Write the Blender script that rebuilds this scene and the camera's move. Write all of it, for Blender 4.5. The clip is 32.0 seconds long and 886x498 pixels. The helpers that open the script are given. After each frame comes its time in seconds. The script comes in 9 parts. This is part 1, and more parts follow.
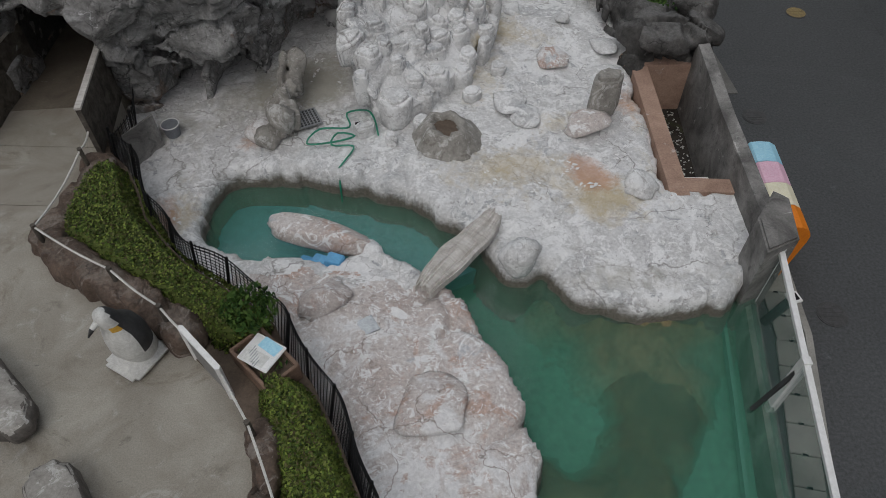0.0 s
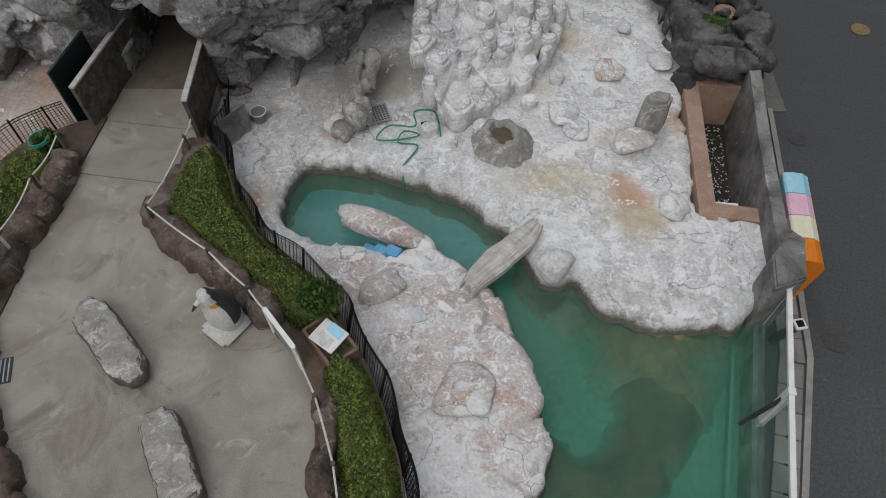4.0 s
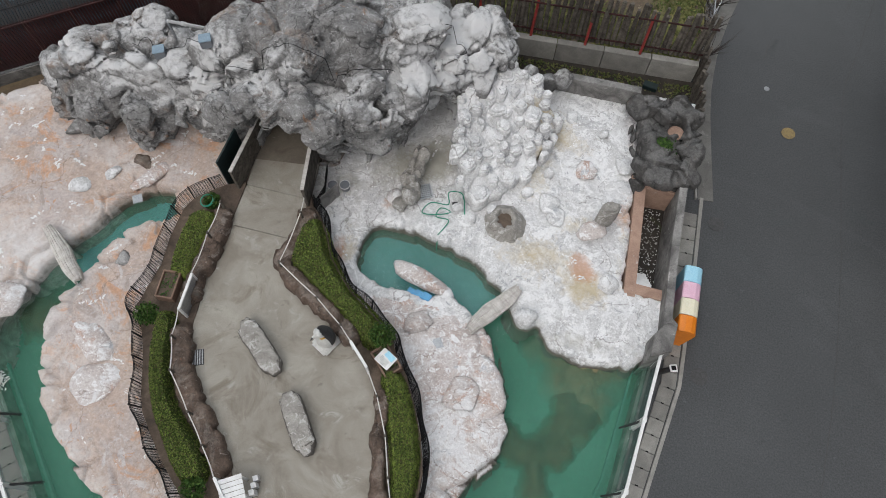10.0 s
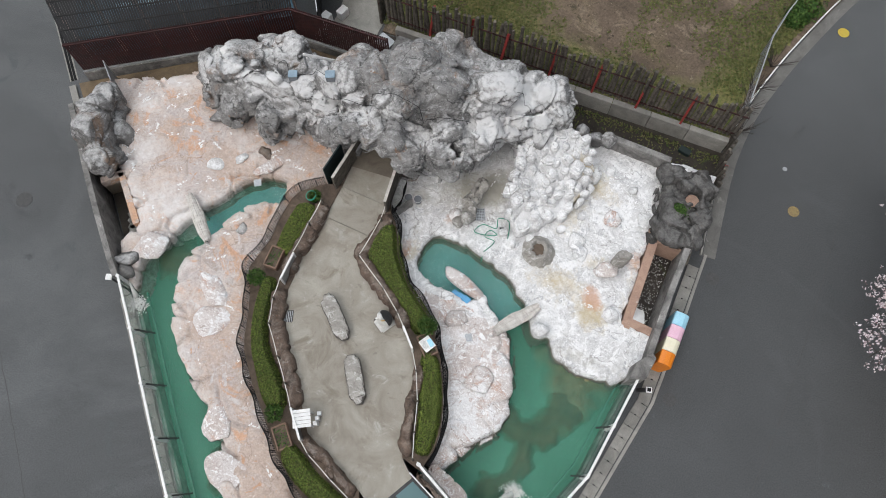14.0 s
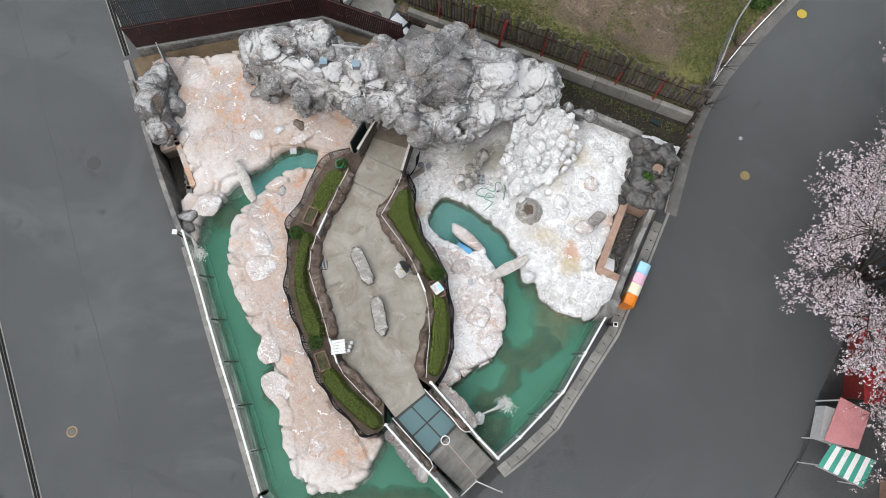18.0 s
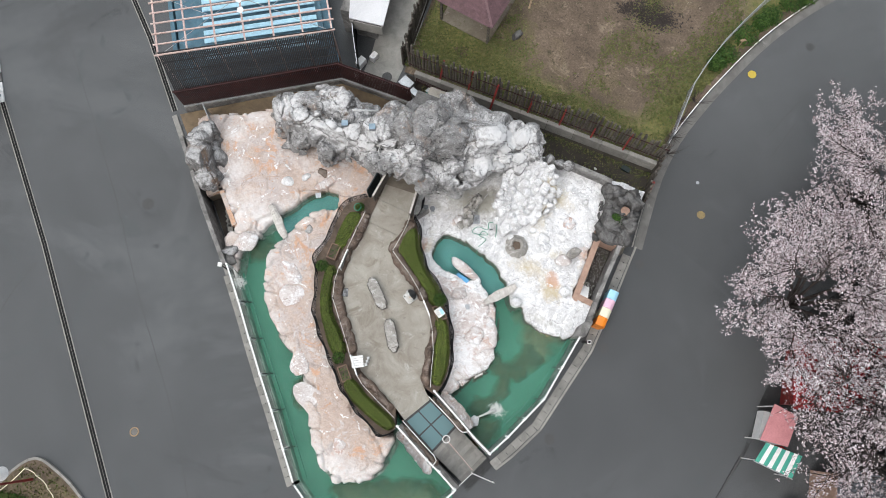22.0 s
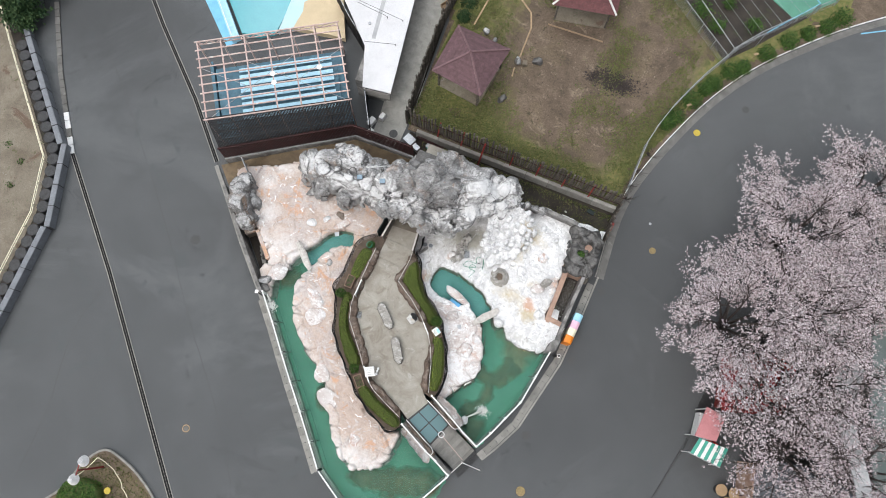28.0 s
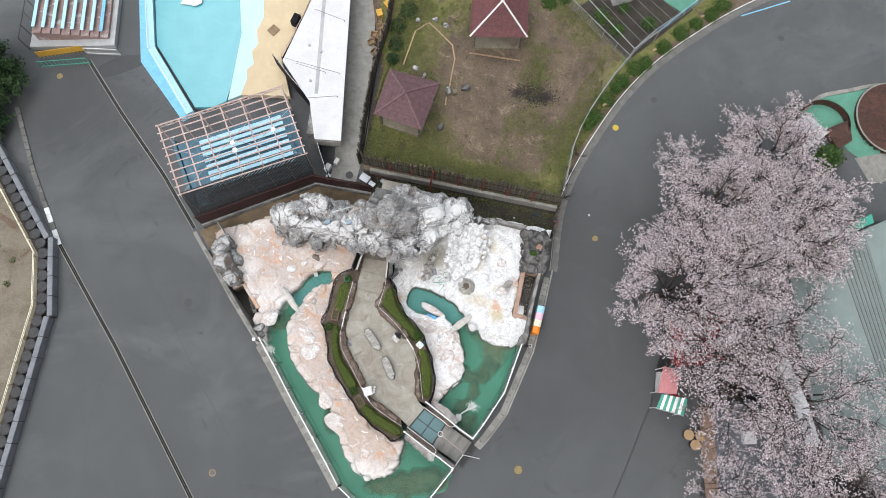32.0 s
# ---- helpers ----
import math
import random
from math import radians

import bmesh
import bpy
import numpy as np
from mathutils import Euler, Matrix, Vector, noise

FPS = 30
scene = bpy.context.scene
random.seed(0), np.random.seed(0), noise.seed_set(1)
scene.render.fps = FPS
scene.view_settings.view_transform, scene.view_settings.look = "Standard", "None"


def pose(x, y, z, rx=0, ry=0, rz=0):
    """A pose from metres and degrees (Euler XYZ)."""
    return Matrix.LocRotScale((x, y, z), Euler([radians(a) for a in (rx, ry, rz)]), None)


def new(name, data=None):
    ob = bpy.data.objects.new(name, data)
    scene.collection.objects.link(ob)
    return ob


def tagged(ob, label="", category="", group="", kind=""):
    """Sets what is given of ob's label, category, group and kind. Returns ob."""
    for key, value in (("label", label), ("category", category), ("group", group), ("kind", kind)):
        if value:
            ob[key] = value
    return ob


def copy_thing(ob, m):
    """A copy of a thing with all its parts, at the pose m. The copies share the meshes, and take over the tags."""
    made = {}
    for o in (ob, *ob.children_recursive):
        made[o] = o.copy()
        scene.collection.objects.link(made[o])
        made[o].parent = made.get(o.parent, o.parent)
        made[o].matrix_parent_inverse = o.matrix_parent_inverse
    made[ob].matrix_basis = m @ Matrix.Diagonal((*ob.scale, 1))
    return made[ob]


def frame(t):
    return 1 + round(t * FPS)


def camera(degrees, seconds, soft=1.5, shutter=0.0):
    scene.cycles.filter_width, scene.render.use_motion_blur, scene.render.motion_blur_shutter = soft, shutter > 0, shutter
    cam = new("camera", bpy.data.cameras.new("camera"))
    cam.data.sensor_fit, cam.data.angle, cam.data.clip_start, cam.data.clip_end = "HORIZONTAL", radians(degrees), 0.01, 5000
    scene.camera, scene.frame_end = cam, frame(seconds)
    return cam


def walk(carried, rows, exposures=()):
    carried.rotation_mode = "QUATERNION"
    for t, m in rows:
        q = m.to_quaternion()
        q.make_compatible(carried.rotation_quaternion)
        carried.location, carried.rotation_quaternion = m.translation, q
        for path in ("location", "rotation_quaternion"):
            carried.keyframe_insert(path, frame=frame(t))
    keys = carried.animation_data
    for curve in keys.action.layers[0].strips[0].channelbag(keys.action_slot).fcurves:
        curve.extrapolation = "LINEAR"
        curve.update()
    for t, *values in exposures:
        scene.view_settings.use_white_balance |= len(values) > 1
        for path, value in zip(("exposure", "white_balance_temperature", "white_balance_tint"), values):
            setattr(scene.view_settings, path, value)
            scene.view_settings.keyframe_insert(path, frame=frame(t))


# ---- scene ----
cam = camera(66.0, 32.0, soft=0.9)
PATH = [
    (0, -0.130, 0.069, 11.957, 39.70, 0.44, -0.25),
    (0.5, -0.127, 0.028, 12.218, 38.70, 0.47, 0.40),
    (1, -0.135, -0.007, 12.431, 37.76, 0.49, 1.26),
    (1.5, -0.133, -0.036, 12.655, 36.79, 0.52, 2.46),
    (2, -0.121, -0.049, 12.866, 35.81, 0.56, 3.74),
    (2.5, -0.085, -0.024, 13.075, 34.77, 0.66, 4.92),
    (3, -0.069, 0.011, 13.298, 34.36, 0.66, 6.03),
    (3.5, -0.062, 0.033, 13.687, 34.44, 0.64, 6.31),
    (5.5, -0.184, -0.045, 16.746, 29.69, 0.22, 7.52),
    (6, -0.177, 0.078, 17.652, 25.95, 0.19, 7.95),
    (6.5, -0.174, 0.091, 18.476, 25.96, 0.09, 8.33),
    (7, -0.134, 0.062, 19.325, 25.58, -0.00, 8.73),
    (7.5, -0.115, 0.106, 20.201, 24.36, -0.04, 9.17),
    (8, -0.111, 0.061, 21.045, 24.31, -0.13, 9.58),
    (8.5, -0.055, 0.108, 21.917, 24.27, -0.10, 9.96),
    (9, 0.021, 0.189, 22.811, 24.16, -0.04, 10.46),
    (9.5, 0.018, 0.165, 23.697, 24.31, -0.15, 10.95),
    (10, 0.010, 0.253, 24.644, 24.24, -0.21, 12.31),
    (10.5, 0.167, 0.291, 25.567, 24.31, 0.03, 14.51),
    (11, 0.200, 0.273, 26.446, 24.45, 0.04, 16.71),
    (11.5, 0.254, 0.292, 27.361, 24.45, 0.11, 18.95),
    (12, 0.297, 0.324, 28.267, 24.39, 0.17, 21.15),
    (12.5, 0.330, 0.283, 29.133, 24.49, 0.20, 22.83),
    (13, 0.327, 0.190, 30.029, 24.15, 0.20, 23.01),
    (13.5, 0.288, 0.107, 30.880, 22.36, 0.19, 23.07),
    (14, 0.183, 0.126, 31.819, 20.17, 0.18, 23.04),
    (14.5, 0.108, 0.241, 32.756, 18.64, 0.15, 23.06),
    (16.5, 0.021, -0.132, 36.182, 17.04, -0.11, 23.01),
    (17, 0.023, -0.029, 36.987, 13.52, 0.01, 23.10),
    (17.5, -0.001, -0.023, 37.852, 13.08, 0.04, 23.16),
    (18, -0.220, -0.211, 38.773, 13.45, -0.08, 23.16),
    (18.5, -0.423, -0.285, 39.728, 13.43, 0.09, 23.21),
    (19, -0.549, -0.397, 40.678, 13.56, 0.12, 23.23),
    (19.5, -0.533, -0.157, 41.654, 13.45, 0.10, 23.21),
    (20, -0.404, -0.160, 42.573, 13.62, 0.01, 23.20),
    (20.5, -0.311, -0.081, 43.514, 13.60, 0.04, 23.19),
    (21, -0.269, -0.064, 44.458, 13.58, 0.04, 23.18),
    (21.5, -0.222, -0.029, 45.397, 13.55, 0.12, 23.21),
    (22, -0.264, -0.084, 46.315, 13.57, 0.06, 23.21),
    (22.5, -0.223, -0.102, 47.229, 13.61, 0.07, 23.25),
    (23, -0.177, -0.118, 48.131, 13.63, 0.12, 23.29),
    (23.5, -0.190, -0.133, 48.990, 13.66, 0.06, 23.28),
    (24, -0.163, -0.190, 49.833, 13.72, 0.07, 23.29),
    (24.5, -0.136, -0.261, 50.677, 13.80, 0.06, 23.30),
    (25, -0.160, -0.293, 51.515, 13.86, 0.01, 23.27),
    (25.5, 0.027, -0.278, 52.335, 13.95, 0.12, 23.33),
    (27.5, -0.034, -0.395, 55.768, 14.00, -0.17, 23.38),
    (28, -0.023, -0.425, 56.617, 14.03, -0.21, 23.37),
    (28.5, 0.003, -0.416, 57.454, 14.01, -0.26, 23.39),
    (29, 0.025, -0.409, 58.303, 13.98, -0.31, 23.39),
    (29.5, -0.000, -0.427, 59.159, 13.98, -0.35, 23.30),
    (29.6, 0.120, -0.352, 59.367, 13.93, -0.22, 23.08),
    (30, -0.030, -0.467, 60.023, 14.08, -0.31, 18.78),
    (30.5, -0.081, -0.439, 60.904, 14.15, -0.28, 13.14),
    (31, -0.126, -0.380, 61.804, 14.14, -0.35, 11.88),
    (31.5, -0.124, -0.361, 62.711, 14.08, -0.40, 12.35),
    (32, -0.102, -0.323, 63.627, 14.05, -0.51, 12.70),
]
EXPOSURES = [(t, stops, 6400, 10) for t, stops in ((0, -0.62), (3.5, -0.44), (6, -0.15), (9, 0.0), (13, 0.28), (19, 0.56), (25.5, 0.68), (32, 0.72))]
walk(cam, [(t, pose(*p)) for t, *p in PATH], EXPOSURES)

# ---- world, sun ----
world = bpy.data.worlds.new("overcast")
scene.world = world
world.use_nodes = True
wn = world.node_tree
sky = wn.nodes.new("ShaderNodeTexSky")
sky.sky_type = 'NISHITA'
sky.sun_disc = False
sky.sun_elevation, sky.sun_rotation = radians(58), radians(200)
sky.air_density, sky.dust_density, sky.ozone_density = 1.0, 6.0, 1.0
grey = wn.nodes.new("ShaderNodeHueSaturation")
grey.inputs["Saturation"].default_value = 0.3
wn.links.new(sky.outputs["Color"], grey.inputs["Color"])
wn.links.new(grey.outputs["Color"], wn.nodes["Background"].inputs["Color"])
wn.nodes["Background"].inputs["Strength"].default_value = 0.11
sun_data = bpy.data.lights.new("sun", "SUN")
sun_data.energy, sun_data.angle, sun_data.color = 0.9, radians(35), (0.92, 0.97, 1.0)
sun = new("sun", sun_data)
sun.rotation_euler = (radians(32), 0, radians(200))

# ---- materials ----
def ramp(nt, fac, stops):
    r = nt.nodes.new("ShaderNodeValToRGB")
    while len(r.color_ramp.elements) < len(stops):
        r.color_ramp.elements.new(0.5)
    for e, (p, c) in zip(r.color_ramp.elements, stops):
        e.position = p
        e.color = (c, c, c, 1) if isinstance(c, (int, float)) else (*c, 1)
    nt.links.new(fac, r.inputs["Fac"])
    return r.outputs["Color"]


def tex(nt, kind, scale, vec, detail=6, rough=0.6, dist=0.0):
    n = nt.nodes.new("ShaderNodeTexNoise" if kind == "noise" else "ShaderNodeTexVoronoi")
    n.inputs["Scale"].default_value = scale
    nt.links.new(vec, n.inputs["Vector"])
    if kind == "noise":
        n.inputs["Detail"].default_value, n.inputs["Roughness"].default_value, n.inputs["Distortion"].default_value = detail, rough, dist
        return n.outputs["Fac"]
    if kind == "edge":
        n.feature = 'DISTANCE_TO_EDGE'
    return n.outputs["Distance"]


def mix(nt, fac, a, b, mode='MIX'):
    m = nt.nodes.new("ShaderNodeMix")
    m.data_type, m.blend_type = 'RGBA', mode
    if isinstance(fac, float):
        m.inputs[0].default_value = fac
    else:
        nt.links.new(fac, m.inputs[0])
    for i, v in ((6, a), (7, b)):
        if isinstance(v, tuple):
            m.inputs[i].default_value = (*v, 1)
        else:
            nt.links.new(v, m.inputs[i])
    return m.outputs[2]


def material(name, base, dark=None, rough=0.85, metal=0.0, scale=2.0, fine=25.0, bump=0.3, per_piece=0.0, patches=(), stretch=(1, 1, 1), alpha=1.0, sheen=0.5, world_space=True, bump_dist=0.02, cracks=(), grit=0.35, crust_toplight=None, tide_murk=None, folds=0.0):
    """A surface with a base colour, broad stains towards dark, fine grain, patches (scale, low, high, colour) and
    relief; upward faces can take a second colour (colour, low, high), crust and painted top light in one; below a
    height z another (colour, z, fade), a water mark stain or painted murk.
    """
    m = bpy.data.materials.new(name)
    m.use_nodes = True
    nt = m.node_tree
    b = nt.nodes["Principled BSDF"]
    if world_space:
        co = nt.nodes.new("ShaderNodeNewGeometry").outputs["Position"]
    else:
        co = nt.nodes.new("ShaderNodeTexCoord").outputs["Object"]
    if stretch != (1, 1, 1):
        mp = nt.nodes.new("ShaderNodeMapping")
        mp.inputs["Scale"].default_value = stretch
        nt.links.new(co, mp.inputs["Vector"])
        co = mp.outputs["Vector"]
    dark = dark or tuple(c * 0.6 for c in base)
    relief = []
    broad = tex(nt, "noise", scale, co, 8, 0.65, 0.6)
    col = mix(nt, ramp(nt, broad, [(0.35, 0.0), (0.68, 1.0)]), dark, base)
    for ps, lo, hi, c in patches:
        f = ramp(nt, tex(nt, "noise", ps, co, 7, 0.7, 1.2), [(lo, 0.0), (hi, 1.0)])
        col = mix(nt, f, col, c)
    for cs, width, c in cracks:
        wv = nt.nodes.new("ShaderNodeVectorMath")
        wn_ = nt.nodes.new("ShaderNodeTexNoise")
        wn_.inputs["Scale"].default_value, wn_.inputs["Detail"].default_value = cs * 1.7, 5
        nt.links.new(co, wn_.inputs["Vector"])
        wv.operation = 'MULTIPLY_ADD'
        nt.links.new(wn_.outputs["Color"], wv.inputs[0])
        wv.inputs[1].default_value = (0.9 / cs,) * 3
        nt.links.new(co, wv.inputs[2])
        f = ramp(nt, tex(nt, "edge", cs, wv.outputs[0]), [(0.0, 1.0), (width, 0.0)])
        gate_f = ramp(nt, tex(nt, "noise", cs * 0.6, co, 3), [(0.45, 0.0), (0.6, 0.85)])
        relief.append(mix(nt, 1.0, f, gate_f, 'MULTIPLY'))
        col = mix(nt, relief[-1], col, c)
    grain = tex(nt, "noise", fine, co, 5, 0.7)
    # up-facing faces are lightened: pale crust with top light painted in
    if crust_toplight:
        sc, lo, hi = crust_toplight
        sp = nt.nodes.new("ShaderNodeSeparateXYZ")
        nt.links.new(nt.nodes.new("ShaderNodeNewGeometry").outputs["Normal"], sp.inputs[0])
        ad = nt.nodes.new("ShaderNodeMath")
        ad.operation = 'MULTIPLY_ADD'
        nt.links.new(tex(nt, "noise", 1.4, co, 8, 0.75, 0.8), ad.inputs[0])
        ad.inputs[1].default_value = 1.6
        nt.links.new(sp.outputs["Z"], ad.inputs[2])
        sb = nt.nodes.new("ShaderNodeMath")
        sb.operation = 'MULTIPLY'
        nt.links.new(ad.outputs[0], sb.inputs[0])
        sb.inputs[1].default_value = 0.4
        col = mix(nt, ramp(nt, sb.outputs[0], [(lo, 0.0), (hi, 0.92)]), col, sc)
    # colour by height: water mark stain on shores, painted water murk on ledges
    if tide_murk:
        tc, tz, fade = tide_murk if len(tide_murk) == 3 else (*tide_murk, 0.18)
        sp = nt.nodes.new("ShaderNodeSeparateXYZ")
        nt.links.new(co, sp.inputs[0])
        ad = nt.nodes.new("ShaderNodeMath")
        ad.operation = 'MULTIPLY_ADD'
        nt.links.new(tex(nt, "noise", 2.2, co, 6, 0.7), ad.inputs[0])
        ad.inputs[1].default_value = -0.5
        nt.links.new(sp.outputs["Z"], ad.inputs[2])
        mr = nt.nodes.new("ShaderNodeMapRange")
        nt.links.new(ad.outputs[0], mr.inputs[0])
        mr.inputs[1].default_value, mr.inputs[2].default_value, mr.inputs[3].default_value, mr.inputs[4].default_value = tz - 0.17 - fade, tz - 0.17, 0.9, 0.0
        col = mix(nt, mr.outputs[0], col, tc)
    col = mix(nt, grit, col, ramp(nt, grain, [(0.3, 0.2), (0.7, 0.8)]), 'OVERLAY')
    if per_piece:
        oi = nt.nodes.new("ShaderNodeObjectInfo")
        hv = nt.nodes.new("ShaderNodeHueSaturation")
        mr = nt.nodes.new("ShaderNodeMapRange")
        mr.inputs[3].default_value, mr.inputs[4].default_value = 1 - per_piece, 1 + per_piece
        nt.links.new(oi.outputs["Random"], mr.inputs[0])
        nt.links.new(mr.outputs[0], hv.inputs["Value"])
        nt.links.new(col, hv.inputs["Color"])
        col = hv.outputs["Color"]
    nt.links.new(col, b.inputs["Base Color"])
    b.inputs["Roughness"].default_value, b.inputs["Metallic"].default_value = rough, metal
    b.inputs["Specular IOR Level"].default_value = sheen
    b.inputs["Alpha"].default_value = alpha
    if bump:
        bp = nt.nodes.new("ShaderNodeBump")
        bp.inputs["Strength"].default_value, bp.inputs["Distance"].default_value = bump, bump_dist
        hgt = mix(nt, 0.5, grain, broad)
        for f in relief:
            hgt = mix(nt, mix(nt, 0.6, (0.0, 0.0, 0.0), f), hgt, (0.0, 0.0, 0.0))
        if folds:
            hgt = mix(nt, 0.4, hgt, ramp(nt, tex(nt, "noise", folds, co, 10, 0.7, 1.2), [(0.35, 0.0), (0.5, 0.7), (0.54, 0.45), (0.7, 0.9)]))
        nt.links.new(hgt, bp.inputs["Height"])
        nt.links.new(bp.outputs["Normal"], b.inputs["Normal"])
    return m


def leafy(name, tones, rough=0.7, through_light=0.0):
    """Foliage or blossom: each clump takes its own tone."""
    m = bpy.data.materials.new(name)
    m.use_nodes = True
    nt = m.node_tree
    b = nt.nodes["Principled BSDF"]
    g = nt.nodes.new("ShaderNodeNewGeometry")
    stops = [(i / max(1, len(tones) - 1), c) for i, c in enumerate(tones)]
    nt.links.new(ramp(nt, g.outputs["Random Per Island"], stops), b.inputs["Base Color"])
    b.inputs["Roughness"].default_value = rough
    b.inputs["Specular IOR Level"].default_value = 0.25
    return m


ASPHALT = material("asphalt", (0.089, 0.093, 0.0955), (0.071, 0.0745, 0.0765), 0.88, scale=0.12, fine=16, bump=0.25, grit=0.6,
                   patches=((0.05, 0.5, 0.62, (0.102, 0.107, 0.110)), (0.9, 0.66, 0.8, (0.055, 0.056, 0.059)), (0.25, 0.62, 0.7, (0.060, 0.062, 0.065)), (0.35, 0.60, 0.63, (0.076, 0.082, 0.084)), (2.5, 0.64, 0.68, (0.097, 0.105, 0.108)), (5.0, 0.60, 0.70, (0.060, 0.067, 0.071)), (14, 0.68, 0.72, (0.12, 0.125, 0.125)), (9, 0.70, 0.74, (0.042, 0.045, 0.047))))
CONCRETE = material("path_concrete", (0.35, 0.33, 0.285), (0.22, 0.197, 0.163), 0.8, scale=0.7, fine=40, bump=0.15,
                    patches=((1.6, 0.58, 0.68, (0.36, 0.345, 0.31)), (0.45, 0.54, 0.64, (0.20, 0.175, 0.14)), (0.8, 0.62, 0.70, (0.16, 0.145, 0.12)), (3.5, 0.64, 0.70, (0.19, 0.175, 0.15))))
# brown damp stains, darkened further with the shade of the tunnel
DAMPSHADECONC = material("damp_shaded_concrete", (0.17, 0.145, 0.115), (0.095, 0.078, 0.06), 0.75, scale=0.9, fine=30, bump=0.2, patches=((1.4, 0.58, 0.66, (0.12, 0.095, 0.07)), (3.0, 0.62, 0.68, (0.22, 0.2, 0.17))))
SLAB = material("slab_concrete", (0.30, 0.29, 0.265), (0.2, 0.195, 0.18), 0.85, scale=1.5, fine=50, bump=0.2, per_piece=0.18)
WALLC = material("weathered_wall", (0.29, 0.282, 0.268), (0.09, 0.086, 0.082), 0.9, scale=1.3, fine=30, bump=0.35,
                 patches=((3.0, 0.55, 0.7, (0.09, 0.088, 0.085)), (1.2, 0.62, 0.7, (0.45, 0.44, 0.42))))
GUANO = material("guano_rock", (0.645, 0.645, 0.642), (0.51, 0.508, 0.505), 0.9, scale=0.9, fine=14, bump=0.9, bump_dist=0.025, grit=0.5, tide_murk=((0.10, 0.085, 0.06), 1.38), cracks=((0.45, 0.012, (0.20, 0.185, 0.17)), (1.3, 0.012, (0.30, 0.285, 0.27))),
                 patches=((0.25, 0.55, 0.63, (0.55, 0.55, 0.55)), (0.6, 0.57, 0.61, (0.46, 0.465, 0.47)), (0.7, 0.53, 0.58, (0.71, 0.712, 0.712)), (1.3, 0.60, 0.63, (0.40, 0.41, 0.42)), (2.6, 0.61, 0.64, (0.47, 0.46, 0.445)), (1.7, 0.54, 0.58, (0.74, 0.74, 0.738)), (5.0, 0.63, 0.66, (0.36, 0.352, 0.345)), (6, 0.57, 0.61, (0.72, 0.72, 0.718)), (20, 0.67, 0.70, (0.28, 0.265, 0.25))))
PINKROCK = material("pink_rock", (0.60, 0.575, 0.56), (0.44, 0.375, 0.345), 0.9, scale=0.8, fine=15, bump=0.85, bump_dist=0.025, grit=0.5, tide_murk=((0.10, 0.085, 0.06), 1.38), cracks=((0.6, 0.010, (0.22, 0.17, 0.145)),),
                    patches=((0.4, 0.53, 0.60, (0.66, 0.655, 0.655)), (0.7, 0.56, 0.62, (0.46, 0.345, 0.295)), (0.6, 0.61, 0.66, (0.45, 0.46, 0.475)), (3.0, 0.58, 0.63, (0.46, 0.375, 0.335)), (3.0, 0.55, 0.59, (0.74, 0.737, 0.735)), (9.0, 0.63, 0.66, (0.38, 0.31, 0.28)), (10, 0.58, 0.62, (0.74, 0.735, 0.73)), (1.2, 0.62, 0.66, (0.77, 0.767, 0.765)), (24, 0.67, 0.70, (0.28, 0.245, 0.23))))
SALMON = material("salmon_rock", (0.50, 0.405, 0.345), (0.42, 0.335, 0.285), 0.88, scale=0.6, fine=11, bump=0.7, bump_dist=0.025, grit=0.35, tide_murk=((0.10, 0.085, 0.06), 1.38), cracks=((0.5, 0.012, (0.25, 0.19, 0.155)), (1.5, 0.016, (0.32, 0.25, 0.21))),
                  patches=((0.22, 0.50, 0.60, (0.455, 0.40, 0.375)), (0.5, 0.56, 0.62, (0.50, 0.31, 0.205)), (0.6, 0.58, 0.63, (0.37, 0.315, 0.285)), (0.8, 0.59, 0.64, (0.52, 0.49, 0.475)), (1.6, 0.62, 0.66, (0.46, 0.275, 0.175)), (2.5, 0.63, 0.68, (0.34, 0.275, 0.235)), (2.2, 0.64, 0.67, (0.66, 0.65, 0.645)), (6, 0.64, 0.68, (0.62, 0.59, 0.565)), (9, 0.66, 0.70, (0.30, 0.25, 0.22))))
GREYROCK = material("grey_rock", (0.25, 0.245, 0.24), (0.11, 0.107, 0.103), 0.92, folds=2.6, scale=1.4, fine=9, bump=1.0, bump_dist=0.08, grit=0.5, cracks=((0.55, 0.022, (0.05, 0.048, 0.046)), (1.5, 0.035, (0.09, 0.087, 0.083))), crust_toplight=((0.50, 0.50, 0.495), 0.58, 0.76),
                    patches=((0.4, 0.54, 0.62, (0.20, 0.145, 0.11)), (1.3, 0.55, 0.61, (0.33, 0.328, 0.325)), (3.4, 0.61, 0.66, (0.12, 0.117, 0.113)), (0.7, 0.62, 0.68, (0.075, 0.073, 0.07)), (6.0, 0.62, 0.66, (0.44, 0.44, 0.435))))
MOUNTROCK = material("mountain_rock", (0.32, 0.316, 0.31), (0.17, 0.166, 0.162), 0.92, scale=1.3, fine=12, bump=0.9, bump_dist=0.06, grit=0.6, folds=3.0, cracks=((0.45, 0.02, (0.02, 0.019, 0.018)), (1.2, 0.03, (0.03, 0.029, 0.028)), (3.0, 0.035, (0.06, 0.058, 0.056))),
                     patches=((0.35, 0.55, 0.64, (0.25, 0.195, 0.16)), (0.9, 0.62, 0.67, (0.27, 0.17, 0.115)), (1.0, 0.56, 0.62, (0.37, 0.368, 0.366)), (2.6, 0.61, 0.66, (0.11, 0.107, 0.104)), (5.0, 0.60, 0.64, (0.46, 0.46, 0.458)), (9.0, 0.63, 0.67, (0.10, 0.097, 0.095))))
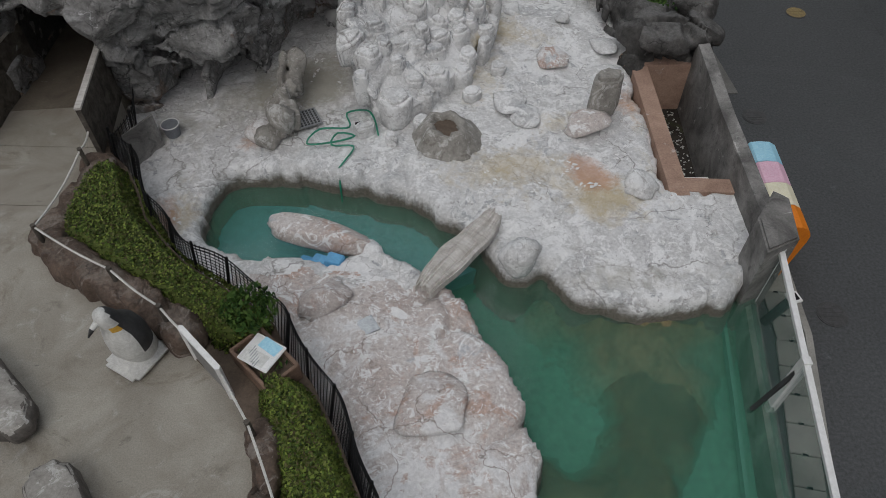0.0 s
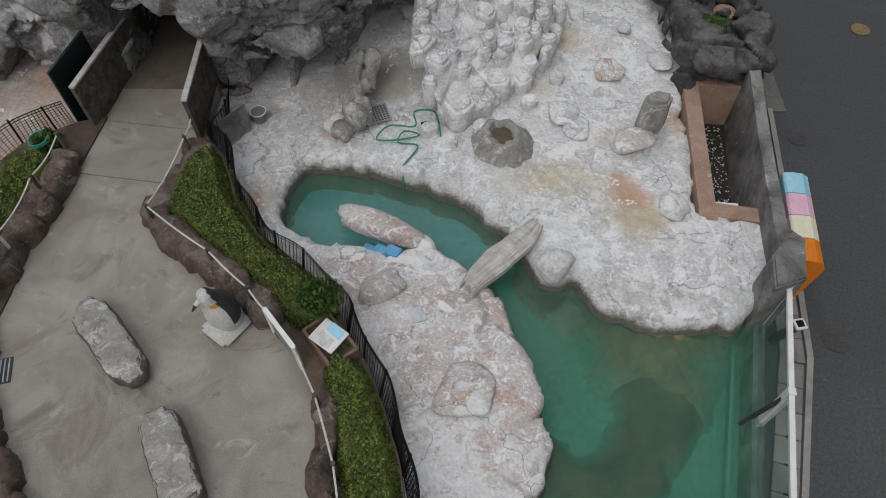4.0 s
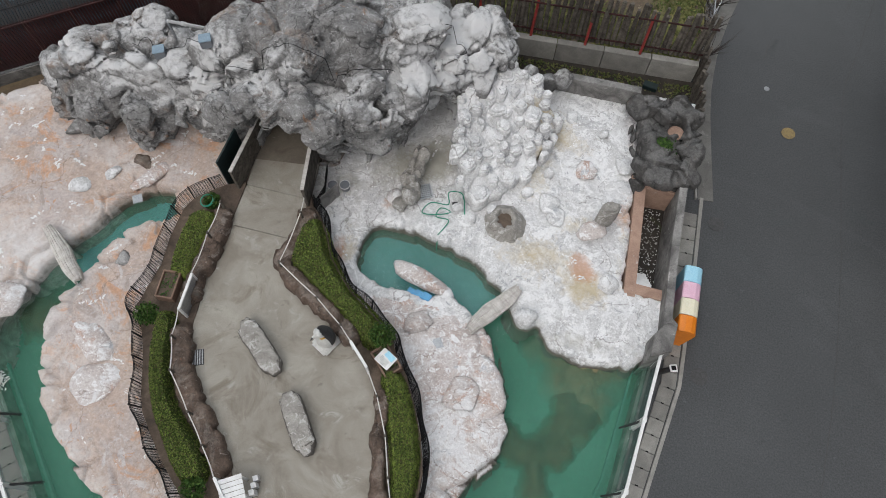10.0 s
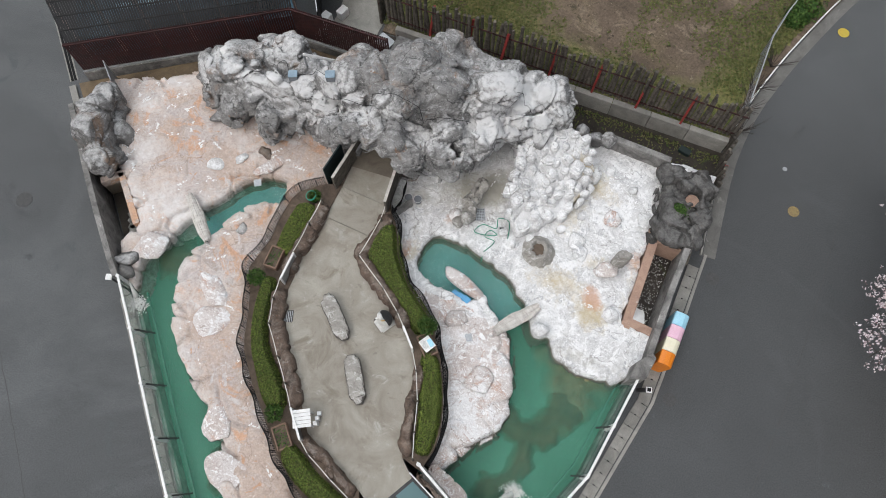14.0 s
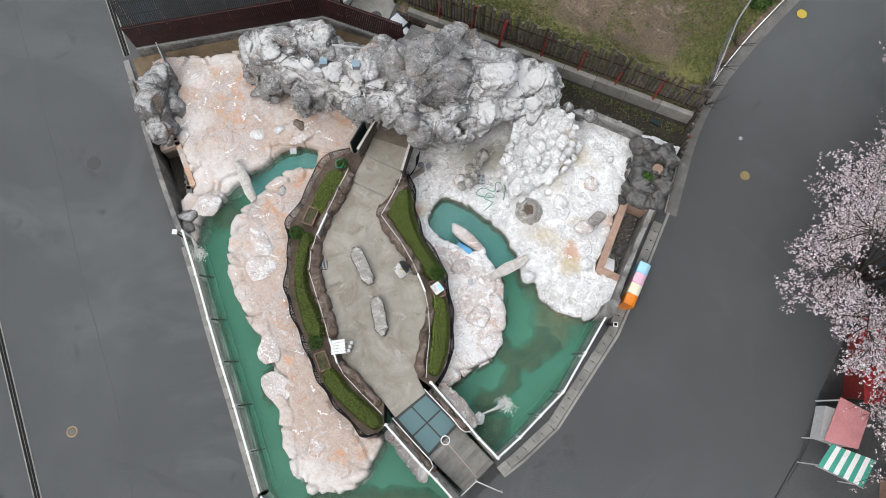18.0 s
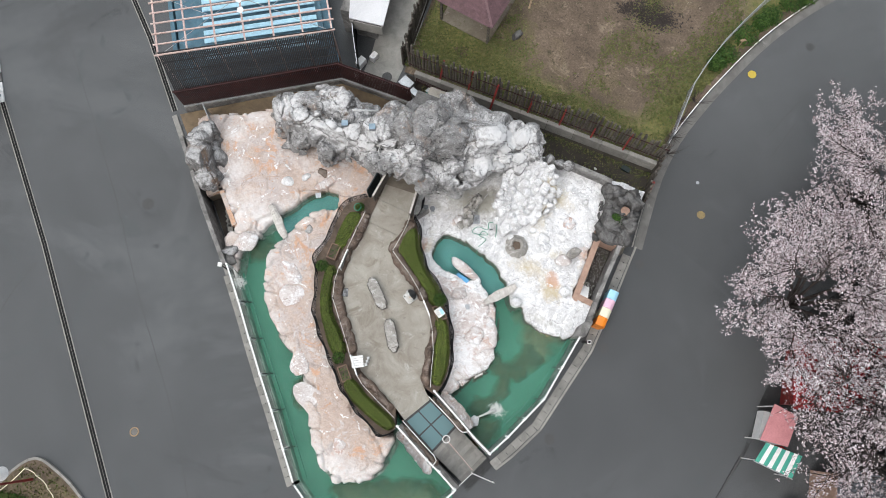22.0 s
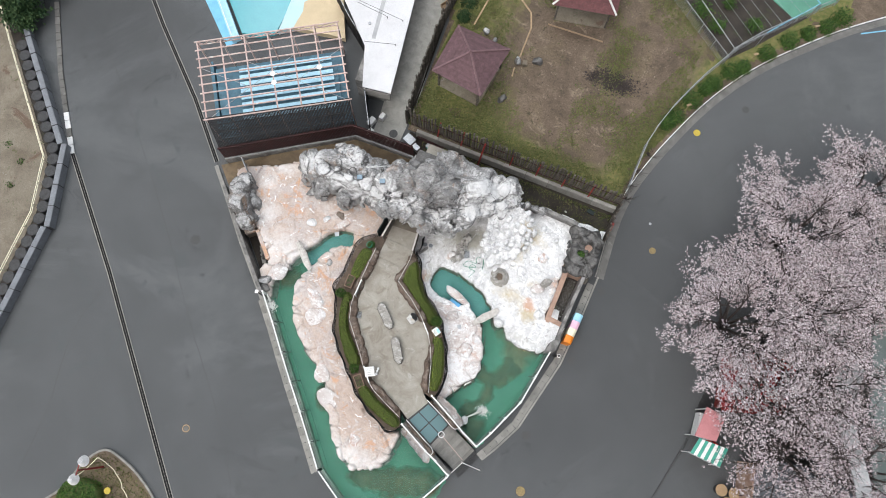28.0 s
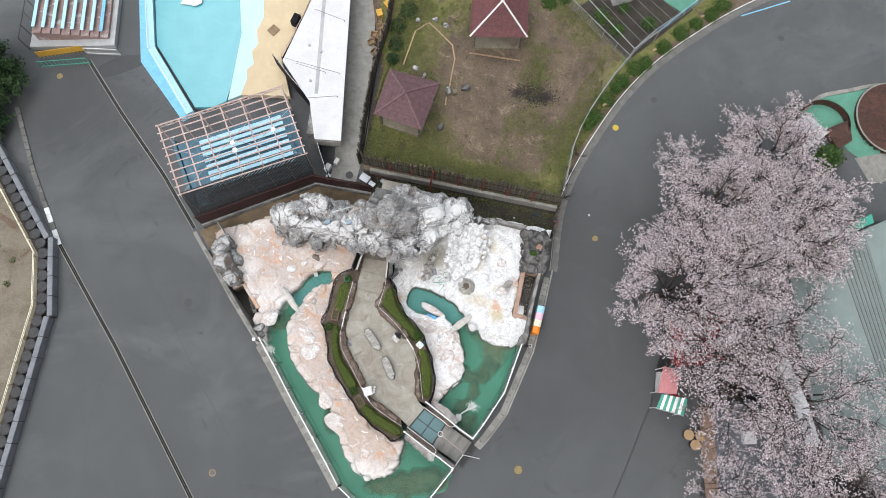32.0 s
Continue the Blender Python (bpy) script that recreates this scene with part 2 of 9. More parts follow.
# the paler upper faces here hold painted top light
DARKROCK = material("dark_rock", (0.13, 0.125, 0.12), (0.04, 0.039, 0.037), 0.92, folds=3.0, scale=1.5, fine=12, bump=0.9, bump_dist=0.07, grit=0.5, cracks=((1.5, 0.04, (0.025, 0.024, 0.023)),), crust_toplight=((0.19, 0.186, 0.18), 0.6, 0.85),
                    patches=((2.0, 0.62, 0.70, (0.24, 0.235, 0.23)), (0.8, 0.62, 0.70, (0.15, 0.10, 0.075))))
BROWNROCK = material("brown_kerb_rock", (0.165, 0.118, 0.09), (0.07, 0.05, 0.038), 0.92, scale=2.0, fine=13, bump=1.0, bump_dist=0.07, grit=0.55, cracks=((1.3, 0.04, (0.03, 0.022, 0.018)),), folds=1.2, crust_toplight=((0.27, 0.235, 0.205), 0.68, 0.84),
                     patches=((1.8, 0.58, 0.62, (0.24, 0.205, 0.18)), (5.5, 0.60, 0.67, (0.14, 0.085, 0.06)), (0.9, 0.60, 0.68, (0.11, 0.095, 0.08))))
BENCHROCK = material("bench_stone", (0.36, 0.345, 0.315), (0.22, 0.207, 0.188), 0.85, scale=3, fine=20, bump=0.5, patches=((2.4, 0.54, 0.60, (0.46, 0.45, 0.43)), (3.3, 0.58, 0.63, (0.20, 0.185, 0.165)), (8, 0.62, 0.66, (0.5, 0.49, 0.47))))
# darker copy of the bench stone, side shade put into the colour
BENCHSHADE = material("bench_side_shade", (0.17, 0.155, 0.14), (0.07, 0.062, 0.055), 0.9, scale=3, fine=18, bump=0.6)
SOIL = material("planting_soil", (0.15, 0.112, 0.082), (0.07, 0.052, 0.04), 0.95, scale=2, fine=22, bump=0.6)
PINKCURB = material("terracotta_screed", (0.42, 0.285, 0.215), (0.28, 0.18, 0.135), 0.85, scale=1.5, fine=25, bump=0.25, patches=((2, 0.6, 0.7, (0.55, 0.5, 0.46)),))
POOLFLOOR = material("pool_floor", (0.10, 0.335, 0.235), (0.075, 0.27, 0.185), 0.7, scale=0.35, fine=8, bump=0.0, patches=((0.28, 0.62, 0.72, (0.10, 0.10, 0.055)),))
PONDFLOOR = material("shallow_pond_floor", (0.16, 0.45, 0.47), (0.13, 0.38, 0.41), 0.7, scale=0.5, fine=8, bump=0.0)
# deep parts fade to pool green: water murk painted into the colour
ALGAE = material("algae_rock", (0.27, 0.21, 0.115), (0.12, 0.095, 0.05), 0.9, scale=1.2, fine=12, bump=0.7, grit=0.5, tide_murk=((0.085, 0.28, 0.195), 0.75, 0.7), patches=((3.0, 0.58, 0.66, (0.22, 0.2, 0.12)),))
KERBDARK = material("dark_gutter_concrete", (0.17, 0.165, 0.155), (0.10, 0.097, 0.09), 0.9, scale=0.9, fine=30, bump=0.2, patches=((2.0, 0.6, 0.68, (0.22, 0.215, 0.2)),))
# dark asphalt, with the shade under the trees put into its colour
FORECOURT = material("shaded_forecourt_asphalt", (0.042, 0.045, 0.045), (0.026, 0.027, 0.027), 0.8, scale=0.3, fine=50, bump=0.25, patches=((0.5, 0.56, 0.64, (0.06, 0.064, 0.064)), (5, 0.68, 0.72, (0.13, 0.12, 0.12))))
# its lower rock turns green the same way, as painted murk
ALGAEDARK = material("dark_algae_rock", (0.14, 0.10, 0.05), (0.065, 0.052, 0.028), 0.9, scale=1.2, fine=12, bump=0.6, grit=0.5, tide_murk=((0.085, 0.29, 0.20), 0.42, 0.5))
LEDGE = material("pale_pool_ledge", (0.15, 0.40, 0.30), (0.10, 0.32, 0.24), 0.8, scale=1.5, bump=0.1)
WHITE = material("white_paint", (0.78, 0.78, 0.77), (0.66, 0.66, 0.65), 0.45, scale=4, fine=40, bump=0.05)
WHITEROOF = material("white_roof_sheet", (0.60, 0.60, 0.61), (0.53, 0.53, 0.54), 0.5, scale=0.6, fine=20, bump=0.05)
BLACK = material("black_netting", (0.011, 0.011, 0.012), (0.006, 0.006, 0.0065), 0.75, sheen=0.2, scale=3, bump=0.0)
DARKMETAL = material("dark_metal", (0.05, 0.05, 0.052), (0.025, 0.025, 0.025), 0.65, 0.0, scale=4, bump=0.05)
STEEL = material("galvanised_steel", (0.42, 0.43, 0.44), (0.3, 0.31, 0.32), 0.45, 0.7, scale=5, bump=0.05)
SCREENSLAT = material("black_painted_slat", (0.013, 0.013, 0.014), (0.008, 0.008, 0.0085), 0.6, scale=2, fine=20, bump=0.1, per_piece=0.3)
RUST = material("rusty_fence", (0.05, 0.011, 0.010), (0.022, 0.006, 0.006), 0.75, scale=2, fine=20, bump=0.2)
REDPAINT = material("red_paint", (0.26, 0.03, 0.025), (0.16, 0.02, 0.018), 0.6, scale=4, fine=30, bump=0.1)
LOG = material("weathered_log", (0.135, 0.12, 0.10), (0.04, 0.033, 0.027), 0.9, scale=4, fine=20, bump=0.5, per_piece=0.35, patches=((2.5, 0.6, 0.7, (0.12, 0.13, 0.08)),))
WOOD = material("driftwood", (0.62, 0.60, 0.57), (0.42, 0.39, 0.355), 0.85, scale=2, fine=18, bump=0.6, stretch=(1, 4, 1), world_space=False)
DECKWOOD = material("brown_deck", (0.085, 0.035, 0.023), (0.04, 0.018, 0.012), 0.75, scale=2, fine=20, bump=0.3, per_piece=0.2)
PLANTER = material("terracotta_planter", (0.27, 0.175, 0.125), (0.17, 0.11, 0.08), 0.8, scale=5, fine=30, bump=0.15)
GRASSGROUND = material("paddock_ground", (0.15, 0.112, 0.08), (0.075, 0.055, 0.038), 0.95, scale=0.35, fine=7, grit=0.6, bump=0.9, bump_dist=0.04,
                       patches=((0.16, 0.52, 0.66, (0.13, 0.10, 0.062)), (0.5, 0.56, 0.66, (0.20, 0.155, 0.11)), (1.7, 0.59, 0.65, (0.06, 0.05, 0.028)), (0.22, 0.62, 0.72, (0.19, 0.15, 0.11)), (3.0, 0.60, 0.65, (0.05, 0.036, 0.025)), (5, 0.62, 0.67, (0.24, 0.2, 0.15)), (9, 0.70, 0.74, (0.42, 0.39, 0.35))))
SAND = material("sandy_ground", (0.22, 0.195, 0.153), (0.135, 0.112, 0.082), 0.95, scale=0.5, fine=9, bump=0.5, patches=((0.3, 0.57, 0.63, (0.12, 0.085, 0.06)), (1.5, 0.60, 0.68, (0.085, 0.095, 0.04)), (4.0, 0.62, 0.68, (0.27, 0.245, 0.21))))
DARKGROUND = material("damp_ground", (0.052, 0.043, 0.034), (0.024, 0.020, 0.017), 0.95, scale=0.8, fine=9, bump=0.6, patches=((0.9, 0.58, 0.68, (0.045, 0.058, 0.02)), (7, 0.70, 0.74, (0.2, 0.19, 0.175))))
ROOFTILE = material("purple_brown_shingle", (0.135, 0.075, 0.082), (0.08, 0.043, 0.048), 0.8, scale=3, fine=20, bump=0.3, per_piece=0.12)
ROOFRED = material("red_brown_shingle", (0.14, 0.05, 0.052), (0.08, 0.03, 0.03), 0.8, scale=3, fine=20, bump=0.3, per_piece=0.12)
RIDGE = material("ridge_cap", (0.18, 0.105, 0.112), (0.12, 0.07, 0.075), 0.7, scale=3, bump=0.1)
SEABLUE = material("turquoise_pool", (0.098, 0.37, 0.42), (0.085, 0.335, 0.385), 0.12, scale=0.4, fine=6, bump=0.04, grit=0.06)
PALEBLUE = material("pale_pool_beach", (0.48, 0.66, 0.68), (0.42, 0.61, 0.64), 0.5, scale=0.8, bump=0.05)
BEIGE = material("beige_deck", (0.60, 0.49, 0.32), (0.52, 0.42, 0.27), 0.7, scale=0.8, fine=20, bump=0.05)
BLUEPAINT = material("light_blue_paint", (0.20, 0.50, 0.68), (0.15, 0.40, 0.56), 0.55, scale=1.5, fine=20, bump=0.05)
PALEBENCH = material("pale_blue_bench", (0.42, 0.68, 0.80), (0.34, 0.58, 0.70), 0.5, scale=2, fine=20, bump=0.05)
BLUEFLOOR = material("faded_blue_floor", (0.085, 0.19, 0.25), (0.05, 0.11, 0.15), 0.7, scale=1.0, fine=20, bump=0.1, patches=((1.5, 0.6, 0.7, (0.2, 0.2, 0.2)),))
WORNPINK = material("worn_painted_steps", (0.30, 0.2, 0.185), (0.2, 0.15, 0.14), 0.8, scale=1.2, fine=20, bump=0.1, patches=((0.7, 0.55, 0.62, (0.42, 0.41, 0.40)),))
SALMONBAR = material("salmon_frame_paint", (0.60, 0.48, 0.44), (0.42, 0.28, 0.24), 0.55, scale=4, bump=0.05, patches=((1.5, 0.56, 0.66, (0.66, 0.62, 0.58)),))
ORANGE = material("orange_panel", (0.80, 0.24, 0.015), (0.70, 0.2, 0.012), 0.45, scale=3, bump=0.03)
CREAM = material("cream_panel", (0.80, 0.76, 0.58), (0.72, 0.68, 0.52), 0.5, scale=3, bump=0.03)
PINK = material("pink_panel", (0.78, 0.50, 0.62), (0.7, 0.44, 0.55), 0.5, scale=3, bump=0.03)
SKYPANEL = material("sky_blue_panel", (0.38, 0.68, 0.82), (0.32, 0.6, 0.74), 0.5, scale=3, bump=0.03)
GREYROOF = material("grey_roof", (0.42, 0.425, 0.43), (0.31, 0.315, 0.32), 0.7, scale=0.8, fine=20, bump=0.1)
GREENROOF = material("grey_green_metal_roof", (0.20, 0.245, 0.235), (0.172, 0.212, 0.203), 0.55, scale=0.5, fine=20, bump=0.05)
REDCLOTH = material("red_canvas", (0.45, 0.022, 0.025), (0.33, 0.016, 0.018), 0.8, scale=2, bump=0.1)
PINKCLOTH = material("pink_canvas", (0.56, 0.24, 0.25), (0.46, 0.19, 0.2), 0.8, scale=2, bump=0.1)
BLUEROOF = material("blue_grey_flat_roof", (0.14, 0.15, 0.17), (0.10, 0.107, 0.12), 0.7, scale=0.6, fine=20, bump=0.1, patches=((1.5, 0.6, 0.68, (0.19, 0.2, 0.22)),))
GREENPAINT = material("green_surface", (0.10, 0.28, 0.20), (0.08, 0.22, 0.16), 0.75, scale=0.8, fine=20, bump=0.1)
TEALGREEN = material("teal_green_plastic", (0.05, 0.33, 0.24), (0.04, 0.27, 0.2), 0.5, scale=2, bump=0.03)
TANTOP = material("tan_table_top", (0.42, 0.29, 0.16), (0.34, 0.23, 0.13), 0.6, scale=5, bump=0.1)
TARP = material("dark_green_tarpaulin", (0.012, 0.032, 0.033), (0.007, 0.016, 0.017), 0.5, scale=2, bump=0.3)
TYRE = material("dark_rubber", (0.05, 0.052, 0.055), (0.03, 0.03, 0.032), 0.8, scale=3, bump=0.1)
BARRIER = material("blue_grey_barrier", (0.20, 0.215, 0.235), (0.14, 0.15, 0.165), 0.6, scale=1.5, bump=0.05)
YELLOWLID = material("yellow_cast_lid", (0.52, 0.40, 0.05), (0.40, 0.30, 0.04), 0.7, scale=8, fine=40, bump=0.2)
RUSTLID = material("rusty_cast_lid", (0.30, 0.225, 0.09), (0.17, 0.125, 0.06), 0.75, scale=8, fine=40, bump=0.3)
IRONLID = material("cast_iron_lid", (0.085, 0.085, 0.085), (0.055, 0.055, 0.055), 0.7, 0.3, scale=8, fine=40, bump=0.3)
HOSE = material("green_hose", (0.02, 0.26, 0.16), (0.015, 0.2, 0.12), 0.4, scale=5, bump=0.0)
ROPEW = material("white_rope", (0.66, 0.65, 0.62), (0.55, 0.54, 0.51), 0.7, scale=9, bump=0.1)
BLUESTEP = material("blue_plastic", (0.10, 0.36, 0.62), (0.08, 0.28, 0.5), 0.45, scale=4, bump=0.05)
STATUEW = material("statue_white", (0.70, 0.70, 0.67), (0.5, 0.5, 0.48), 0.5, scale=5, bump=0.1)
WOODCRATE = material("bare_wood", (0.38, 0.27, 0.17), (0.26, 0.18, 0.11), 0.8, scale=4, bump=0.2, per_piece=0.2)
YELLOWBOX = material("yellow_box", (0.62, 0.36, 0.05), (0.5, 0.29, 0.04), 0.6, scale=4, bump=0.05)
BARK = material("tree_bark", (0.052, 0.04, 0.035), (0.025, 0.02, 0.018), 0.95, scale=5, fine=20, bump=0.6)
HEDGELEAF = leafy("hedge_leaves", [(0.014, 0.026, 0.007), (0.095, 0.155, 0.026), (0.225, 0.285, 0.058), (0.026, 0.044, 0.010), (0.15, 0.185, 0.042), (0.085, 0.068, 0.034), (0.062, 0.11, 0.02)])
BUSHLEAF = leafy("bush_leaves", [(0.015, 0.045, 0.008), (0.045, 0.10, 0.018), (0.09, 0.15, 0.032)])
PINELEAF = leafy("conifer_needles", [(0.012, 0.035, 0.012), (0.028, 0.06, 0.02), (0.05, 0.085, 0.03)])
GRASSLEAF = leafy("grass_blades", [(0.08, 0.095, 0.025), (0.13, 0.13, 0.045), (0.05, 0.085, 0.018), (0.17, 0.15, 0.07), (0.075, 0.105, 0.022)])
BOXBLUE = material("box_blue_grey", (0.24, 0.33, 0.40), (0.18, 0.25, 0.31), 0.55, scale=4, bump=0.05)
BLOSSOM = leafy("cherry_blossom", [(0.52, 0.43, 0.46), (0.74, 0.68, 0.70), (0.30, 0.21, 0.22), (0.82, 0.79, 0.80), (0.13, 0.075, 0.07), (0.62, 0.54, 0.57), (0.80, 0.76, 0.775), (0.20, 0.13, 0.13), (0.70, 0.63, 0.66)], 0.8)


def add_turf(m, colour, dry):
    """Turf that covers the ground by the mesh's own 'green' value, broken up by noise."""
    nt = m.node_tree
    b = nt.nodes["Principled BSDF"]
    bare = b.inputs["Base Color"].links[0].from_socket
    at = nt.nodes.new("ShaderNodeAttribute")
    at.attribute_name = "green"
    co = nt.nodes.new("ShaderNodeNewGeometry").outputs["Position"]
    ad = nt.nodes.new("ShaderNodeMath")
    ad.operation = 'MULTIPLY_ADD'
    nt.links.new(tex(nt, "noise", 0.7, co, 9, 0.75, 0.6), ad.inputs[0])
    ad.inputs[1].default_value = 1.3
    nt.links.new(at.outputs["Fac"], ad.inputs[2])
    turf = mix(nt, ramp(nt, tex(nt, "noise", 2.2, co, 8, 0.75), [(0.38, 0.0), (0.62, 1.0)]), colour, dry)
    turf = mix(nt, 0.5, turf, ramp(nt, tex(nt, "noise", 9.0, co, 4, 0.7), [(0.3, 0.2), (0.7, 0.8)]), 'OVERLAY')
    sb = nt.nodes.new("ShaderNodeMath")
    sb.operation = 'MULTIPLY'
    nt.links.new(ad.outputs[0], sb.inputs[0])
    sb.inputs[1].default_value = 0.5
    nt.links.new(mix(nt, ramp(nt, sb.outputs[0], [(0.46, 0.0), (0.70, 1.0)]), bare, turf), b.inputs["Base Color"])


add_turf(GRASSGROUND, (0.075, 0.10, 0.02), (0.19, 0.165, 0.065))


def add_cover(m, value, colour, lo=0.66, hi=0.84, most=0.95, upward=0.0):
    """A stain or crust that lies where the mesh's own value says, broken up by noise; upward adds more on top faces."""
    nt = m.node_tree
    b = nt.nodes["Principled BSDF"]
    bare = b.inputs["Base Color"].links[0].from_socket
    at = nt.nodes.new("ShaderNodeAttribute")
    at.attribute_name = value
    co = nt.nodes.new("ShaderNodeNewGeometry").outputs["Position"]
    ad = nt.nodes.new("ShaderNodeMath")
    ad.operation = 'MULTIPLY_ADD'
    nt.links.new(mix(nt, 0.5, tex(nt, "noise", 0.9, co, 9, 0.75, 1.0), tex(nt, "noise", 4.0, co, 7, 0.75, 0.6)), ad.inputs[0])
    ad.inputs[1].default_value = 2.2
    nt.links.new(at.outputs["Fac"], ad.inputs[2])
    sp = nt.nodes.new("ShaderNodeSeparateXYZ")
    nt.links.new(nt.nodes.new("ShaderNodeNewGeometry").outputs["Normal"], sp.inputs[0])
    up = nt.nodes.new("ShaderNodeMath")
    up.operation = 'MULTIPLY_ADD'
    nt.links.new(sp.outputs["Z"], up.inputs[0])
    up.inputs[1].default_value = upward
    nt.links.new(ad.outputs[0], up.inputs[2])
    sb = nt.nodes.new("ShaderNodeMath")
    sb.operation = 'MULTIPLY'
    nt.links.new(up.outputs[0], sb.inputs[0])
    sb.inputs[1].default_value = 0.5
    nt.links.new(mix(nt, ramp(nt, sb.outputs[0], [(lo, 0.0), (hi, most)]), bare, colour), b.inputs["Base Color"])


# whiter on up-facing faces: guano, with top light put into the colour
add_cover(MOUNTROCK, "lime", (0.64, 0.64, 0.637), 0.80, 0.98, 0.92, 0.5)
add_cover(SALMON, "lime", (0.66, 0.64, 0.625), 0.62, 0.92)
add_cover(GUANO, "damp", (0.33, 0.315, 0.265), 0.68, 0.95, 0.9)
add_cover(GUANO, "ochre", (0.45, 0.37, 0.22), 0.68, 0.92, 0.8)
add_cover(GUANO, "rust", (0.50, 0.27, 0.16), 0.70, 0.95, 0.7)


def blots(me, value, spots):
    """Sets the mesh's value from soft spots (x, y, reach in x, reach in y, amount)."""
    v = np.empty(len(me.vertices) * 3)
    me.vertices.foreach_get("co", v)
    v = v.reshape(-1, 3)
    out = sum(a * np.exp(-((v[:, 0] - x) / rx) ** 2 - ((v[:, 1] - y) / ry) ** 2) for x, y, rx, ry, a in spots)
    me.attributes.new(value, 'FLOAT', 'POINT').data.foreach_set("value", np.clip(out, -0.6, 1))
    return v


def add_zones(m, spots):
    """Broad zones (x, y, reach, colour factor) where the surface colour is multiplied by the factor."""
    nt = m.node_tree
    b = nt.nodes["Principled BSDF"]
    co = nt.nodes.new("ShaderNodeNewGeometry").outputs["Position"]
    for x, y, reach, k in spots:
        vm = nt.nodes.new("ShaderNodeVectorMath")
        vm.operation = 'DISTANCE'
        nt.links.new(co, vm.inputs[0])
        vm.inputs[1].default_value = (x, y, 0)
        ad = nt.nodes.new("ShaderNodeMath")
        ad.operation = 'MULTIPLY_ADD'
        nt.links.new(tex(nt, "noise", 0.15, co, 6, 0.6, 0.5), ad.inputs[0])
        ad.inputs[1].default_value = reach * 0.9
        nt.links.new(vm.outputs["Value"], ad.inputs[2])
        mr = nt.nodes.new("ShaderNodeMapRange")
        nt.links.new(ad.outputs[0], mr.inputs[0])
        mr.inputs[1].default_value, mr.inputs[2].default_value, mr.inputs[3].default_value, mr.inputs[4].default_value = reach * 0.7, reach * 1.8, 1.0, 0.0
        bare = b.inputs["Base Color"].links[0].from_socket
        nt.links.new(mix(nt, mr.outputs[0], bare, mix(nt, 1.0, bare, (k, k, k), 'MULTIPLY')), b.inputs["Base Color"])


add_zones(ASPHALT, ((10.5, 19, 9, 0.74), (11, 4, 7, 0.82), (-43, 22, 9, 0.75)))


def water_material(name, tint, deep):
    m = bpy.data.materials.new(name)
    m.use_nodes = True
    nt = m.node_tree
    b = nt.nodes["Principled BSDF"]
    co = nt.nodes.new("ShaderNodeNewGeometry").outputs["Position"]
    f = ramp(nt, tex(nt, "noise", 0.35, co, 4, 0.5, 0.8), [(0.35, 0.0), (0.65, 1.0)])
    nt.links.new(mix(nt, f, deep, tint), b.inputs["Base Color"])
    b.inputs["Roughness"].default_value = 0.06
    b.inputs["Alpha"].default_value = 0.22
    b.inputs["IOR"].default_value = 1.33
    bp = nt.nodes.new("ShaderNodeBump")
    bp.inputs["Strength"].default_value, bp.inputs["Distance"].default_value = 0.08, 0.02
    nt.links.new(tex(nt, "noise", 5.0, co, 3, 0.5), bp.inputs["Height"])
    nt.links.new(bp.outputs["Normal"], b.inputs["Normal"])
    return m


WATER = water_material("green_pool_water", (0.095, 0.265, 0.185), (0.072, 0.215, 0.145))


def glass_material(name, tint, alpha, rough=0.05):
    m = bpy.data.materials.new(name)
    m.use_nodes = True
    b = m.node_tree.nodes["Principled BSDF"]
    b.inputs["Base Color"].default_value = (*tint, 1)
    b.inputs["Roughness"].default_value, b.inputs["Alpha"].default_value = rough, alpha
    b.inputs["Specular IOR Level"].default_value = 0.2
    return m


GLASS = glass_material("pool_glass", (0.10, 0.22, 0.19), 0.22)
FLOORGLASS = glass_material("floor_glass", (0.13, 0.215, 0.225), 0.9, 0.2)

# ---- builders ----
def thing(name, label, category, group="", at=(0, 0, 0), rz=0.0, kind=""):
    e = new(name)
    e.empty_display_size = 0.2
    e.matrix_basis = pose(*at, 0, 0, rz)
    return tagged(e, label, category, group, kind)


def mesh_of(name, bm, material, smooth=False):
    me = bpy.data.meshes.new(name)
    if smooth:
        for f in bm.faces:
            f.smooth = True
    bm.normal_update()
    bm.to_mesh(me)
    bm.free()
    me.materials.append(material)
    return me


def part(name, bm, material, parent=None, label="", smooth=False, at=None):
    me = bm if isinstance(bm, bpy.types.Mesh) else mesh_of(name, bm, material, smooth)
    ob = new(name, me)
    if parent:
        ob.parent = parent
    if at is not None:
        ob.matrix_basis = at
    if label:
        ob["label"] = label
    return ob


def single(name, bm, material, label, category, group="", kind="", smooth=False, at=None):
    """A thing that is one mesh."""
    return tagged(part(name, bm, material, None, "", smooth, at), label, category, group, kind)


def box(sx, sy, sz, at=(0, 0, 0), rz=0.0, bevel=0.0, bm=None, rx=0.0, ry=0.0):
    """A box resting on at (its base's middle)."""
    bm = bm or bmesh.new()
    r = bmesh.ops.create_cube(bm, size=1.0)["verts"]
    bmesh.ops.transform(bm, matrix=pose(*at, rx, ry, rz) @ Matrix.Translation((0, 0, sz / 2)) @ Matrix.Diagonal((sx, sy, sz, 1)), verts=r)
    if bevel:
        es = list({e for v in r for e in v.link_edges})
        bmesh.ops.bevel(bm, geom=es, offset=bevel, segments=2, affect='EDGES')
    return bm


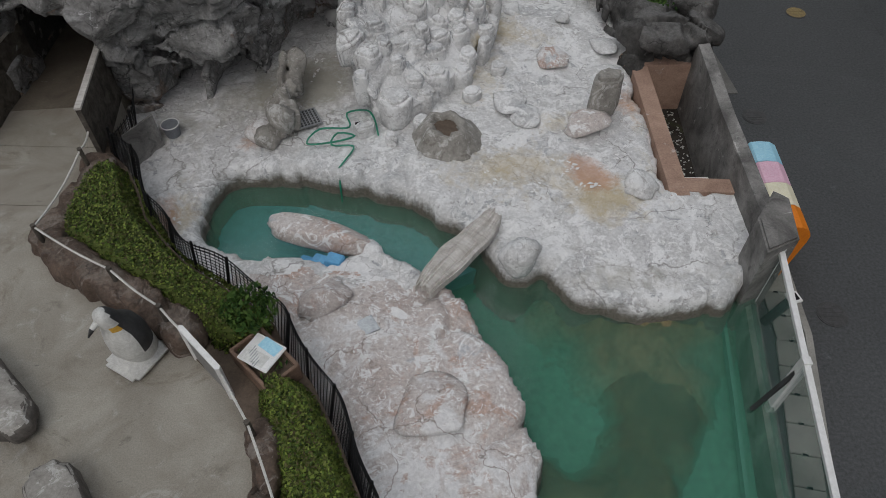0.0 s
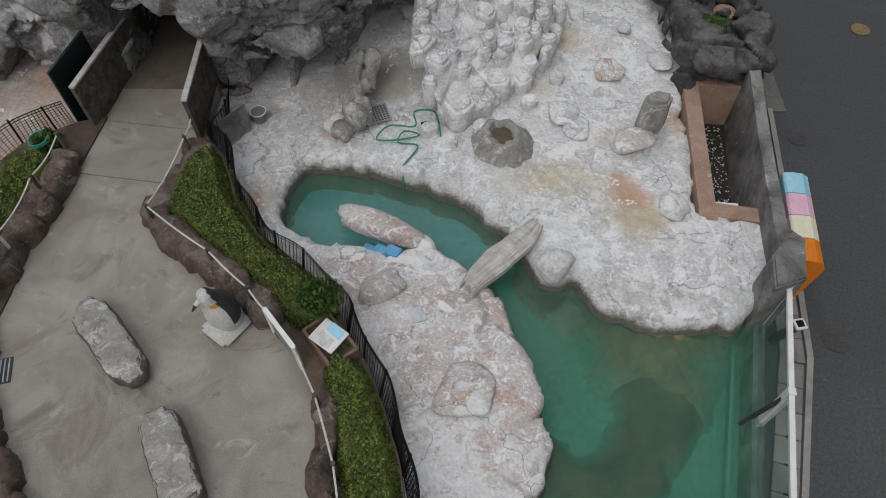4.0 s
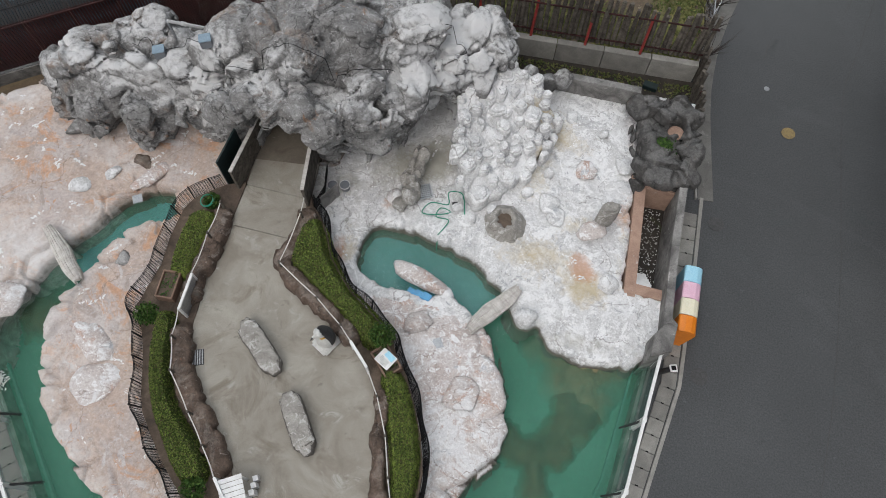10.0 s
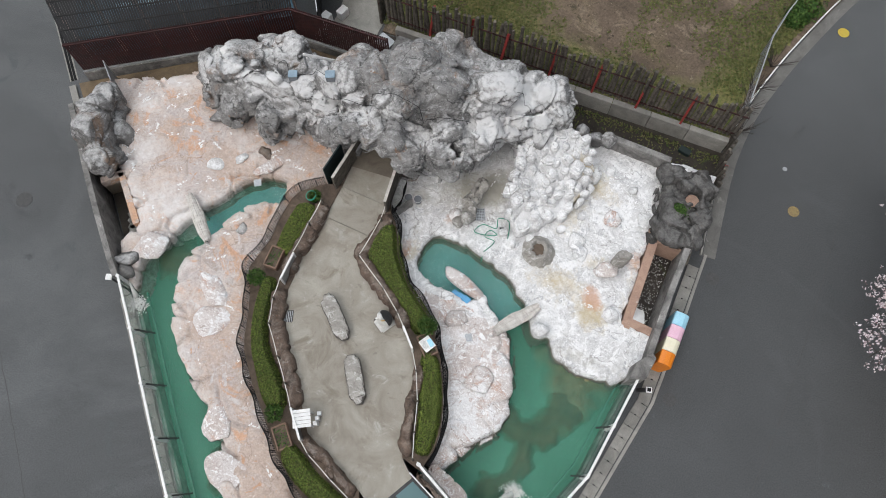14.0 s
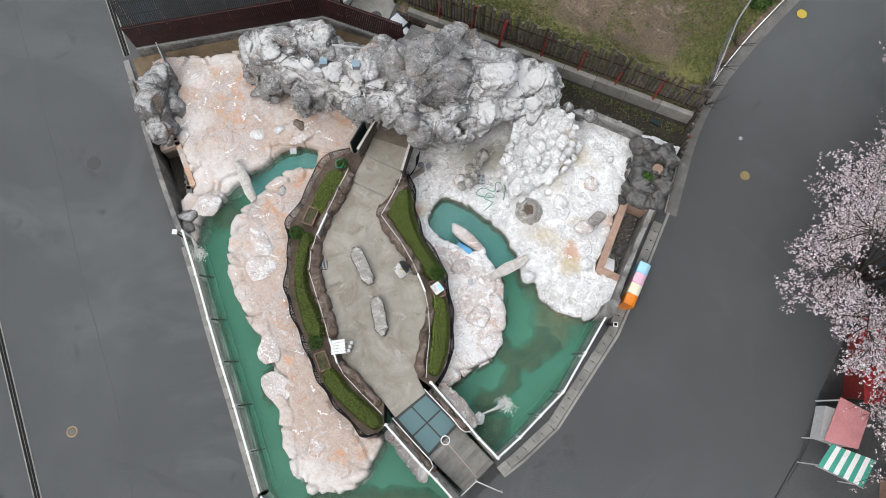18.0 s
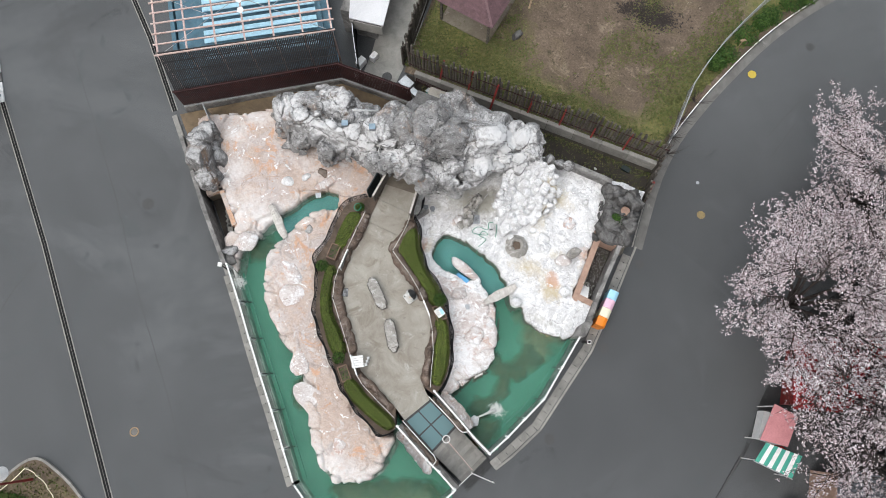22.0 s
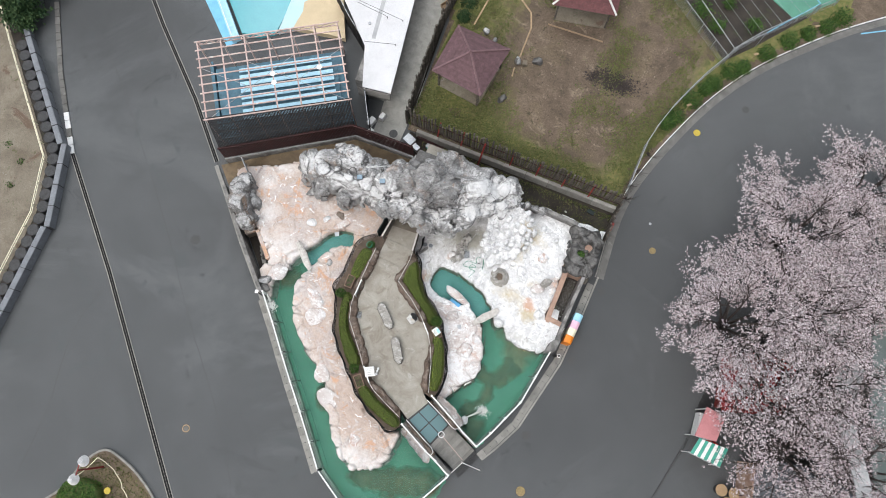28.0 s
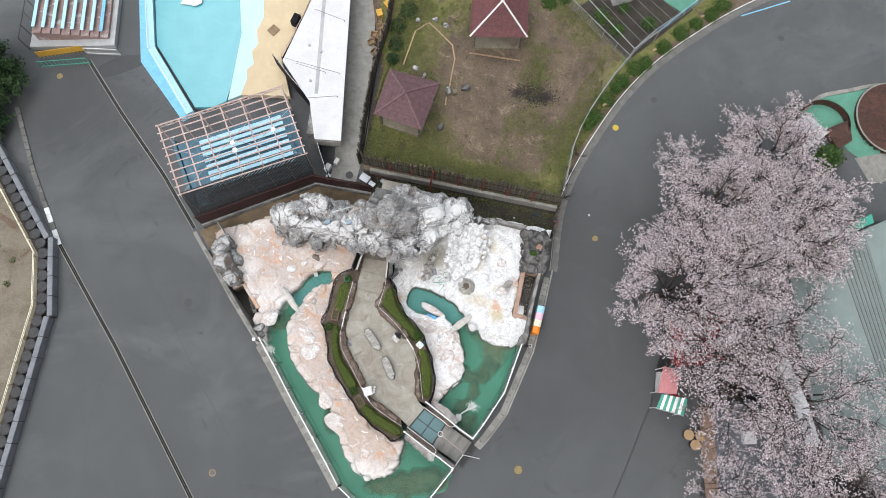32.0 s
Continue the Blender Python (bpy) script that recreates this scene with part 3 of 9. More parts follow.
def prism(poly, z0, z1, bm=None, bevel=0.0):
    """Upright prism over a plan outline."""
    bm = bm or bmesh.new()
    area = sum(a[0] * b[1] - b[0] * a[1] for a, b in zip(poly, list(poly[1:]) + [poly[0]]))
    poly = list(poly) if area > 0 else list(reversed(poly))
    lo = [bm.verts.new((x, y, z0)) for x, y in poly]
    hi = [bm.verts.new((x, y, z1)) for x, y in poly]
    top = bm.faces.new(hi)
    bm.faces.new(list(reversed(lo)))
    n = len(poly)
    for i in range(n):
        bm.faces.new((lo[i], lo[(i + 1) % n], hi[(i + 1) % n], hi[i]))
    if bevel:
        bmesh.ops.bevel(bm, geom=list(top.edges), offset=bevel, segments=2, affect='EDGES')
    if n > 4:
        bmesh.ops.triangulate(bm, faces=[f for f in bm.faces if len(f.verts) > 4])
    return bm


def bar(a, b, w=0.05, h=None, bm=None, sides=4):
    """A straight bar between two points."""
    bm = bm or bmesh.new()
    a, b = Vector(a), Vector(b)
    d = b - a
    q = d.to_track_quat('Z', 'Y').to_matrix().to_4x4()
    h = h or w
    ring = []
    for p in (a, b):
        ring.append([bm.verts.new(p + q @ Vector((w / 2 * math.cos(t) * (1.414 if sides == 4 else 1), h / 2 * math.sin(t) * (1.414 if sides == 4 else 1), 0)))
                     for t in [math.pi / 4 + 2 * math.pi * i / sides for i in range(sides)]])
    for i in range(sides):
        j = (i + 1) % sides
        bm.faces.new((ring[0][i], ring[0][j], ring[1][j], ring[1][i]))
    bm.faces.new(list(reversed(ring[0])))
    bm.faces.new(ring[1])
    return bm


def tube(pts, r, sides=6, bm=None):
    """A round tube along points; r may be a list."""
    bm = bm or bmesh.new()
    pts = [Vector(p) for p in pts]
    rs = r if isinstance(r, (list, tuple)) else [r] * len(pts)
    last = None
    up = Vector((0.13, 0.21, 1)).normalized()
    for i, p in enumerate(pts):
        d = (pts[min(i + 1, len(pts) - 1)] - pts[max(i - 1, 0)]).normalized()
        s = d.cross(up)
        s = s.normalized() if s.length > 1e-4 else Vector((1, 0, 0))
        u = s.cross(d)
        ring = [bm.verts.new(p + rs[i] * (math.cos(2 * math.pi * k / sides) * s + math.sin(2 * math.pi * k / sides) * u)) for k in range(sides)]
        if last:
            for k in range(sides):
                bm.faces.new((last[k], last[(k + 1) % sides], ring[(k + 1) % sides], ring[k]))
        else:
            bm.faces.new(list(reversed(ring)))
        last = ring
    bm.faces.new(last)
    return bm


def disc(r, h, at=(0, 0, 0), n=24, bm=None, r2=None):
    bm = bm or bmesh.new()
    v = bmesh.ops.create_cone(bm, cap_ends=True, segments=n, radius1=r, radius2=r if r2 is None else r2, depth=h)["verts"]
    bmesh.ops.translate(bm, verts=v, vec=(at[0], at[1], at[2] + h / 2))
    return bm


def spline(pts, step=0.15, closed=False):
    """Catmull-Rom through plan points, resampled."""
    p = [np.array(q, float) for q in pts]
    n = len(p)
    out = []
    for i in range(n if closed else n - 1):
        if closed:
            a, b, c, d = p[(i - 1) % n], p[i], p[(i + 1) % n], p[(i + 2) % n]
        else:
            a, b, c, d = p[max(i - 1, 0)], p[i], p[i + 1], p[min(i + 2, n - 1)]
        k = max(1, int(round(np.linalg.norm(c - b) / step)))
        for j in range(k):
            t = j / k
            out.append(0.5 * ((2 * b) + (c - a) * t + (2 * a - 5 * b + 4 * c - d) * t * t + (3 * b - a - 3 * c + d) * t ** 3))
    if not closed:
        out.append(p[-1])
    return [tuple(float(v) for v in q) for q in out]


def offset_line(pts, dist):
    """The plan line moved sideways to its left by dist."""
    out = []
    for i, p in enumerate(pts):
        a, b = pts[max(i - 1, 0)], pts[min(i + 1, len(pts) - 1)]
        dx, dy = b[0] - a[0], b[1] - a[1]
        l = math.hypot(dx, dy) or 1
        out.append((p[0] - dy / l * dist, p[1] + dx / l * dist))
    return out


def along(pts, gap, start=0.0):
    """Points and headings every gap metres along a plan line."""
    acc, need, out = 0.0, start, []
    for a, b in zip(pts, pts[1:]):
        l = math.hypot(b[0] - a[0], b[1] - a[1])
        while need <= acc + l + 1e-9 and l > 0:
            t = (need - acc) / l
            out.append((a[0] + (b[0] - a[0]) * t, a[1] + (b[1] - a[1]) * t, math.degrees(math.atan2(b[1] - a[1], b[0] - a[0]))))
            need += gap
        acc += l
    return out


def inside_depth(X, Y, poly):
    """Distance to the outline, positive inside."""
    P = np.array(poly)
    Q = np.roll(P, -1, axis=0)
    best = np.full(X.shape, 1e9)
    ins = np.zeros(X.shape, bool)
    for (ax, ay), (bx, by) in zip(P, Q):
        dx, dy = bx - ax, by - ay
        t = np.clip(((X - ax) * dx + (Y - ay) * dy) / (dx * dx + dy * dy + 1e-12), 0, 1)
        best = np.minimum(best, (X - ax - t * dx) ** 2 + (Y - ay - t * dy) ** 2)
        if ay != by:
            ins ^= ((ay > Y) != (by > Y)) & (X < (bx - ax) * (Y - ay) / (by - ay) + ax)
    return np.where(ins, np.sqrt(best), -np.sqrt(best))


def fbm(x, y, s, seed=0.0, octaves=4):
    return noise.fractal(Vector((x * s + seed, y * s - seed, seed * 1.7)), 0.9, 2.1, octaves)


def cells(x, y, s, seed=0.0):
    """Voronoi: distance to the nearest stone's middle, gap to the next, the stone's own height."""
    d, p = noise.voronoi(Vector((x * s + seed, y * s + seed * 0.7, seed)))
    return d[0], d[1] - d[0], noise.cell(p[0] * 7.3)


def field(name, poly, height, step, margin=0.3, keep=None):
    """A rock sheet over a plan outline; height(x, y, depth inside)."""
    P = np.array(poly)
    x0, y0 = P.min(0) - margin
    x1, y1 = P.max(0) + margin
    xs, ys = np.arange(x0, x1 + step, step), np.arange(y0, y1 + step, step)
    X, Y = np.meshgrid(xs, ys, indexing="ij")
    D = inside_depth(X, Y, poly)
    idx = -np.ones(X.shape, int)
    verts, faces = [], []
    for i in range(len(xs)):
        for j in range(len(ys)):
            if D[i, j] > -margin:
                x, y = float(X[i, j]), float(Y[i, j])
                idx[i, j] = len(verts)
                verts.append((x, y, height(x, y, float(D[i, j]))))
    for i in range(len(xs) - 1):
        for j in range(len(ys) - 1):
            q = (idx[i, j], idx[i + 1, j], idx[i + 1, j + 1], idx[i, j + 1])
            if min(q) >= 0:
                if keep and not keep(*[sum(verts[k][c] for k in q) / 4 for c in range(3)]):
                    continue
                faces.append(tuple(int(k) for k in q))
    me = bpy.data.meshes.new(name)
    me.from_pydata(verts, [], faces)
    me.polygons.foreach_set("use_smooth", [True] * len(me.polygons))
    return me


def boulder_mesh(name, material, seed, sub=3, lump=0.25, flat=0.75, facets=1.3):
    """A weathered stone about 1 m across: a hull of worn facets with hollows."""
    rr = random.Random(int(seed * 10))
    bm = bmesh.new()
    for _ in range(17):
        v = Vector((rr.gauss(0, 1), rr.gauss(0, 1), rr.gauss(0, 1))).normalized() * rr.uniform(0.42, 0.56)
        bm.verts.new(v)
    r = bmesh.ops.convex_hull(bm, input=list(bm.verts))
    bmesh.ops.delete(bm, geom=[v for v in bm.verts if not v.link_faces], context='VERTS')
    bmesh.ops.subdivide_edges(bm, edges=list(bm.edges), cuts=3, use_grid_fill=True)
    bmesh.ops.triangulate(bm, faces=bm.faces)
    for _ in range(3):
        bmesh.ops.smooth_vert(bm, verts=bm.verts, factor=0.45, use_axis_x=True, use_axis_y=True, use_axis_z=True)
    for v in bm.verts:
        p = v.co.copy()
        d, pts = noise.voronoi(p * facets * 2 + Vector((seed, seed * 2.1, -seed)))
        k = 1.1 + lump * 0.35 * (0.4 - d[0]) + 0.09 * noise.fractal(p * 4 + Vector((seed, 0, seed)), 0.9, 2.0, 4) - 0.08 * max(0.0, 0.12 - (d[1] - d[0])) / 0.12
        v.co = p * k
        v.co.z *= flat
    return mesh_of(name, bm, material, True)


_LATTICE = np.random.RandomState(4).rand(32, 32, 32)


def vnoise(X, Y, Z):
    """Smooth lattice noise, -1 to 1, on arrays."""
    out = np.zeros(X.shape)
    f = []
    for A in (X, Y, Z):
        i = np.floor(A).astype(int)
        t = A - i
        f.append((i, t * t * (3 - 2 * t)))
    for dx in (0, 1):
        for dy in (0, 1):
            for dz in (0, 1):
                w = (f[0][1] if dx else 1 - f[0][1]) * (f[1][1] if dy else 1 - f[1][1]) * (f[2][1] if dz else 1 - f[2][1])
                out += w * _LATTICE[(f[0][0] + dx) % 32, (f[1][0] + dy) % 32, (f[2][0] + dz) % 32]
    return out * 2 - 1


def cellular(x, y, z, s, seed):
    """3D Voronoi on arrays: gap between the two nearest middles, the nearest one's own value and offset."""
    x, y, z = x * s + seed, y * s + seed * 0.7, z * s
    i, j, k = np.floor(x).astype(int), np.floor(y).astype(int), np.floor(z).astype(int)
    f1, f2, own = np.full(x.shape, 9.0), np.full(x.shape, 9.0), np.zeros(x.shape)
    off = [np.zeros(x.shape) for _ in range(3)]
    for a in (-1, 0, 1):
        for b in (-1, 0, 1):
            for c in (-1, 0, 1):
                ci, cj, ck = (i + a) % 32, (j + b) % 32, (k + c) % 32
                d = (i + a + _LATTICE[ci, cj, ck] - x, j + b + _LATTICE[cj, ck, ci] - y, k + c + _LATTICE[ck, ci, cj] - z)
                r = np.sqrt(d[0] ** 2 + d[1] ** 2 + d[2] ** 2)
                near = r < f1
                f2 = np.where(near, f1, np.minimum(f2, r))
                own = np.where(near, _LATTICE[ci, ck, cj], own)
                for q in range(3):
                    off[q] = np.where(near, d[q], off[q])
                f1 = np.where(near, r, f1)
    return f2 - f1, own, off


def net_surface(V, origin, step, name):
    """The zero surface of a field on a grid (negative inside) as a quad mesh."""
    S = V < 0
    corner = np.zeros(tuple(n - 1 for n in V.shape), int)
    P, N = np.zeros(corner.shape + (3,)), np.zeros(corner.shape)
    nx, ny, nz = corner.shape
    for dx in (0, 1):
        for dy in (0, 1):
            for dz in (0, 1):
                corner += S[dx:dx + nx, dy:dy + ny, dz:dz + nz]
    for axis in range(3):
        for a in (0, 1):
            for b in (0, 1):
                o = [0, 0, 0]
                o[(axis + 1) % 3], o[(axis + 2) % 3] = a, b
                e = list(o)
                e[axis] = 1
                v0 = V[o[0]:o[0] + nx, o[1]:o[1] + ny, o[2]:o[2] + nz]
                v1 = V[e[0]:e[0] + nx, e[1]:e[1] + ny, e[2]:e[2] + nz]
                cut = (v0 < 0) != (v1 < 0)
                t = np.where(cut, v0 / np.where(cut, v0 - v1, 1), 0)
                for c in range(3):
                    P[..., c] += np.where(cut, o[c] + (t if c == axis else 0), 0)
                N += cut
    live = (corner > 0) & (corner < 8)
    idx = -np.ones(corner.shape, int)
    idx[live] = np.arange(live.sum())
    g = np.argwhere(live)
    verts = (g + P[live] / N[live][:, None]) * step + np.array(origin)
    faces = []
    for axis in range(3):
        e = [0, 0, 0]
        e[axis] = 1
        s0, s1 = S[:S.shape[0] - e[0], :S.shape[1] - e[1], :S.shape[2] - e[2]], S[e[0]:, e[1]:, e[2]:]
        q = np.argwhere(s0 != s1)
        b, c = (axis + 1) % 3, (axis + 2) % 3
        q = q[(q[:, b] > 0) & (q[:, c] > 0) & (q[:, b] < corner.shape[b]) & (q[:, c] < corner.shape[c])]
        sh = lambda u, v: idx[tuple((q - u * np.eye(3, dtype=int)[b] - v * np.eye(3, dtype=int)[c]).T)]
        quad = np.stack([sh(1, 1), sh(0, 1), sh(0, 0), sh(1, 0)], 1)
        flip = ~s0[tuple(q.T)]
        quad[flip] = quad[flip][:, ::-1]
        faces += quad.tolist()
    me = bpy.data.meshes.new(name)
    me.from_pydata(verts.tolist(), [], [f for f in faces if min(f) >= 0])
    me.polygons.foreach_set("use_smooth", [True] * len(me.polygons))
    return me


def rock_mass(name, rocks, lo, hi, step, seed, core=None, carve=None, rough=1.0, strata=1.15, sharp=16):
    """Moulded rock: angular stones (x, y, z, radius, flatness) grown together, with hollows carved out."""
    rr = np.random.RandomState(seed)
    ax = [np.arange(a, b + step, step) for a, b in zip(lo, hi)]
    X, Y, Z = np.meshgrid(*ax, indexing="ij")
    V = np.full(X.shape, 2.0)
    if core:
        V = np.minimum(V, core(X, Y, Z))
    for x, y, z, r, fl in rocks:
        sl = tuple(slice(max(0, int((c - 1.35 * r - l) / step)), max(0, int((c + 1.35 * r - l) / step) + 2)) for c, l in zip((x, y, z), lo))
        q = (X[sl] - x, Y[sl] - y, (Z[sl] - z) / fl)
        if q[0].size == 0:
            continue
        acc = 0
        for _ in range(11):
            n = rr.normal(size=3)
            n /= np.linalg.norm(n)
            acc = acc + np.exp(np.minimum(60, sharp / r * (n[0] * q[0] + n[1] * q[1] + n[2] * q[2] - r * rr.uniform(0.72, 0.98))))
        d = np.log(acc + 1e-6) * r / sharp
        d = np.maximum(d, np.sqrt(q[0] ** 2 + q[1] ** 2 + q[2] ** 2) - 1.2 * r)
        V[sl] = np.minimum(V[sl], d)
    if carve:
        V = np.maximum(V, carve(X, Y, Z))
    near = np.abs(V) < 0.42
    x, y, z = X[near], Y[near], Z[near]
    wx, wy = x + 0.3 * vnoise(x * 1.3, y * 1.3, z * 1.3), y + 0.3 * vnoise(x * 1.3 + 7, y * 1.3, z * 1.3)
    d = 0.12 * vnoise(wx * 0.9, wy * 0.9, z * 0.9 + 3) + 0.045 * vnoise(wx * 2.1 + 5, wy * 2.1, z * 2.1) + 0.035 * vnoise(wx * 4.6, wy * 4.6 + 9, z * 4.6)
    d = d + 0.05 * (1 - np.abs(vnoise(wx * 1.9 + 3, wy * 1.9, z * 1.9 * strata))) ** 6 + 0.04 * (1 - np.abs(vnoise(wx * 4.1, wy * 4.1 + 2, z * 4.1 * strata))) ** 5
    for s, amp, width in ((0.5, 0.28, 0.05), (1.25, 0.12, 0.06)):
        gap, own, off = cellular(wx, wy, z * strata, s, seed + s)
        tilt = (own * 7.3 % 1 - 0.5) * off[0] + (own * 13.7 % 1 - 0.5) * off[1] + (own * 29.1 % 1 - 0.5) * off[2]
        d = d + amp * np.clip(1 - gap / width, 0, 1) ** 0.7 - (0.22 * (own - 0.5) + 0.55 * tilt) * (0.33 if s < 1 else 0.14) / s * min(1.0, rough)
    V[near] += rough * d
    return net_surface(V, lo, step, name)


def block_mesh(name, material, seed):
    """A rounded, flat-topped, fluted block about 1 m across, standing on its base."""
    rr = random.Random(seed)
    n = rr.choice((5, 6, 6, 7))
    bm = prism([((0.5 + rr.uniform(-0.09, 0.06)) * math.cos(2 * math.pi * (k + rr.uniform(-0.2, 0.2)) / n), (0.46 + rr.uniform(-0.09, 0.06)) * math.sin(2 * math.pi * (k + rr.uniform(-0.2, 0.2)) / n)) for k in range(n)], 0, 1.0, bevel=0.1)
    bmesh.ops.subdivide_edges(bm, edges=list(bm.edges), cuts=3, use_grid_fill=True)
    bmesh.ops.triangulate(bm, faces=bm.faces)
    for _ in range(2):
        bmesh.ops.smooth_vert(bm, verts=bm.verts, factor=0.4, use_axis_x=True, use_axis_y=True, use_axis_z=True)
    for v in bm.verts:
        p = v.co + Vector((seed * 1.3, seed * 0.7, 0))
        k = 1 + 0.10 * noise.noise(Vector((p.x * 7, p.y * 7, p.z * 1.2))) * (v.co.z < 0.9) + 0.08 * noise.fractal(p * 2.5, 0.9, 2, 3)
        v.co.x *= k
        v.co.y *= k
        v.co.z += 0.05 * noise.fractal(p * 3, 0.9, 2, 3) * (v.co.z > 0.4)
    return mesh_of(name, bm, material, True)


def leaves_mesh(name, material, spots, size, seed, jitter=0.35):
    """Small two-faced leaf clumps at the spots (x, y, z, nx, ny, nz)."""
    rnd = random.Random(seed)
    verts, faces = [], []
    for (x, y, z, nx, ny, nz) in spots:
        s = size * rnd.uniform(0.6, 1.35)
        n = Vector((nx + rnd.uniform(-jitter, jitter) * 2, ny + rnd.uniform(-jitter, jitter) * 2, nz + rnd.uniform(-jitter, jitter))).normalized()
        t = n.cross(Vector((rnd.uniform(-1, 1), rnd.uniform(-1, 1), rnd.uniform(-1, 1))))
        t = t.normalized() if t.length > 1e-3 else Vector((1, 0, 0))
        b = n.cross(t)
        c = Vector((x, y, z))
        k = len(verts)
        verts += [tuple(c - t * s), tuple(c + b * s * 0.55 + n * s * 0.18), tuple(c + t * s), tuple(c - b * s * 0.55 + n * s * 0.18)]
        faces += [(k, k + 1, k + 2), (k, k + 2, k + 3)]
    me = bpy.data.meshes.new(name)
    me.from_pydata(verts, [], faces)
    me.materials.append(material)
    return me


def lerp(a, b, t):
    return tuple(x + (y - x) * t for x, y in zip(a, b))

# ---- plan of the exhibit ----
Z_PATH, Z_RIGHT, Z_LEFT, Z_WATER, Z_RAIL = 2.2, 1.65, 1.8, 1.1, 2.5
SHORE_ROCK = [(5.95, 8.1), (5.43, 7.73), (5.02, 7.45), (4.37, 7.34), (3.7, 7.27), (3.0, 7.29), (2.46, 7.52), (2.07, 7.89), (1.78, 8.35), (1.47, 8.07), (1.13, 8.21), (0.8, 8.62),
              (0.43, 9.19), (-0.13, 9.69), (-0.48, 10.02), (-1.43, 10.44), (-2.24, 10.66), (-3.15, 10.91), (-4.19, 10.96), (-5.0, 10.88)]
SHORE_POND = [(-5.17, 10.24), (-5.22, 9.76), (-5.18, 9.32), (-4.6, 8.74), (-3.62, 8.57), (-2.52, 8.37), (-2.04, 8.58), (-1.69, 8.95), (-1.38, 8.71), (-0.73, 8.25), (-0.01, 7.8), (0.44, 7.2), (0.75, 6.43)]
SHORE_EAST = [(1.14, 5.54), (1.15, 5.19), (1.38, 4.52), (1.23, 4.11), (1.24, 3.66), (1.13, 3.27), (0.51, 2.66), (0.23, 2.1), (-0.08, 1.69), (-0.37, 1.23), (-0.74, 1.14), (-1.13, 1.07)]
FENCE_RIGHT = [(-1.13, 1.07), (-1.01, 1.77), (-1.05, 2.51), (-1.37, 3.58), (-1.77, 4.46), (-2.24, 5.33), (-2.78, 6.0), (-3.0, 6.44), (-3.44, 6.87), (-4.3, 7.46), (-4.86, 7.85), (-5.38, 8.37), (-5.92, 9.01), (-6.25, 9.7), (-6.66, 10.37), (-7.16, 10.85)]
SHORE_NW = [(-16.68, 3.0), (-16.85, 3.6), (-17.04, 4.27), (-16.92, 4.89), (-16.39, 5.69), (-16.28, 6.58), (-15.83, 7.35), (-15.55, 8.13), (-14.86, 9.05), (-14.16, 9.94), (-13.28, 10.48), (-12.85, 10.54), (-12.48, 10.4)]
SHORE_MID = [(-12.42, 10.1), (-12.5, 9.4), (-12.92, 9.34), (-13.76, 8.74), (-14.38, 7.7), (-14.66, 6.74), (-15.05, 5.88), (-15.14, 4.94), (-15.05, 4.18), (-14.68, 3.23), (-14.22, 2.33), (-13.44, 1.39), (-12.42, 0.58), (-12.08, 0.2), (-11.19, -0.19)]
SHORE_SW = [(-10.78, -0.3), (-10.57, -0.73), (-10.27, -1.19), (-9.55, -1.5), (-9.28, -2.0), (-9.14, -2.68), (-8.88, -3.07), (-8.14, -3.5), (-7.91, -3.98), (-7.52, -4.63), (-6.84, -5.32), (-6.23, -6.02), (-5.52, -6.28), (-4.79, -6.6), (-4.08, -6.24), (-3.39, -5.91), (-2.9, -5.3), (-2.63, -4.79), (-2.51, -3.94), (-2.5, -3.06), (-2.52, -2.45)]
FENCE_LEFT = [(-2.9, -2.5), (-3.4, -2.8), (-3.88, -2.64), (-5.38, -2.0), (-6.3, -1.46), (-7.04, -0.93), (-8.15, 0.14), (-9.2, 1.08), (-9.79, 1.71), (-10.36, 2.36), (-10.65, 2.95), (-10.97, 3.91), (-11.38, 4.83), (-11.98, 5.76), (-11.83, 6.69), (-11.72, 7.38), (-11.82, 8.61), (-11.76, 9.68), (-11.54, 10.16), (-11.01, 10.63), (-10.57, 10.97)]
PATH_W = [(-9.9, 12.6), (-9.85, 11.25), (-9.87, 9.98), (-9.88, 8.82), (-9.9, 7.87), (-10.0, 7.09), (-9.87, 6.18), (-9.85, 5.58), (-9.59, 4.82), (-9.35, 4.11), (-8.73, 3.31), (-7.99, 2.57), (-7.24, 1.73), (-6.84, 1.1), (-6.18, 0.28), (-5.2, -0.11), (-4.14, -0.53), (-3.19, -0.96), (-2.36, -1.42)]
PATH_E = [(-7.6, 13.1), (-7.5, 11.54), (-7.36, 10.67), (-7.44, 9.66), (-7.64, 8.82), (-7.85, 8.31), (-7.3, 7.8), (-6.55, 7.34), (-5.75, 6.84), (-4.81, 6.26), (-4.24, 5.85), (-3.55, 5.25), (-3.21, 4.69), (-2.97, 3.91), (-2.83, 3.1), (-2.66, 2.3), (-2.44, 1.55), (-2.1, 0.93), (-1.42, 0.34)]
RAIL_E = [(5.89, 7.87), (5.54, 5.54), (5.19, 3.22), (4.54, 1.63), (3.96, 0.19), (3.29, -1.18)]
RAIL_W = [(-17.16, 3.08), (-15.35, 1.22), (-13.62, -0.66), (-11.95, -2.42), (-10.25, -4.16), (-8.56, -5.95), (-7.06, -7.54)]
RAIL_S = [(-7.06, -7.54), (-4.35, -9.04), (-1.96, -8.93), (0.35, -7.58), (2.1, -4.15)]
RAIL_PE = [(3.25, -1.17), (2.0, -0.67), (1.05, -0.18), (-1.34, 0.93)]
RAIL_PW = [(2.11, -3.94), (0.83, -3.36), (-0.14, -3.0), (-2.59, -1.91)]

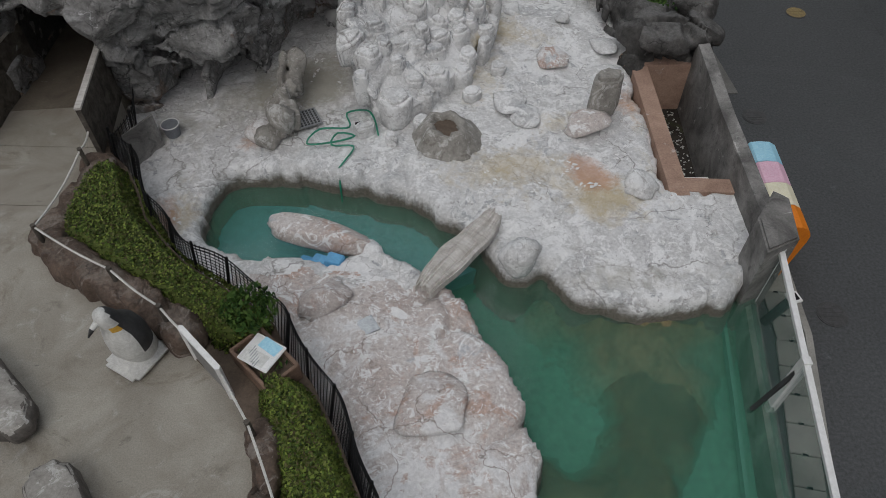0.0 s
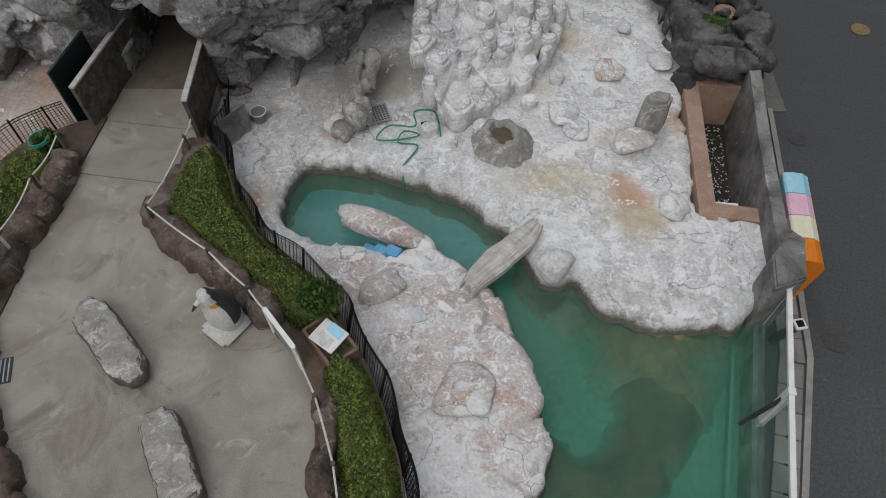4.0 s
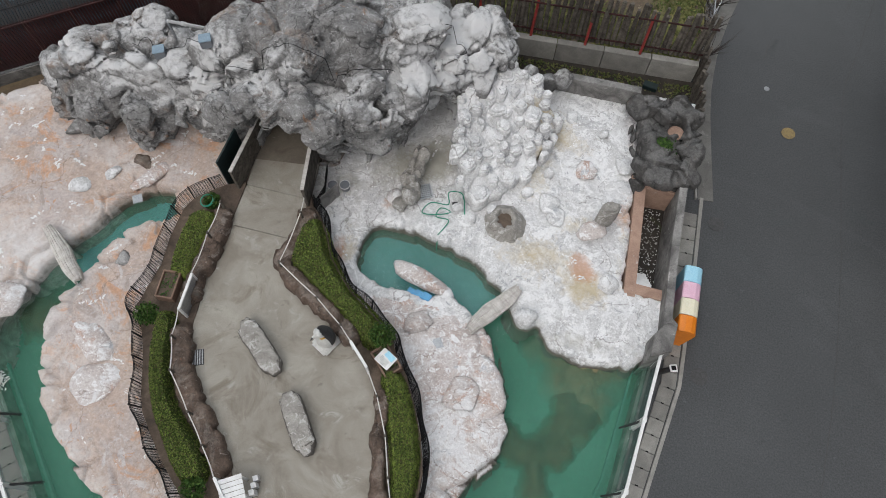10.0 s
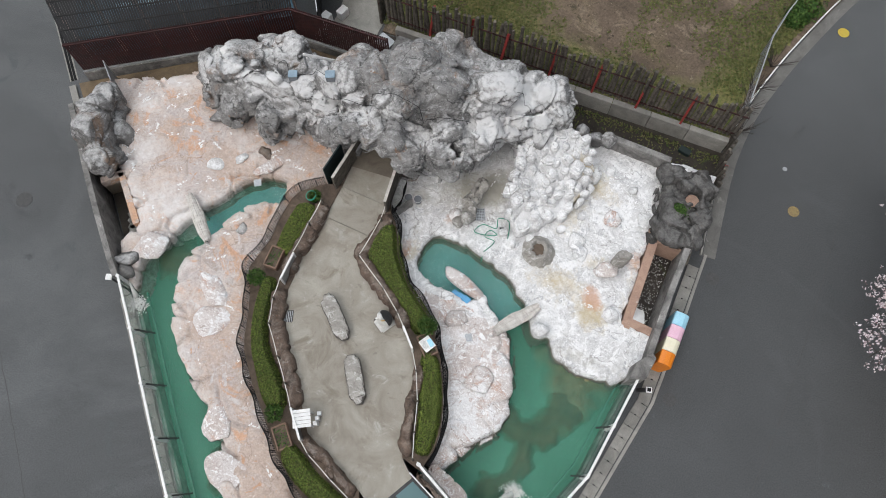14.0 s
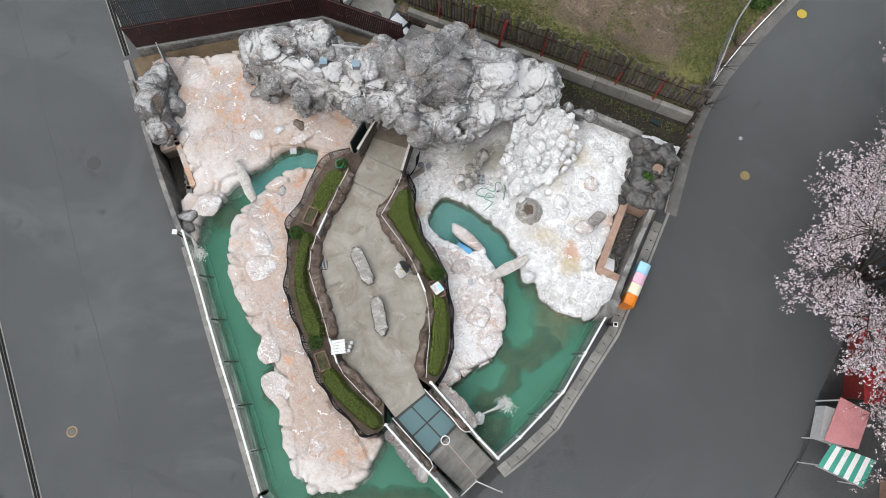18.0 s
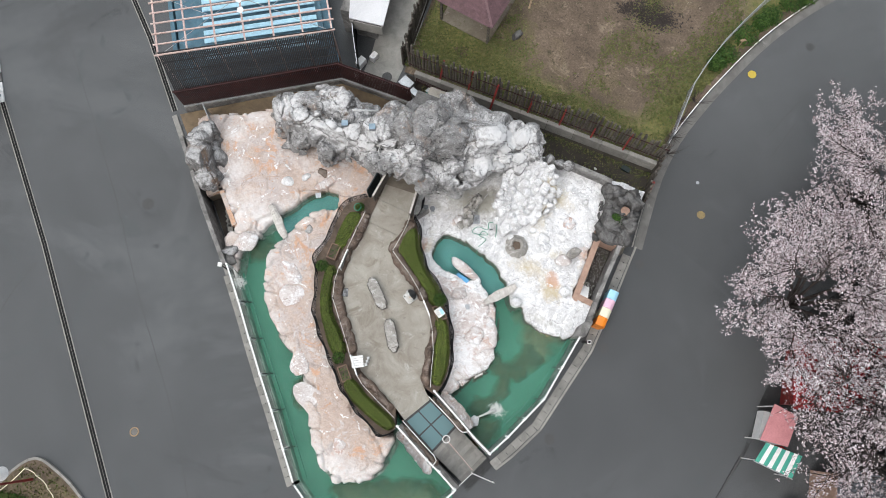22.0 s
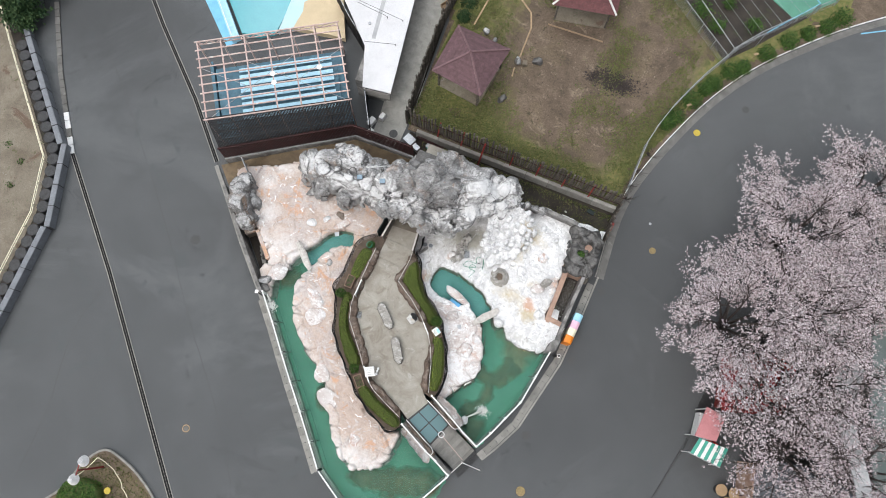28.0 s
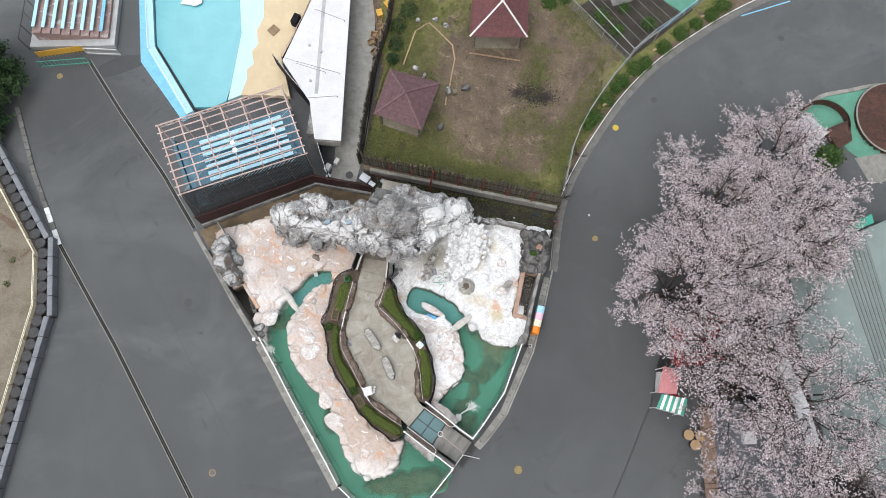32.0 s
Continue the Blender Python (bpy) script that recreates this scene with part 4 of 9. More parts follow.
# ---- ground ----
single("ground", prism([(-2500, -2500), (2500, -2500), (2500, 2500), (-2500, 2500)], -0.5, 0.0), ASPHALT, "worn dark grey asphalt road with faint patches", "road", kind="structure")

# ---- pool ----
pool_west = RAIL_W + RAIL_S[1:] + [(2.25, -3.9), (-2.5, -1.7), (-6, 1), (-9, 4), (-10.5, 8), (-12, 13), (-19, 7)]
pool_east = [(3.2, -1.15)] + RAIL_E[::-1][1:] + [(5.75, 9.0), (4.3, 9.2), (-6, 13), (-7.2, 9), (-3, 5.2), (-2, 1.2), (-1.2, 0.6)]
for outline in (pool_west, pool_east):
    single("pool_floor", prism(outline, 0.01, 0.12), POOLFLOOR, "green painted pool floor with brown algae", "pool", kind="structure")
    single("water", prism(outline, Z_WATER - 0.004, Z_WATER), WATER, "murky green pool water", "water", kind="structure")
single("pond_floor", prism([(-5.6, 11.2), (-5.6, 8.4), (-1.0, 8.2), (0.6, 9.0), (-1.5, 11.2)], 0.12, 0.55), PONDFLOOR, "pale turquoise shallow pond floor", "pool", kind="structure")
single("pond_floor", prism([(-12.2, 10.9), (-12.2, 9.0), (-15.2, 6.8), (-16.2, 7.6), (-14.6, 10.9)], 0.12, 0.55), PONDFLOOR, "pale turquoise shallow pond floor", "pool", kind="structure")


def smoothstep(a, b, x):
    t = min(1.0, max(0.0, (x - a) / (b - a)))
    return t * t * (3 - 2 * t)


def facets(x, y, s, seed, tilt):
    """Angular stones: each Voronoi cell is a tilted plane, with a gap between."""
    d, p = noise.voronoi(Vector((x * s + seed, y * s + seed * 0.7, seed)))
    c = p[0]
    gx, gy = noise.noise(c * 5.1) * 2, noise.noise(c * 5.1 + Vector((9, 3, 1))) * 2
    u, v = x * s + seed - c.x, y * s + seed * 0.7 - c.y
    return noise.noise(c * 3.7 + Vector((2, 7, 5))) + tilt * (gx * u + gy * v) - 0.35 * d[0] ** 2, d[1] - d[0]


def land_height(z0, seed, rough=0.09):
    def h(x, y, d):
        lumps = 0.45 if y > 7.4 and x > -7 else 1.0
        c0, gap, own = cells(x + 0.15 * noise.noise(Vector((x * 2, y * 2, 1))), y + 0.15 * noise.noise(Vector((x * 2, y * 2, 5))), 0.62, seed)
        c1, gap1, own1 = cells(x, y, 2.6, seed + 5)
        plate, g2 = facets(x + 0.3 * noise.noise(Vector((x * 1.5, y * 1.5, 3))), y + 0.3 * noise.noise(Vector((x * 1.5, y * 1.5, 8))), 0.8, seed + 2, 0.8)
        near = 1 - smoothstep(0.5, 1.0, d)
        d = d + 0.12 * noise.noise(Vector((x * 1.6, y * 1.6, seed))) + 0.04 * noise.noise(Vector((x * 5, y * 5, seed))) + near * lumps * (0.16 * (0.42 - c0) - 0.12 * (1 - smoothstep(0.0, 0.09, gap)))
        rim = 1 - smoothstep(0.45, 1.0, d)
        z = z0 + rough * fbm(x, y, 0.45, seed) + 0.018 * fbm(x, y, 2.2, seed + 3) + 0.006 * fbm(x, y, 6.0, seed + 4)
        z += rim * lumps * (0.10 * (own - 0.4) - 0.16 * (1 - smoothstep(0.0, 0.09, gap)) + 0.05 * (0.5 - c0))
        z += (1 - rim) * (0.035 * plate - 0.02 * (1 - smoothstep(0.0, 0.05, g2)) + 0.006 * (own1 - 0.5) * smoothstep(0.02, 0.2, gap1))
        z -= 0.09 * (1 - smoothstep(0.0, 0.22, d)) ** 2
        z -= 1.35 * (1 - smoothstep(-0.17, -0.02, d))
        return z
    return h


right_land = spline(SHORE_ROCK, 0.2)[:-1] + spline([SHORE_ROCK[-1]] + SHORE_POND, 0.2)[:-1] + spline([SHORE_POND[-1]] + SHORE_EAST, 0.2)
right_land += [(x - 0.5, y - 0.1) for x, y in FENCE_RIGHT[1:]] + [(-8, 12.5), (-8, 15), (-3.5, 18.2), (1.2, 19.0), (6.6, 19.0), (6.6, 14.75), (4.55, 14.75), (4.55, 10.3), (6.4, 10.2)]
me = field("rock_terrace", right_land, land_height(Z_RIGHT, 2.0), 0.06)
me.materials.append(GUANO)
me.materials.append(PINKROCK)
for p in me.polygons:
    x, y, _ = p.center
    w = 0.5 * noise.noise(Vector((x * 1.3, y * 1.3, 4))) + 0.25 * noise.noise(Vector((x * 4, y * 4, 9)))
    p.material_index = 1 if (x < 1.5 and y + w < 8.3 - 0.12 * (x + 5)) else 0
blots(me, "damp", ((-4.4, 13.6, 1.5, 1.4, 0.75), (-2.9, 14.2, 0.8, 1.2, 0.7), (-6.3, 12.2, 0.8, 0.8, 0.5), (3.6, 7.9, 2.2, 0.5, 0.45), (-5.6, 10.4, 0.5, 1.2, 0.3), (1.2, 4.5, 0.4, 2.0, 0.2)))
blots(me, "rust", ((3.1, 10.5, 0.55, 0.4, 0.8), (2.9, 11.0, 0.4, 0.5, 0.7), (4.3, 13.2, 0.5, 1.0, 0.6), (-5.9, 9.3, 0.35, 0.9, 0.75), (-4.5, 11.9, 0.4, 0.4, 0.5)))
blots(me, "ochre", ((2.7, 12.5, 0.9, 0.5, 0.5), (3.2, 9.9, 0.9, 0.8, 0.75), (1.3, 10.9, 1.5, 0.8, 0.62), (0.8, 14.2, 0.8, 1.6, 0.4), (-4.2, 12.3, 0.5, 0.4, 0.5), (2.2, 15.9, 1.2, 0.8, 0.4), (1.0, 16.6, 0.8, 0.8, 0.5), (4.4, 12.5, 0.4, 2.2, 0.35), (-5.5, 9.6, 0.4, 1.0, 0.5)))
tagged(new("rock_terrace", me), "guano-whitened pale concrete rock terrace round the pond", "rock terrace", kind="structure")

left_land = spline(SHORE_NW, 0.2)[:-1] + spline([SHORE_NW[-1]] + SHORE_MID, 0.2)[:-1] + spline([SHORE_MID[-1]] + SHORE_SW, 0.2)
left_land += [(x + 0.45, y + 0.2) for x, y in FENCE_LEFT] + [(-9.9, 13), (-12, 14), (-18.5, 15.3), (-24.2, 11.8), (-23.6, 10.2), (-20.5, 8.0), (-18.1, 5.75), (-18.45, 4.7), (-17.6, 3.3)]
me = field("rock_terrace", left_land, land_height(Z_LEFT, 7.0, 0.07), 0.065)
me.materials.append(SALMON)
lv = blots(me, "lime", ((-20.6, 13.4, 2.2, 0.7, 0.55), (-21.2, 11.6, 1.0, 0.8, 0.6), (-19.8, 9.3, 0.9, 0.9, 0.6), (-17.6, 7.2, 1.6, 1.4, 0.55), (-16.3, 11.9, 2.2, 0.8, 0.35), (-13.0, 4.2, 0.8, 1.6, 0.4), (-5.0, -5.6, 2.6, 1.1, 0.4), (-14.0, 11.2, 2.5, 0.6, 0.25)))
shore = inside_depth(lv[:, 0], lv[:, 1], left_land)
soft = np.empty(len(lv))
me.attributes["lime"].data.foreach_get("value", soft)
me.attributes["lime"].data.foreach_set("value", soft + 0.38 * np.exp(-(shore / 0.7) ** 2) * (lv[:, 1] < 9.5))
tagged(new("rock_terrace", me), "salmon-coloured concrete rock terrace streaked with white droppings", "rock terrace", kind="structure")

# droppings
for outline, h, (x0, x1, y0, y1), n, size in ((left_land, land_height(Z_LEFT, 7.0, 0.07), (-22, -12, 5.5, 14), 150, 0.075), (left_land, land_height(Z_LEFT, 7.0, 0.07), (-15, -5, -6, 8), 110, 0.07), (right_land, land_height(Z_RIGHT, 2.0), (-6, 5, 1, 17), 400, 0.06)):
    dr = random.Random(n)
    xs, ys = np.array([dr.uniform(x0, x1) for _ in range(n)]), np.array([dr.uniform(y0, y1) for _ in range(n)])
    spots = []
    for x, y, d in zip(xs, ys, inside_depth(xs, ys, outline)):
        if d > 0.35 and noise.noise(Vector((x * 0.5, y * 0.5, 4))) > -0.15:
            a = dr.uniform(0, 6.28)
            for k in range(dr.choice((1, 2, 4, 7))):
                u, v = x + 0.075 * k * math.cos(a) + dr.gauss(0, 0.03), y + 0.075 * k * math.sin(a) + dr.gauss(0, 0.03)
                spots.append((u, v, h(u, v, d) + 0.012, 0, 0, 1))
    tagged(part("droppings", leaves_mesh("droppings", WHITE, spots, size, n, 0.06), WHITE), "white bird droppings splashed over the rock", "droppings", kind="stuff")

# submerged ledges
for poly, z in (([(2.0, 8.2), (2.3, 7.4), (2.9, 6.6), (3.6, 5.9), (4.3, 6.0), (4.6, 6.8), (5.1, 7.8)], 1.1), ([(3.1, 6.9), (2.95, 5.6), (2.7, 4.8), (2.3, 4.2), (2.6, 3.6), (3.2, 3.9), (3.9, 4.8), (4.35, 5.7), (4.5, 6.9)], 0.92), ([(0.9, 4.8), (1.9, 4.6), (3.0, 4.6), (2.9, 3.6), (1.9, 3.7), (0.9, 3.9)], 0.88), ([(2.3, 4.1), (2.9, 4.0), (2.95, 2.6), (2.5, 1.0), (1.6, 0.4), (1.2, 1.2), (2.1, 2.4)], 0.84),
                ([(-9.4, -1.2), (-9.9, -2.6), (-8.9, -3.4), (-8.4, -2.6)], 0.9), ([(-4.5, -6.2), (-2.4, -5.6), (1.2, -4.4), (1.6, -5.8), (-1.5, -7.2), (-4.6, -7.4)], 0.92), ([(-17.6, 5.9), (-16.2, 6.2), (-15.6, 5.2), (-16.4, 4.4)], 0.9), ([(2.0, 0.1), (3.0, 0.6), (3.2, -0.6), (2.3, -0.9)], 1.0)):
    me = field("submerged_rock", spline(poly, 0.3, True), lambda x, y, d, z=z: z - 1.0 * (1 - smoothstep(-0.75, 0.75, d + 0.34 * fbm(x, y, 1.1, 3.0))) + 0.10 * fbm(x, y, 1.5, 5.0), 0.12, margin=0.75)
    me.materials.append(ALGAE if z > 1.0 else ALGAEDARK)
    tagged(new("submerged_rock", me), "brown algae-covered rock ledge under the water", "rock")
for line in ([(5.5, 8.0), (5.2, 6.0), (4.82, 3.7), (4.2, 2.0), (3.55, 0.6)], offset_line(RAIL_W, 0.42)):
    for a, b in zip(line, line[1:]):
        single("pool_ledge", bar((*a, 0.4), (*b, 0.4), 0.07, 0.2), LEDGE, "narrow pale ledge under the water along the glass", "ledge", kind="structure")

# ---- path, tunnel, stairs ----
def line_at(line, y):
    for a, b in zip(line, line[1:]):
        if min(a[1], b[1]) <= y <= max(a[1], b[1]):
            t = (y - a[1]) / (b[1] - a[1])
            return a[0] + (b[0] - a[0]) * t
    return line[0][0] if y > line[0][1] else line[-1][0]


path_floor = thing("floor", "pale grey-brown concrete walkway with stains and joints", "walkway", kind="structure")
J1, J2 = 9.45, 11.15
upper = [p for p in PATH_W if p[1] > J2], [p for p in PATH_E if p[1] > J2]
# tunnel floor: its darker colour carries the shade under the roof
part("slab", prism([(-9.92, 19.0), (-9.92, 12.3), (-7.58, 12.5), (-7.58, 19.0)], 0.3, Z_PATH + 0.004), DAMPSHADECONC, path_floor, "damp brown-stained slab with the tunnel shade in its colour")
part("slab", prism([(-9.95, 20.2)] + upper[0] + [(line_at(PATH_W, J2), J2 + 0.02), (line_at(PATH_E, J2), J2 - 0.08)] + upper[1][::-1] + [(-7.6, 20.2)], 0.0, Z_PATH), CONCRETE, path_floor)
midw, mide = [p for p in PATH_W if J1 < p[1] < J2], [p for p in PATH_E if J1 < p[1] < J2]
part("slab", prism([(line_at(PATH_W, J2), J2)] + midw + [(line_at(PATH_W, J1), J1)] + [(line_at(PATH_E, J1), J1 - 0.1)] + mide[::-1] + [(line_at(PATH_E, J2), J2 - 0.1)], 0.0, Z_PATH), CONCRETE, path_floor)
loww, lowe = [p for p in PATH_W if p[1] < J1], [p for p in PATH_E if p[1] < J1]
part("slab", prism([(line_at(PATH_W, J1), J1 - 0.02)] + loww + lowe[::-1] + [(line_at(PATH_E, J1), J1 - 0.12)], 0.0, Z_PATH), CONCRETE, path_floor)
for w in (-9.98, -7.52):
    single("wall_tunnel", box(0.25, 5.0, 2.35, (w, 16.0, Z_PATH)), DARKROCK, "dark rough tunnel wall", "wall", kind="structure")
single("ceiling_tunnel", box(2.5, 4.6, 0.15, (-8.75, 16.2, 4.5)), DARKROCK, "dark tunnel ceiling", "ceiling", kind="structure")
# unseen wall, added only to block light from the north end
single("wall_tunnel_light_stop", box(2.6, 0.25, 2.35, (-8.75, 18.4, Z_PATH)), DARKROCK, "added dark wall that keeps north light out of the tunnel", "wall", kind="structure")
for (ax, ay, bx, by), lab in (((-9.8, 13.9, -10.05, 10.9), "dark"), ((-7.7, 13.6, -7.32, 10.75), "weathered")):
    sw = thing("wall_tunnel_side", lab + " boarded side wall of the walkway with a pale cap", "wall", kind="structure")
    part("board", bar((ax, ay, 2.8), (bx, by, 2.8), 0.1, 1.3), LOG, sw)
    part("cap", bar((ax, ay, 3.47), (bx, by, 3.47), 0.13, 0.05), WOOD, sw, "pale weathered cap rail")
single("tarpaulin", bar((-10.35, 12.5, 2.85), (-10.5, 11.0, 2.85), 0.06, 1.9), TARP, "dark green-black tarpaulin screen beside the walkway", "screen")

g = [(-2.29, -1.44), (-1.36, 0.32), (0.74, -0.46), (-0.01, -2.47)]
glass_floor = thing("glass_floor", "walkway floor of four blue-grey glass panes in a steel frame", "glass floor")
part("frame", prism([lerp(g[0], g[2], -0.03), lerp(g[1], g[3], -0.03), lerp(g[2], g[0], -0.03), lerp(g[3], g[1], -0.03)], 1.7, Z_PATH - 0.03), DARKMETAL, glass_floor)
for i in range(2):
    for j in range(2):
        def q(u, v):
            return lerp(lerp(g[0], g[3], u), lerp(g[1], g[2], u), v)
        u0, u1, v0, v1 = 0.03 + i * 0.49, 0.48 + i * 0.49, 0.03 + j * 0.49, 0.48 + j * 0.49
        part("pane", prism([q(u0, v0), q(u1, v0), q(u1, v1), q(u0, v1)], Z_PATH - 0.028, Z_PATH + 0.002), FLOORGLASS, glass_floor)
s = [(0.02, -2.55), (0.78, -0.46), (3.38, -1.54), (2.54, -3.58)]
stairs = thing("stairs", "worn concrete steps down from the glass floor", "stairs", kind="structure")
N_STEP = 9
for k in range(N_STEP):
    u0, u1 = k / N_STEP, (k + 1) / N_STEP + 0.004
    part("step", prism([lerp(s[0], s[3], u0), lerp(s[1], s[2], u0), lerp(s[1], s[2], u1), lerp(s[0], s[3], u1)], 0.0, Z_PATH - (k + 1) * Z_PATH / (N_STEP + 1), bevel=0.015), SLAB, stairs)
for a, b in (((-2.5, -1.75), (2.3, -3.85)), ((-1.1, 0.7), (3.2, -1.2))):
    single("wall_stair_side", bar((a[0], a[1], 1.1), (b[0], b[1], 1.1), 0.22, 2.1), WALLC, "stained concrete wall beside the steps", "wall", kind="structure")
grate = thing("drain_grate", "dark steel bar grate at the foot of the steps", "grate")
for k in range(9):
    a, b = lerp((2.62, -3.66), (3.02, -4.0), k / 8), lerp((3.5, -1.55), (3.98, -1.78), k / 8)
    part("bar", bar((*a, 0.03), (*b, 0.03), 0.035, 0.05), DARKMETAL, grate)

# ---- planting beds and rock kerbs ----
single("planting_bed", prism(PATH_W[1:-1] + [(-2.7, -2.1)] + FENCE_LEFT, 0.3, 2.25), SOIL, "narrow bed of dark brown soil beside the walkway", "planting bed", kind="structure")
single("planting_bed", prism(PATH_E[1:-1] + [(-1.25, 0.75)] + FENCE_RIGHT, 0.3, 2.25), SOIL, "narrow bed of dark brown soil beside the walkway", "planting bed", kind="structure")


def rock_kerb(line, width, height, seed, mat=BROWNROCK, label="low kerb of brown moulded rock along the walkway"):
    pts = spline(line, 0.08)
    verts, faces, K = [], [], 15
    for i, (x, y) in enumerate(pts):
        a, b = pts[max(i - 1, 0)], pts[min(i + 1, len(pts) - 1)]
        dx, dy = b[0] - a[0], b[1] - a[1]
        l = math.hypot(dx, dy) or 1
        nx, ny = -dy / l, dx / l
        end = min(1.0, 0.3 + min(i, len(pts) - 1 - i) * 0.18)
        for k in range(K):
            t = math.pi * k / (K - 1)
            u = math.copysign(abs(math.cos(t)) ** 0.6, math.cos(t)) * width / 2 * end
            z = math.sin(t) ** 0.6 * height * end
            px, py = x + nx * u, y + ny * u
            c0, gap, own = cells(px, py, 1.9, seed)
            face, g1 = facets(px + 0.4 * z, py, 1.6, seed, 1.2)
            n = 0.04 * fbm(px, py, 1.3, seed) + 0.11 * face - 0.08 * (1 - smoothstep(0, 0.1, g1)) + 0.03 * fbm(px, py, 5, seed)
            verts.append((px + nx * n * math.cos(t), py + ny * n * math.cos(t), Z_PATH - 0.02 + z + n * math.sin(t)))
    for i in range(len(pts) - 1):
        for k in range(K - 1):
            faces.append((i * K + k, i * K + k + 1, (i + 1) * K + k + 1, (i + 1) * K + k))
    me = bpy.data.meshes.new("rock_kerb")
    me.from_pydata(verts, [], faces)
    me.polygons.foreach_set("use_smooth", [True] * len(me.polygons))
    me.materials.append(mat)
    bm = bmesh.new()
    bm.from_mesh(me)
    bmesh.ops.recalc_face_normals(bm, faces=bm.faces)
    bm.to_mesh(me)
    bm.free()
    return tagged(new("rock_kerb", me), label, "kerb", "rock kerbs along the walkway")


rock_kerb(offset_line(PATH_W[2:7], -0.28), 0.74, 0.48, 1.0)
rock_kerb(offset_line(PATH_W[7:14], -0.26), 0.74, 0.46, 2.0)
rock_kerb(offset_line(PATH_W[14:18], -0.22), 0.55, 0.45, 3.0)
rock_kerb(offset_line(PATH_E[2:11], 0.24), 0.72, 0.48, 4.0)
rock_kerb(offset_line(PATH_E[12:18], 0.24), 0.55, 0.5, 5.0)
rock_kerb([(-2.3, -1.75), (-0.1, -2.75), (0.6, -3.1)], 0.35, 0.3, 6.0, label="low brown rock strip beside the glass floor")
rock_kerb([(-1.3, 0.6), (0.9, -0.35), (1.4, -0.6)], 0.35, 0.3, 7.0, label="low brown rock strip beside the glass floor")
rock_kerb([(-2.5, -2.2), (-1.4, -2.75), (-0.2, -3.35), (0.4, -3.75)], 0.6, -0.5, 8.0, PINKROCK, "pale rock edge above the water")
rock_kerb([(-0.9, 1.05), (0.3, 0.6), (1.2, 0.1), (1.7, -0.2)], 0.7, -0.4, 9.0, PINKROCK, "pale rock edge above the water")


def line_gap(X, Y, line):
    """Distance to an open line, on arrays."""
    best = np.full(X.shape, 1e9)
    for (ax, ay), (bx, by) in zip(line, line[1:]):
        dx, dy = bx - ax, by - ay
        t = np.clip(((X - ax) * dx + (Y - ay) * dy) / (dx * dx + dy * dy), 0, 1)
        best = np.minimum(best, np.hypot(X - ax - t * dx, Y - ay - t * dy))
    return best


def hedge(poly, seed, top=0.54, leaf=0.033, density=2300, material=HEDGELEAF, label="clipped olive green hedge", z0=2.22):
    h = thing("hedge", label, "hedge", "hedges beside the walkway")
    me = field("body", spline(poly, 0.2, True), lambda x, y, d: z0 + (top - 0.06) * smoothstep(-0.16, 0.06, min(d, float(np.minimum(line_gap(np.array(x), np.array(y), FENCE_RIGHT), line_gap(np.array(x), np.array(y), FENCE_LEFT))) - 0.22)) + 0.05 * fbm(x, y, 2.5, seed), 0.11, margin=0.17)
    me.materials.append(HEDGELEAF)
    part("body", me, HEDGELEAF, h)
    rnd = random.Random(seed)
    P = np.array(poly)
    (x0, y0), (x1, y1) = P.min(0) - 0.2, P.max(0) + 0.2
    n = int((x1 - x0) * (y1 - y0) * density)
    xs, ys = np.array([rnd.uniform(x0, x1) for _ in range(n)]), np.array([rnd.uniform(y0, y1) for _ in range(n)])
    D = np.minimum(inside_depth(xs, ys, spline(poly, 0.2, True)), np.minimum(line_gap(xs, ys, FENCE_RIGHT), line_gap(xs, ys, FENCE_LEFT)) - 0.22)
    spots = []
    for x, y, d in zip(xs, ys, D):
        if d > 0.03:
            spots.append((x, y, z0 + top + 0.06 * fbm(x, y, 2.5, seed) + rnd.uniform(-0.06, 0.06), 0, 0, 1))
        elif d > -0.19:
            for _ in range(2):
                spots.append((x, y, z0 + rnd.uniform(0.02, top) * smoothstep(-0.22, 0.05, d), rnd.uniform(-1, 1), rnd.uniform(-1, 1), 0.6))
    part("leaves", leaves_mesh("leaves", material, spots, leaf, seed, 0.5), material, h)["kind"] = "stuff"
    return h


hedge([(-11.1, 9.44), (-10.45, 9.51), (-10.4, 8.86), (-10.45, 7.87), (-10.55, 7.15), (-11.05, 7.15), (-11.2, 7.7), (-11.23, 8.62)], 1)
hedge([(-10.9, 5.6), (-10.45, 5.4), (-10.2, 4.33), (-9.95, 3.53), (-9.4, 2.7), (-8.6, 1.99), (-7.85, 1.29), (-7.7, 0.85), (-8.12, 0.7), (-8.7, 1.14), (-9.3, 1.85), (-9.84, 2.5), (-10.33, 3.35), (-10.71, 4.41)], 2)
hedge([(-6.63, -0.5), (-5.95, -0.72), (-5.28, -1.08), (-4.3, -1.4), (-3.3, -1.72), (-2.95, -2.0), (-3.13, -2.25), (-3.87, -2.14), (-4.85, -1.85), (-5.88, -1.47), (-6.58, -0.98)], 3)
hedge([(-7.1, 9.77), (-6.76, 10.1), (-6.3, 9.61), (-5.83, 8.88), (-5.22, 8.04), (-4.43, 7.46), (-3.69, 6.95), (-3.25, 6.56), (-3.2, 6.3), (-3.69, 6.1), (-4.2, 6.5), (-4.9, 6.95), (-5.6, 7.4), (-6.4, 7.95), (-7.05, 8.38), (-7.15, 9.0)], 4)
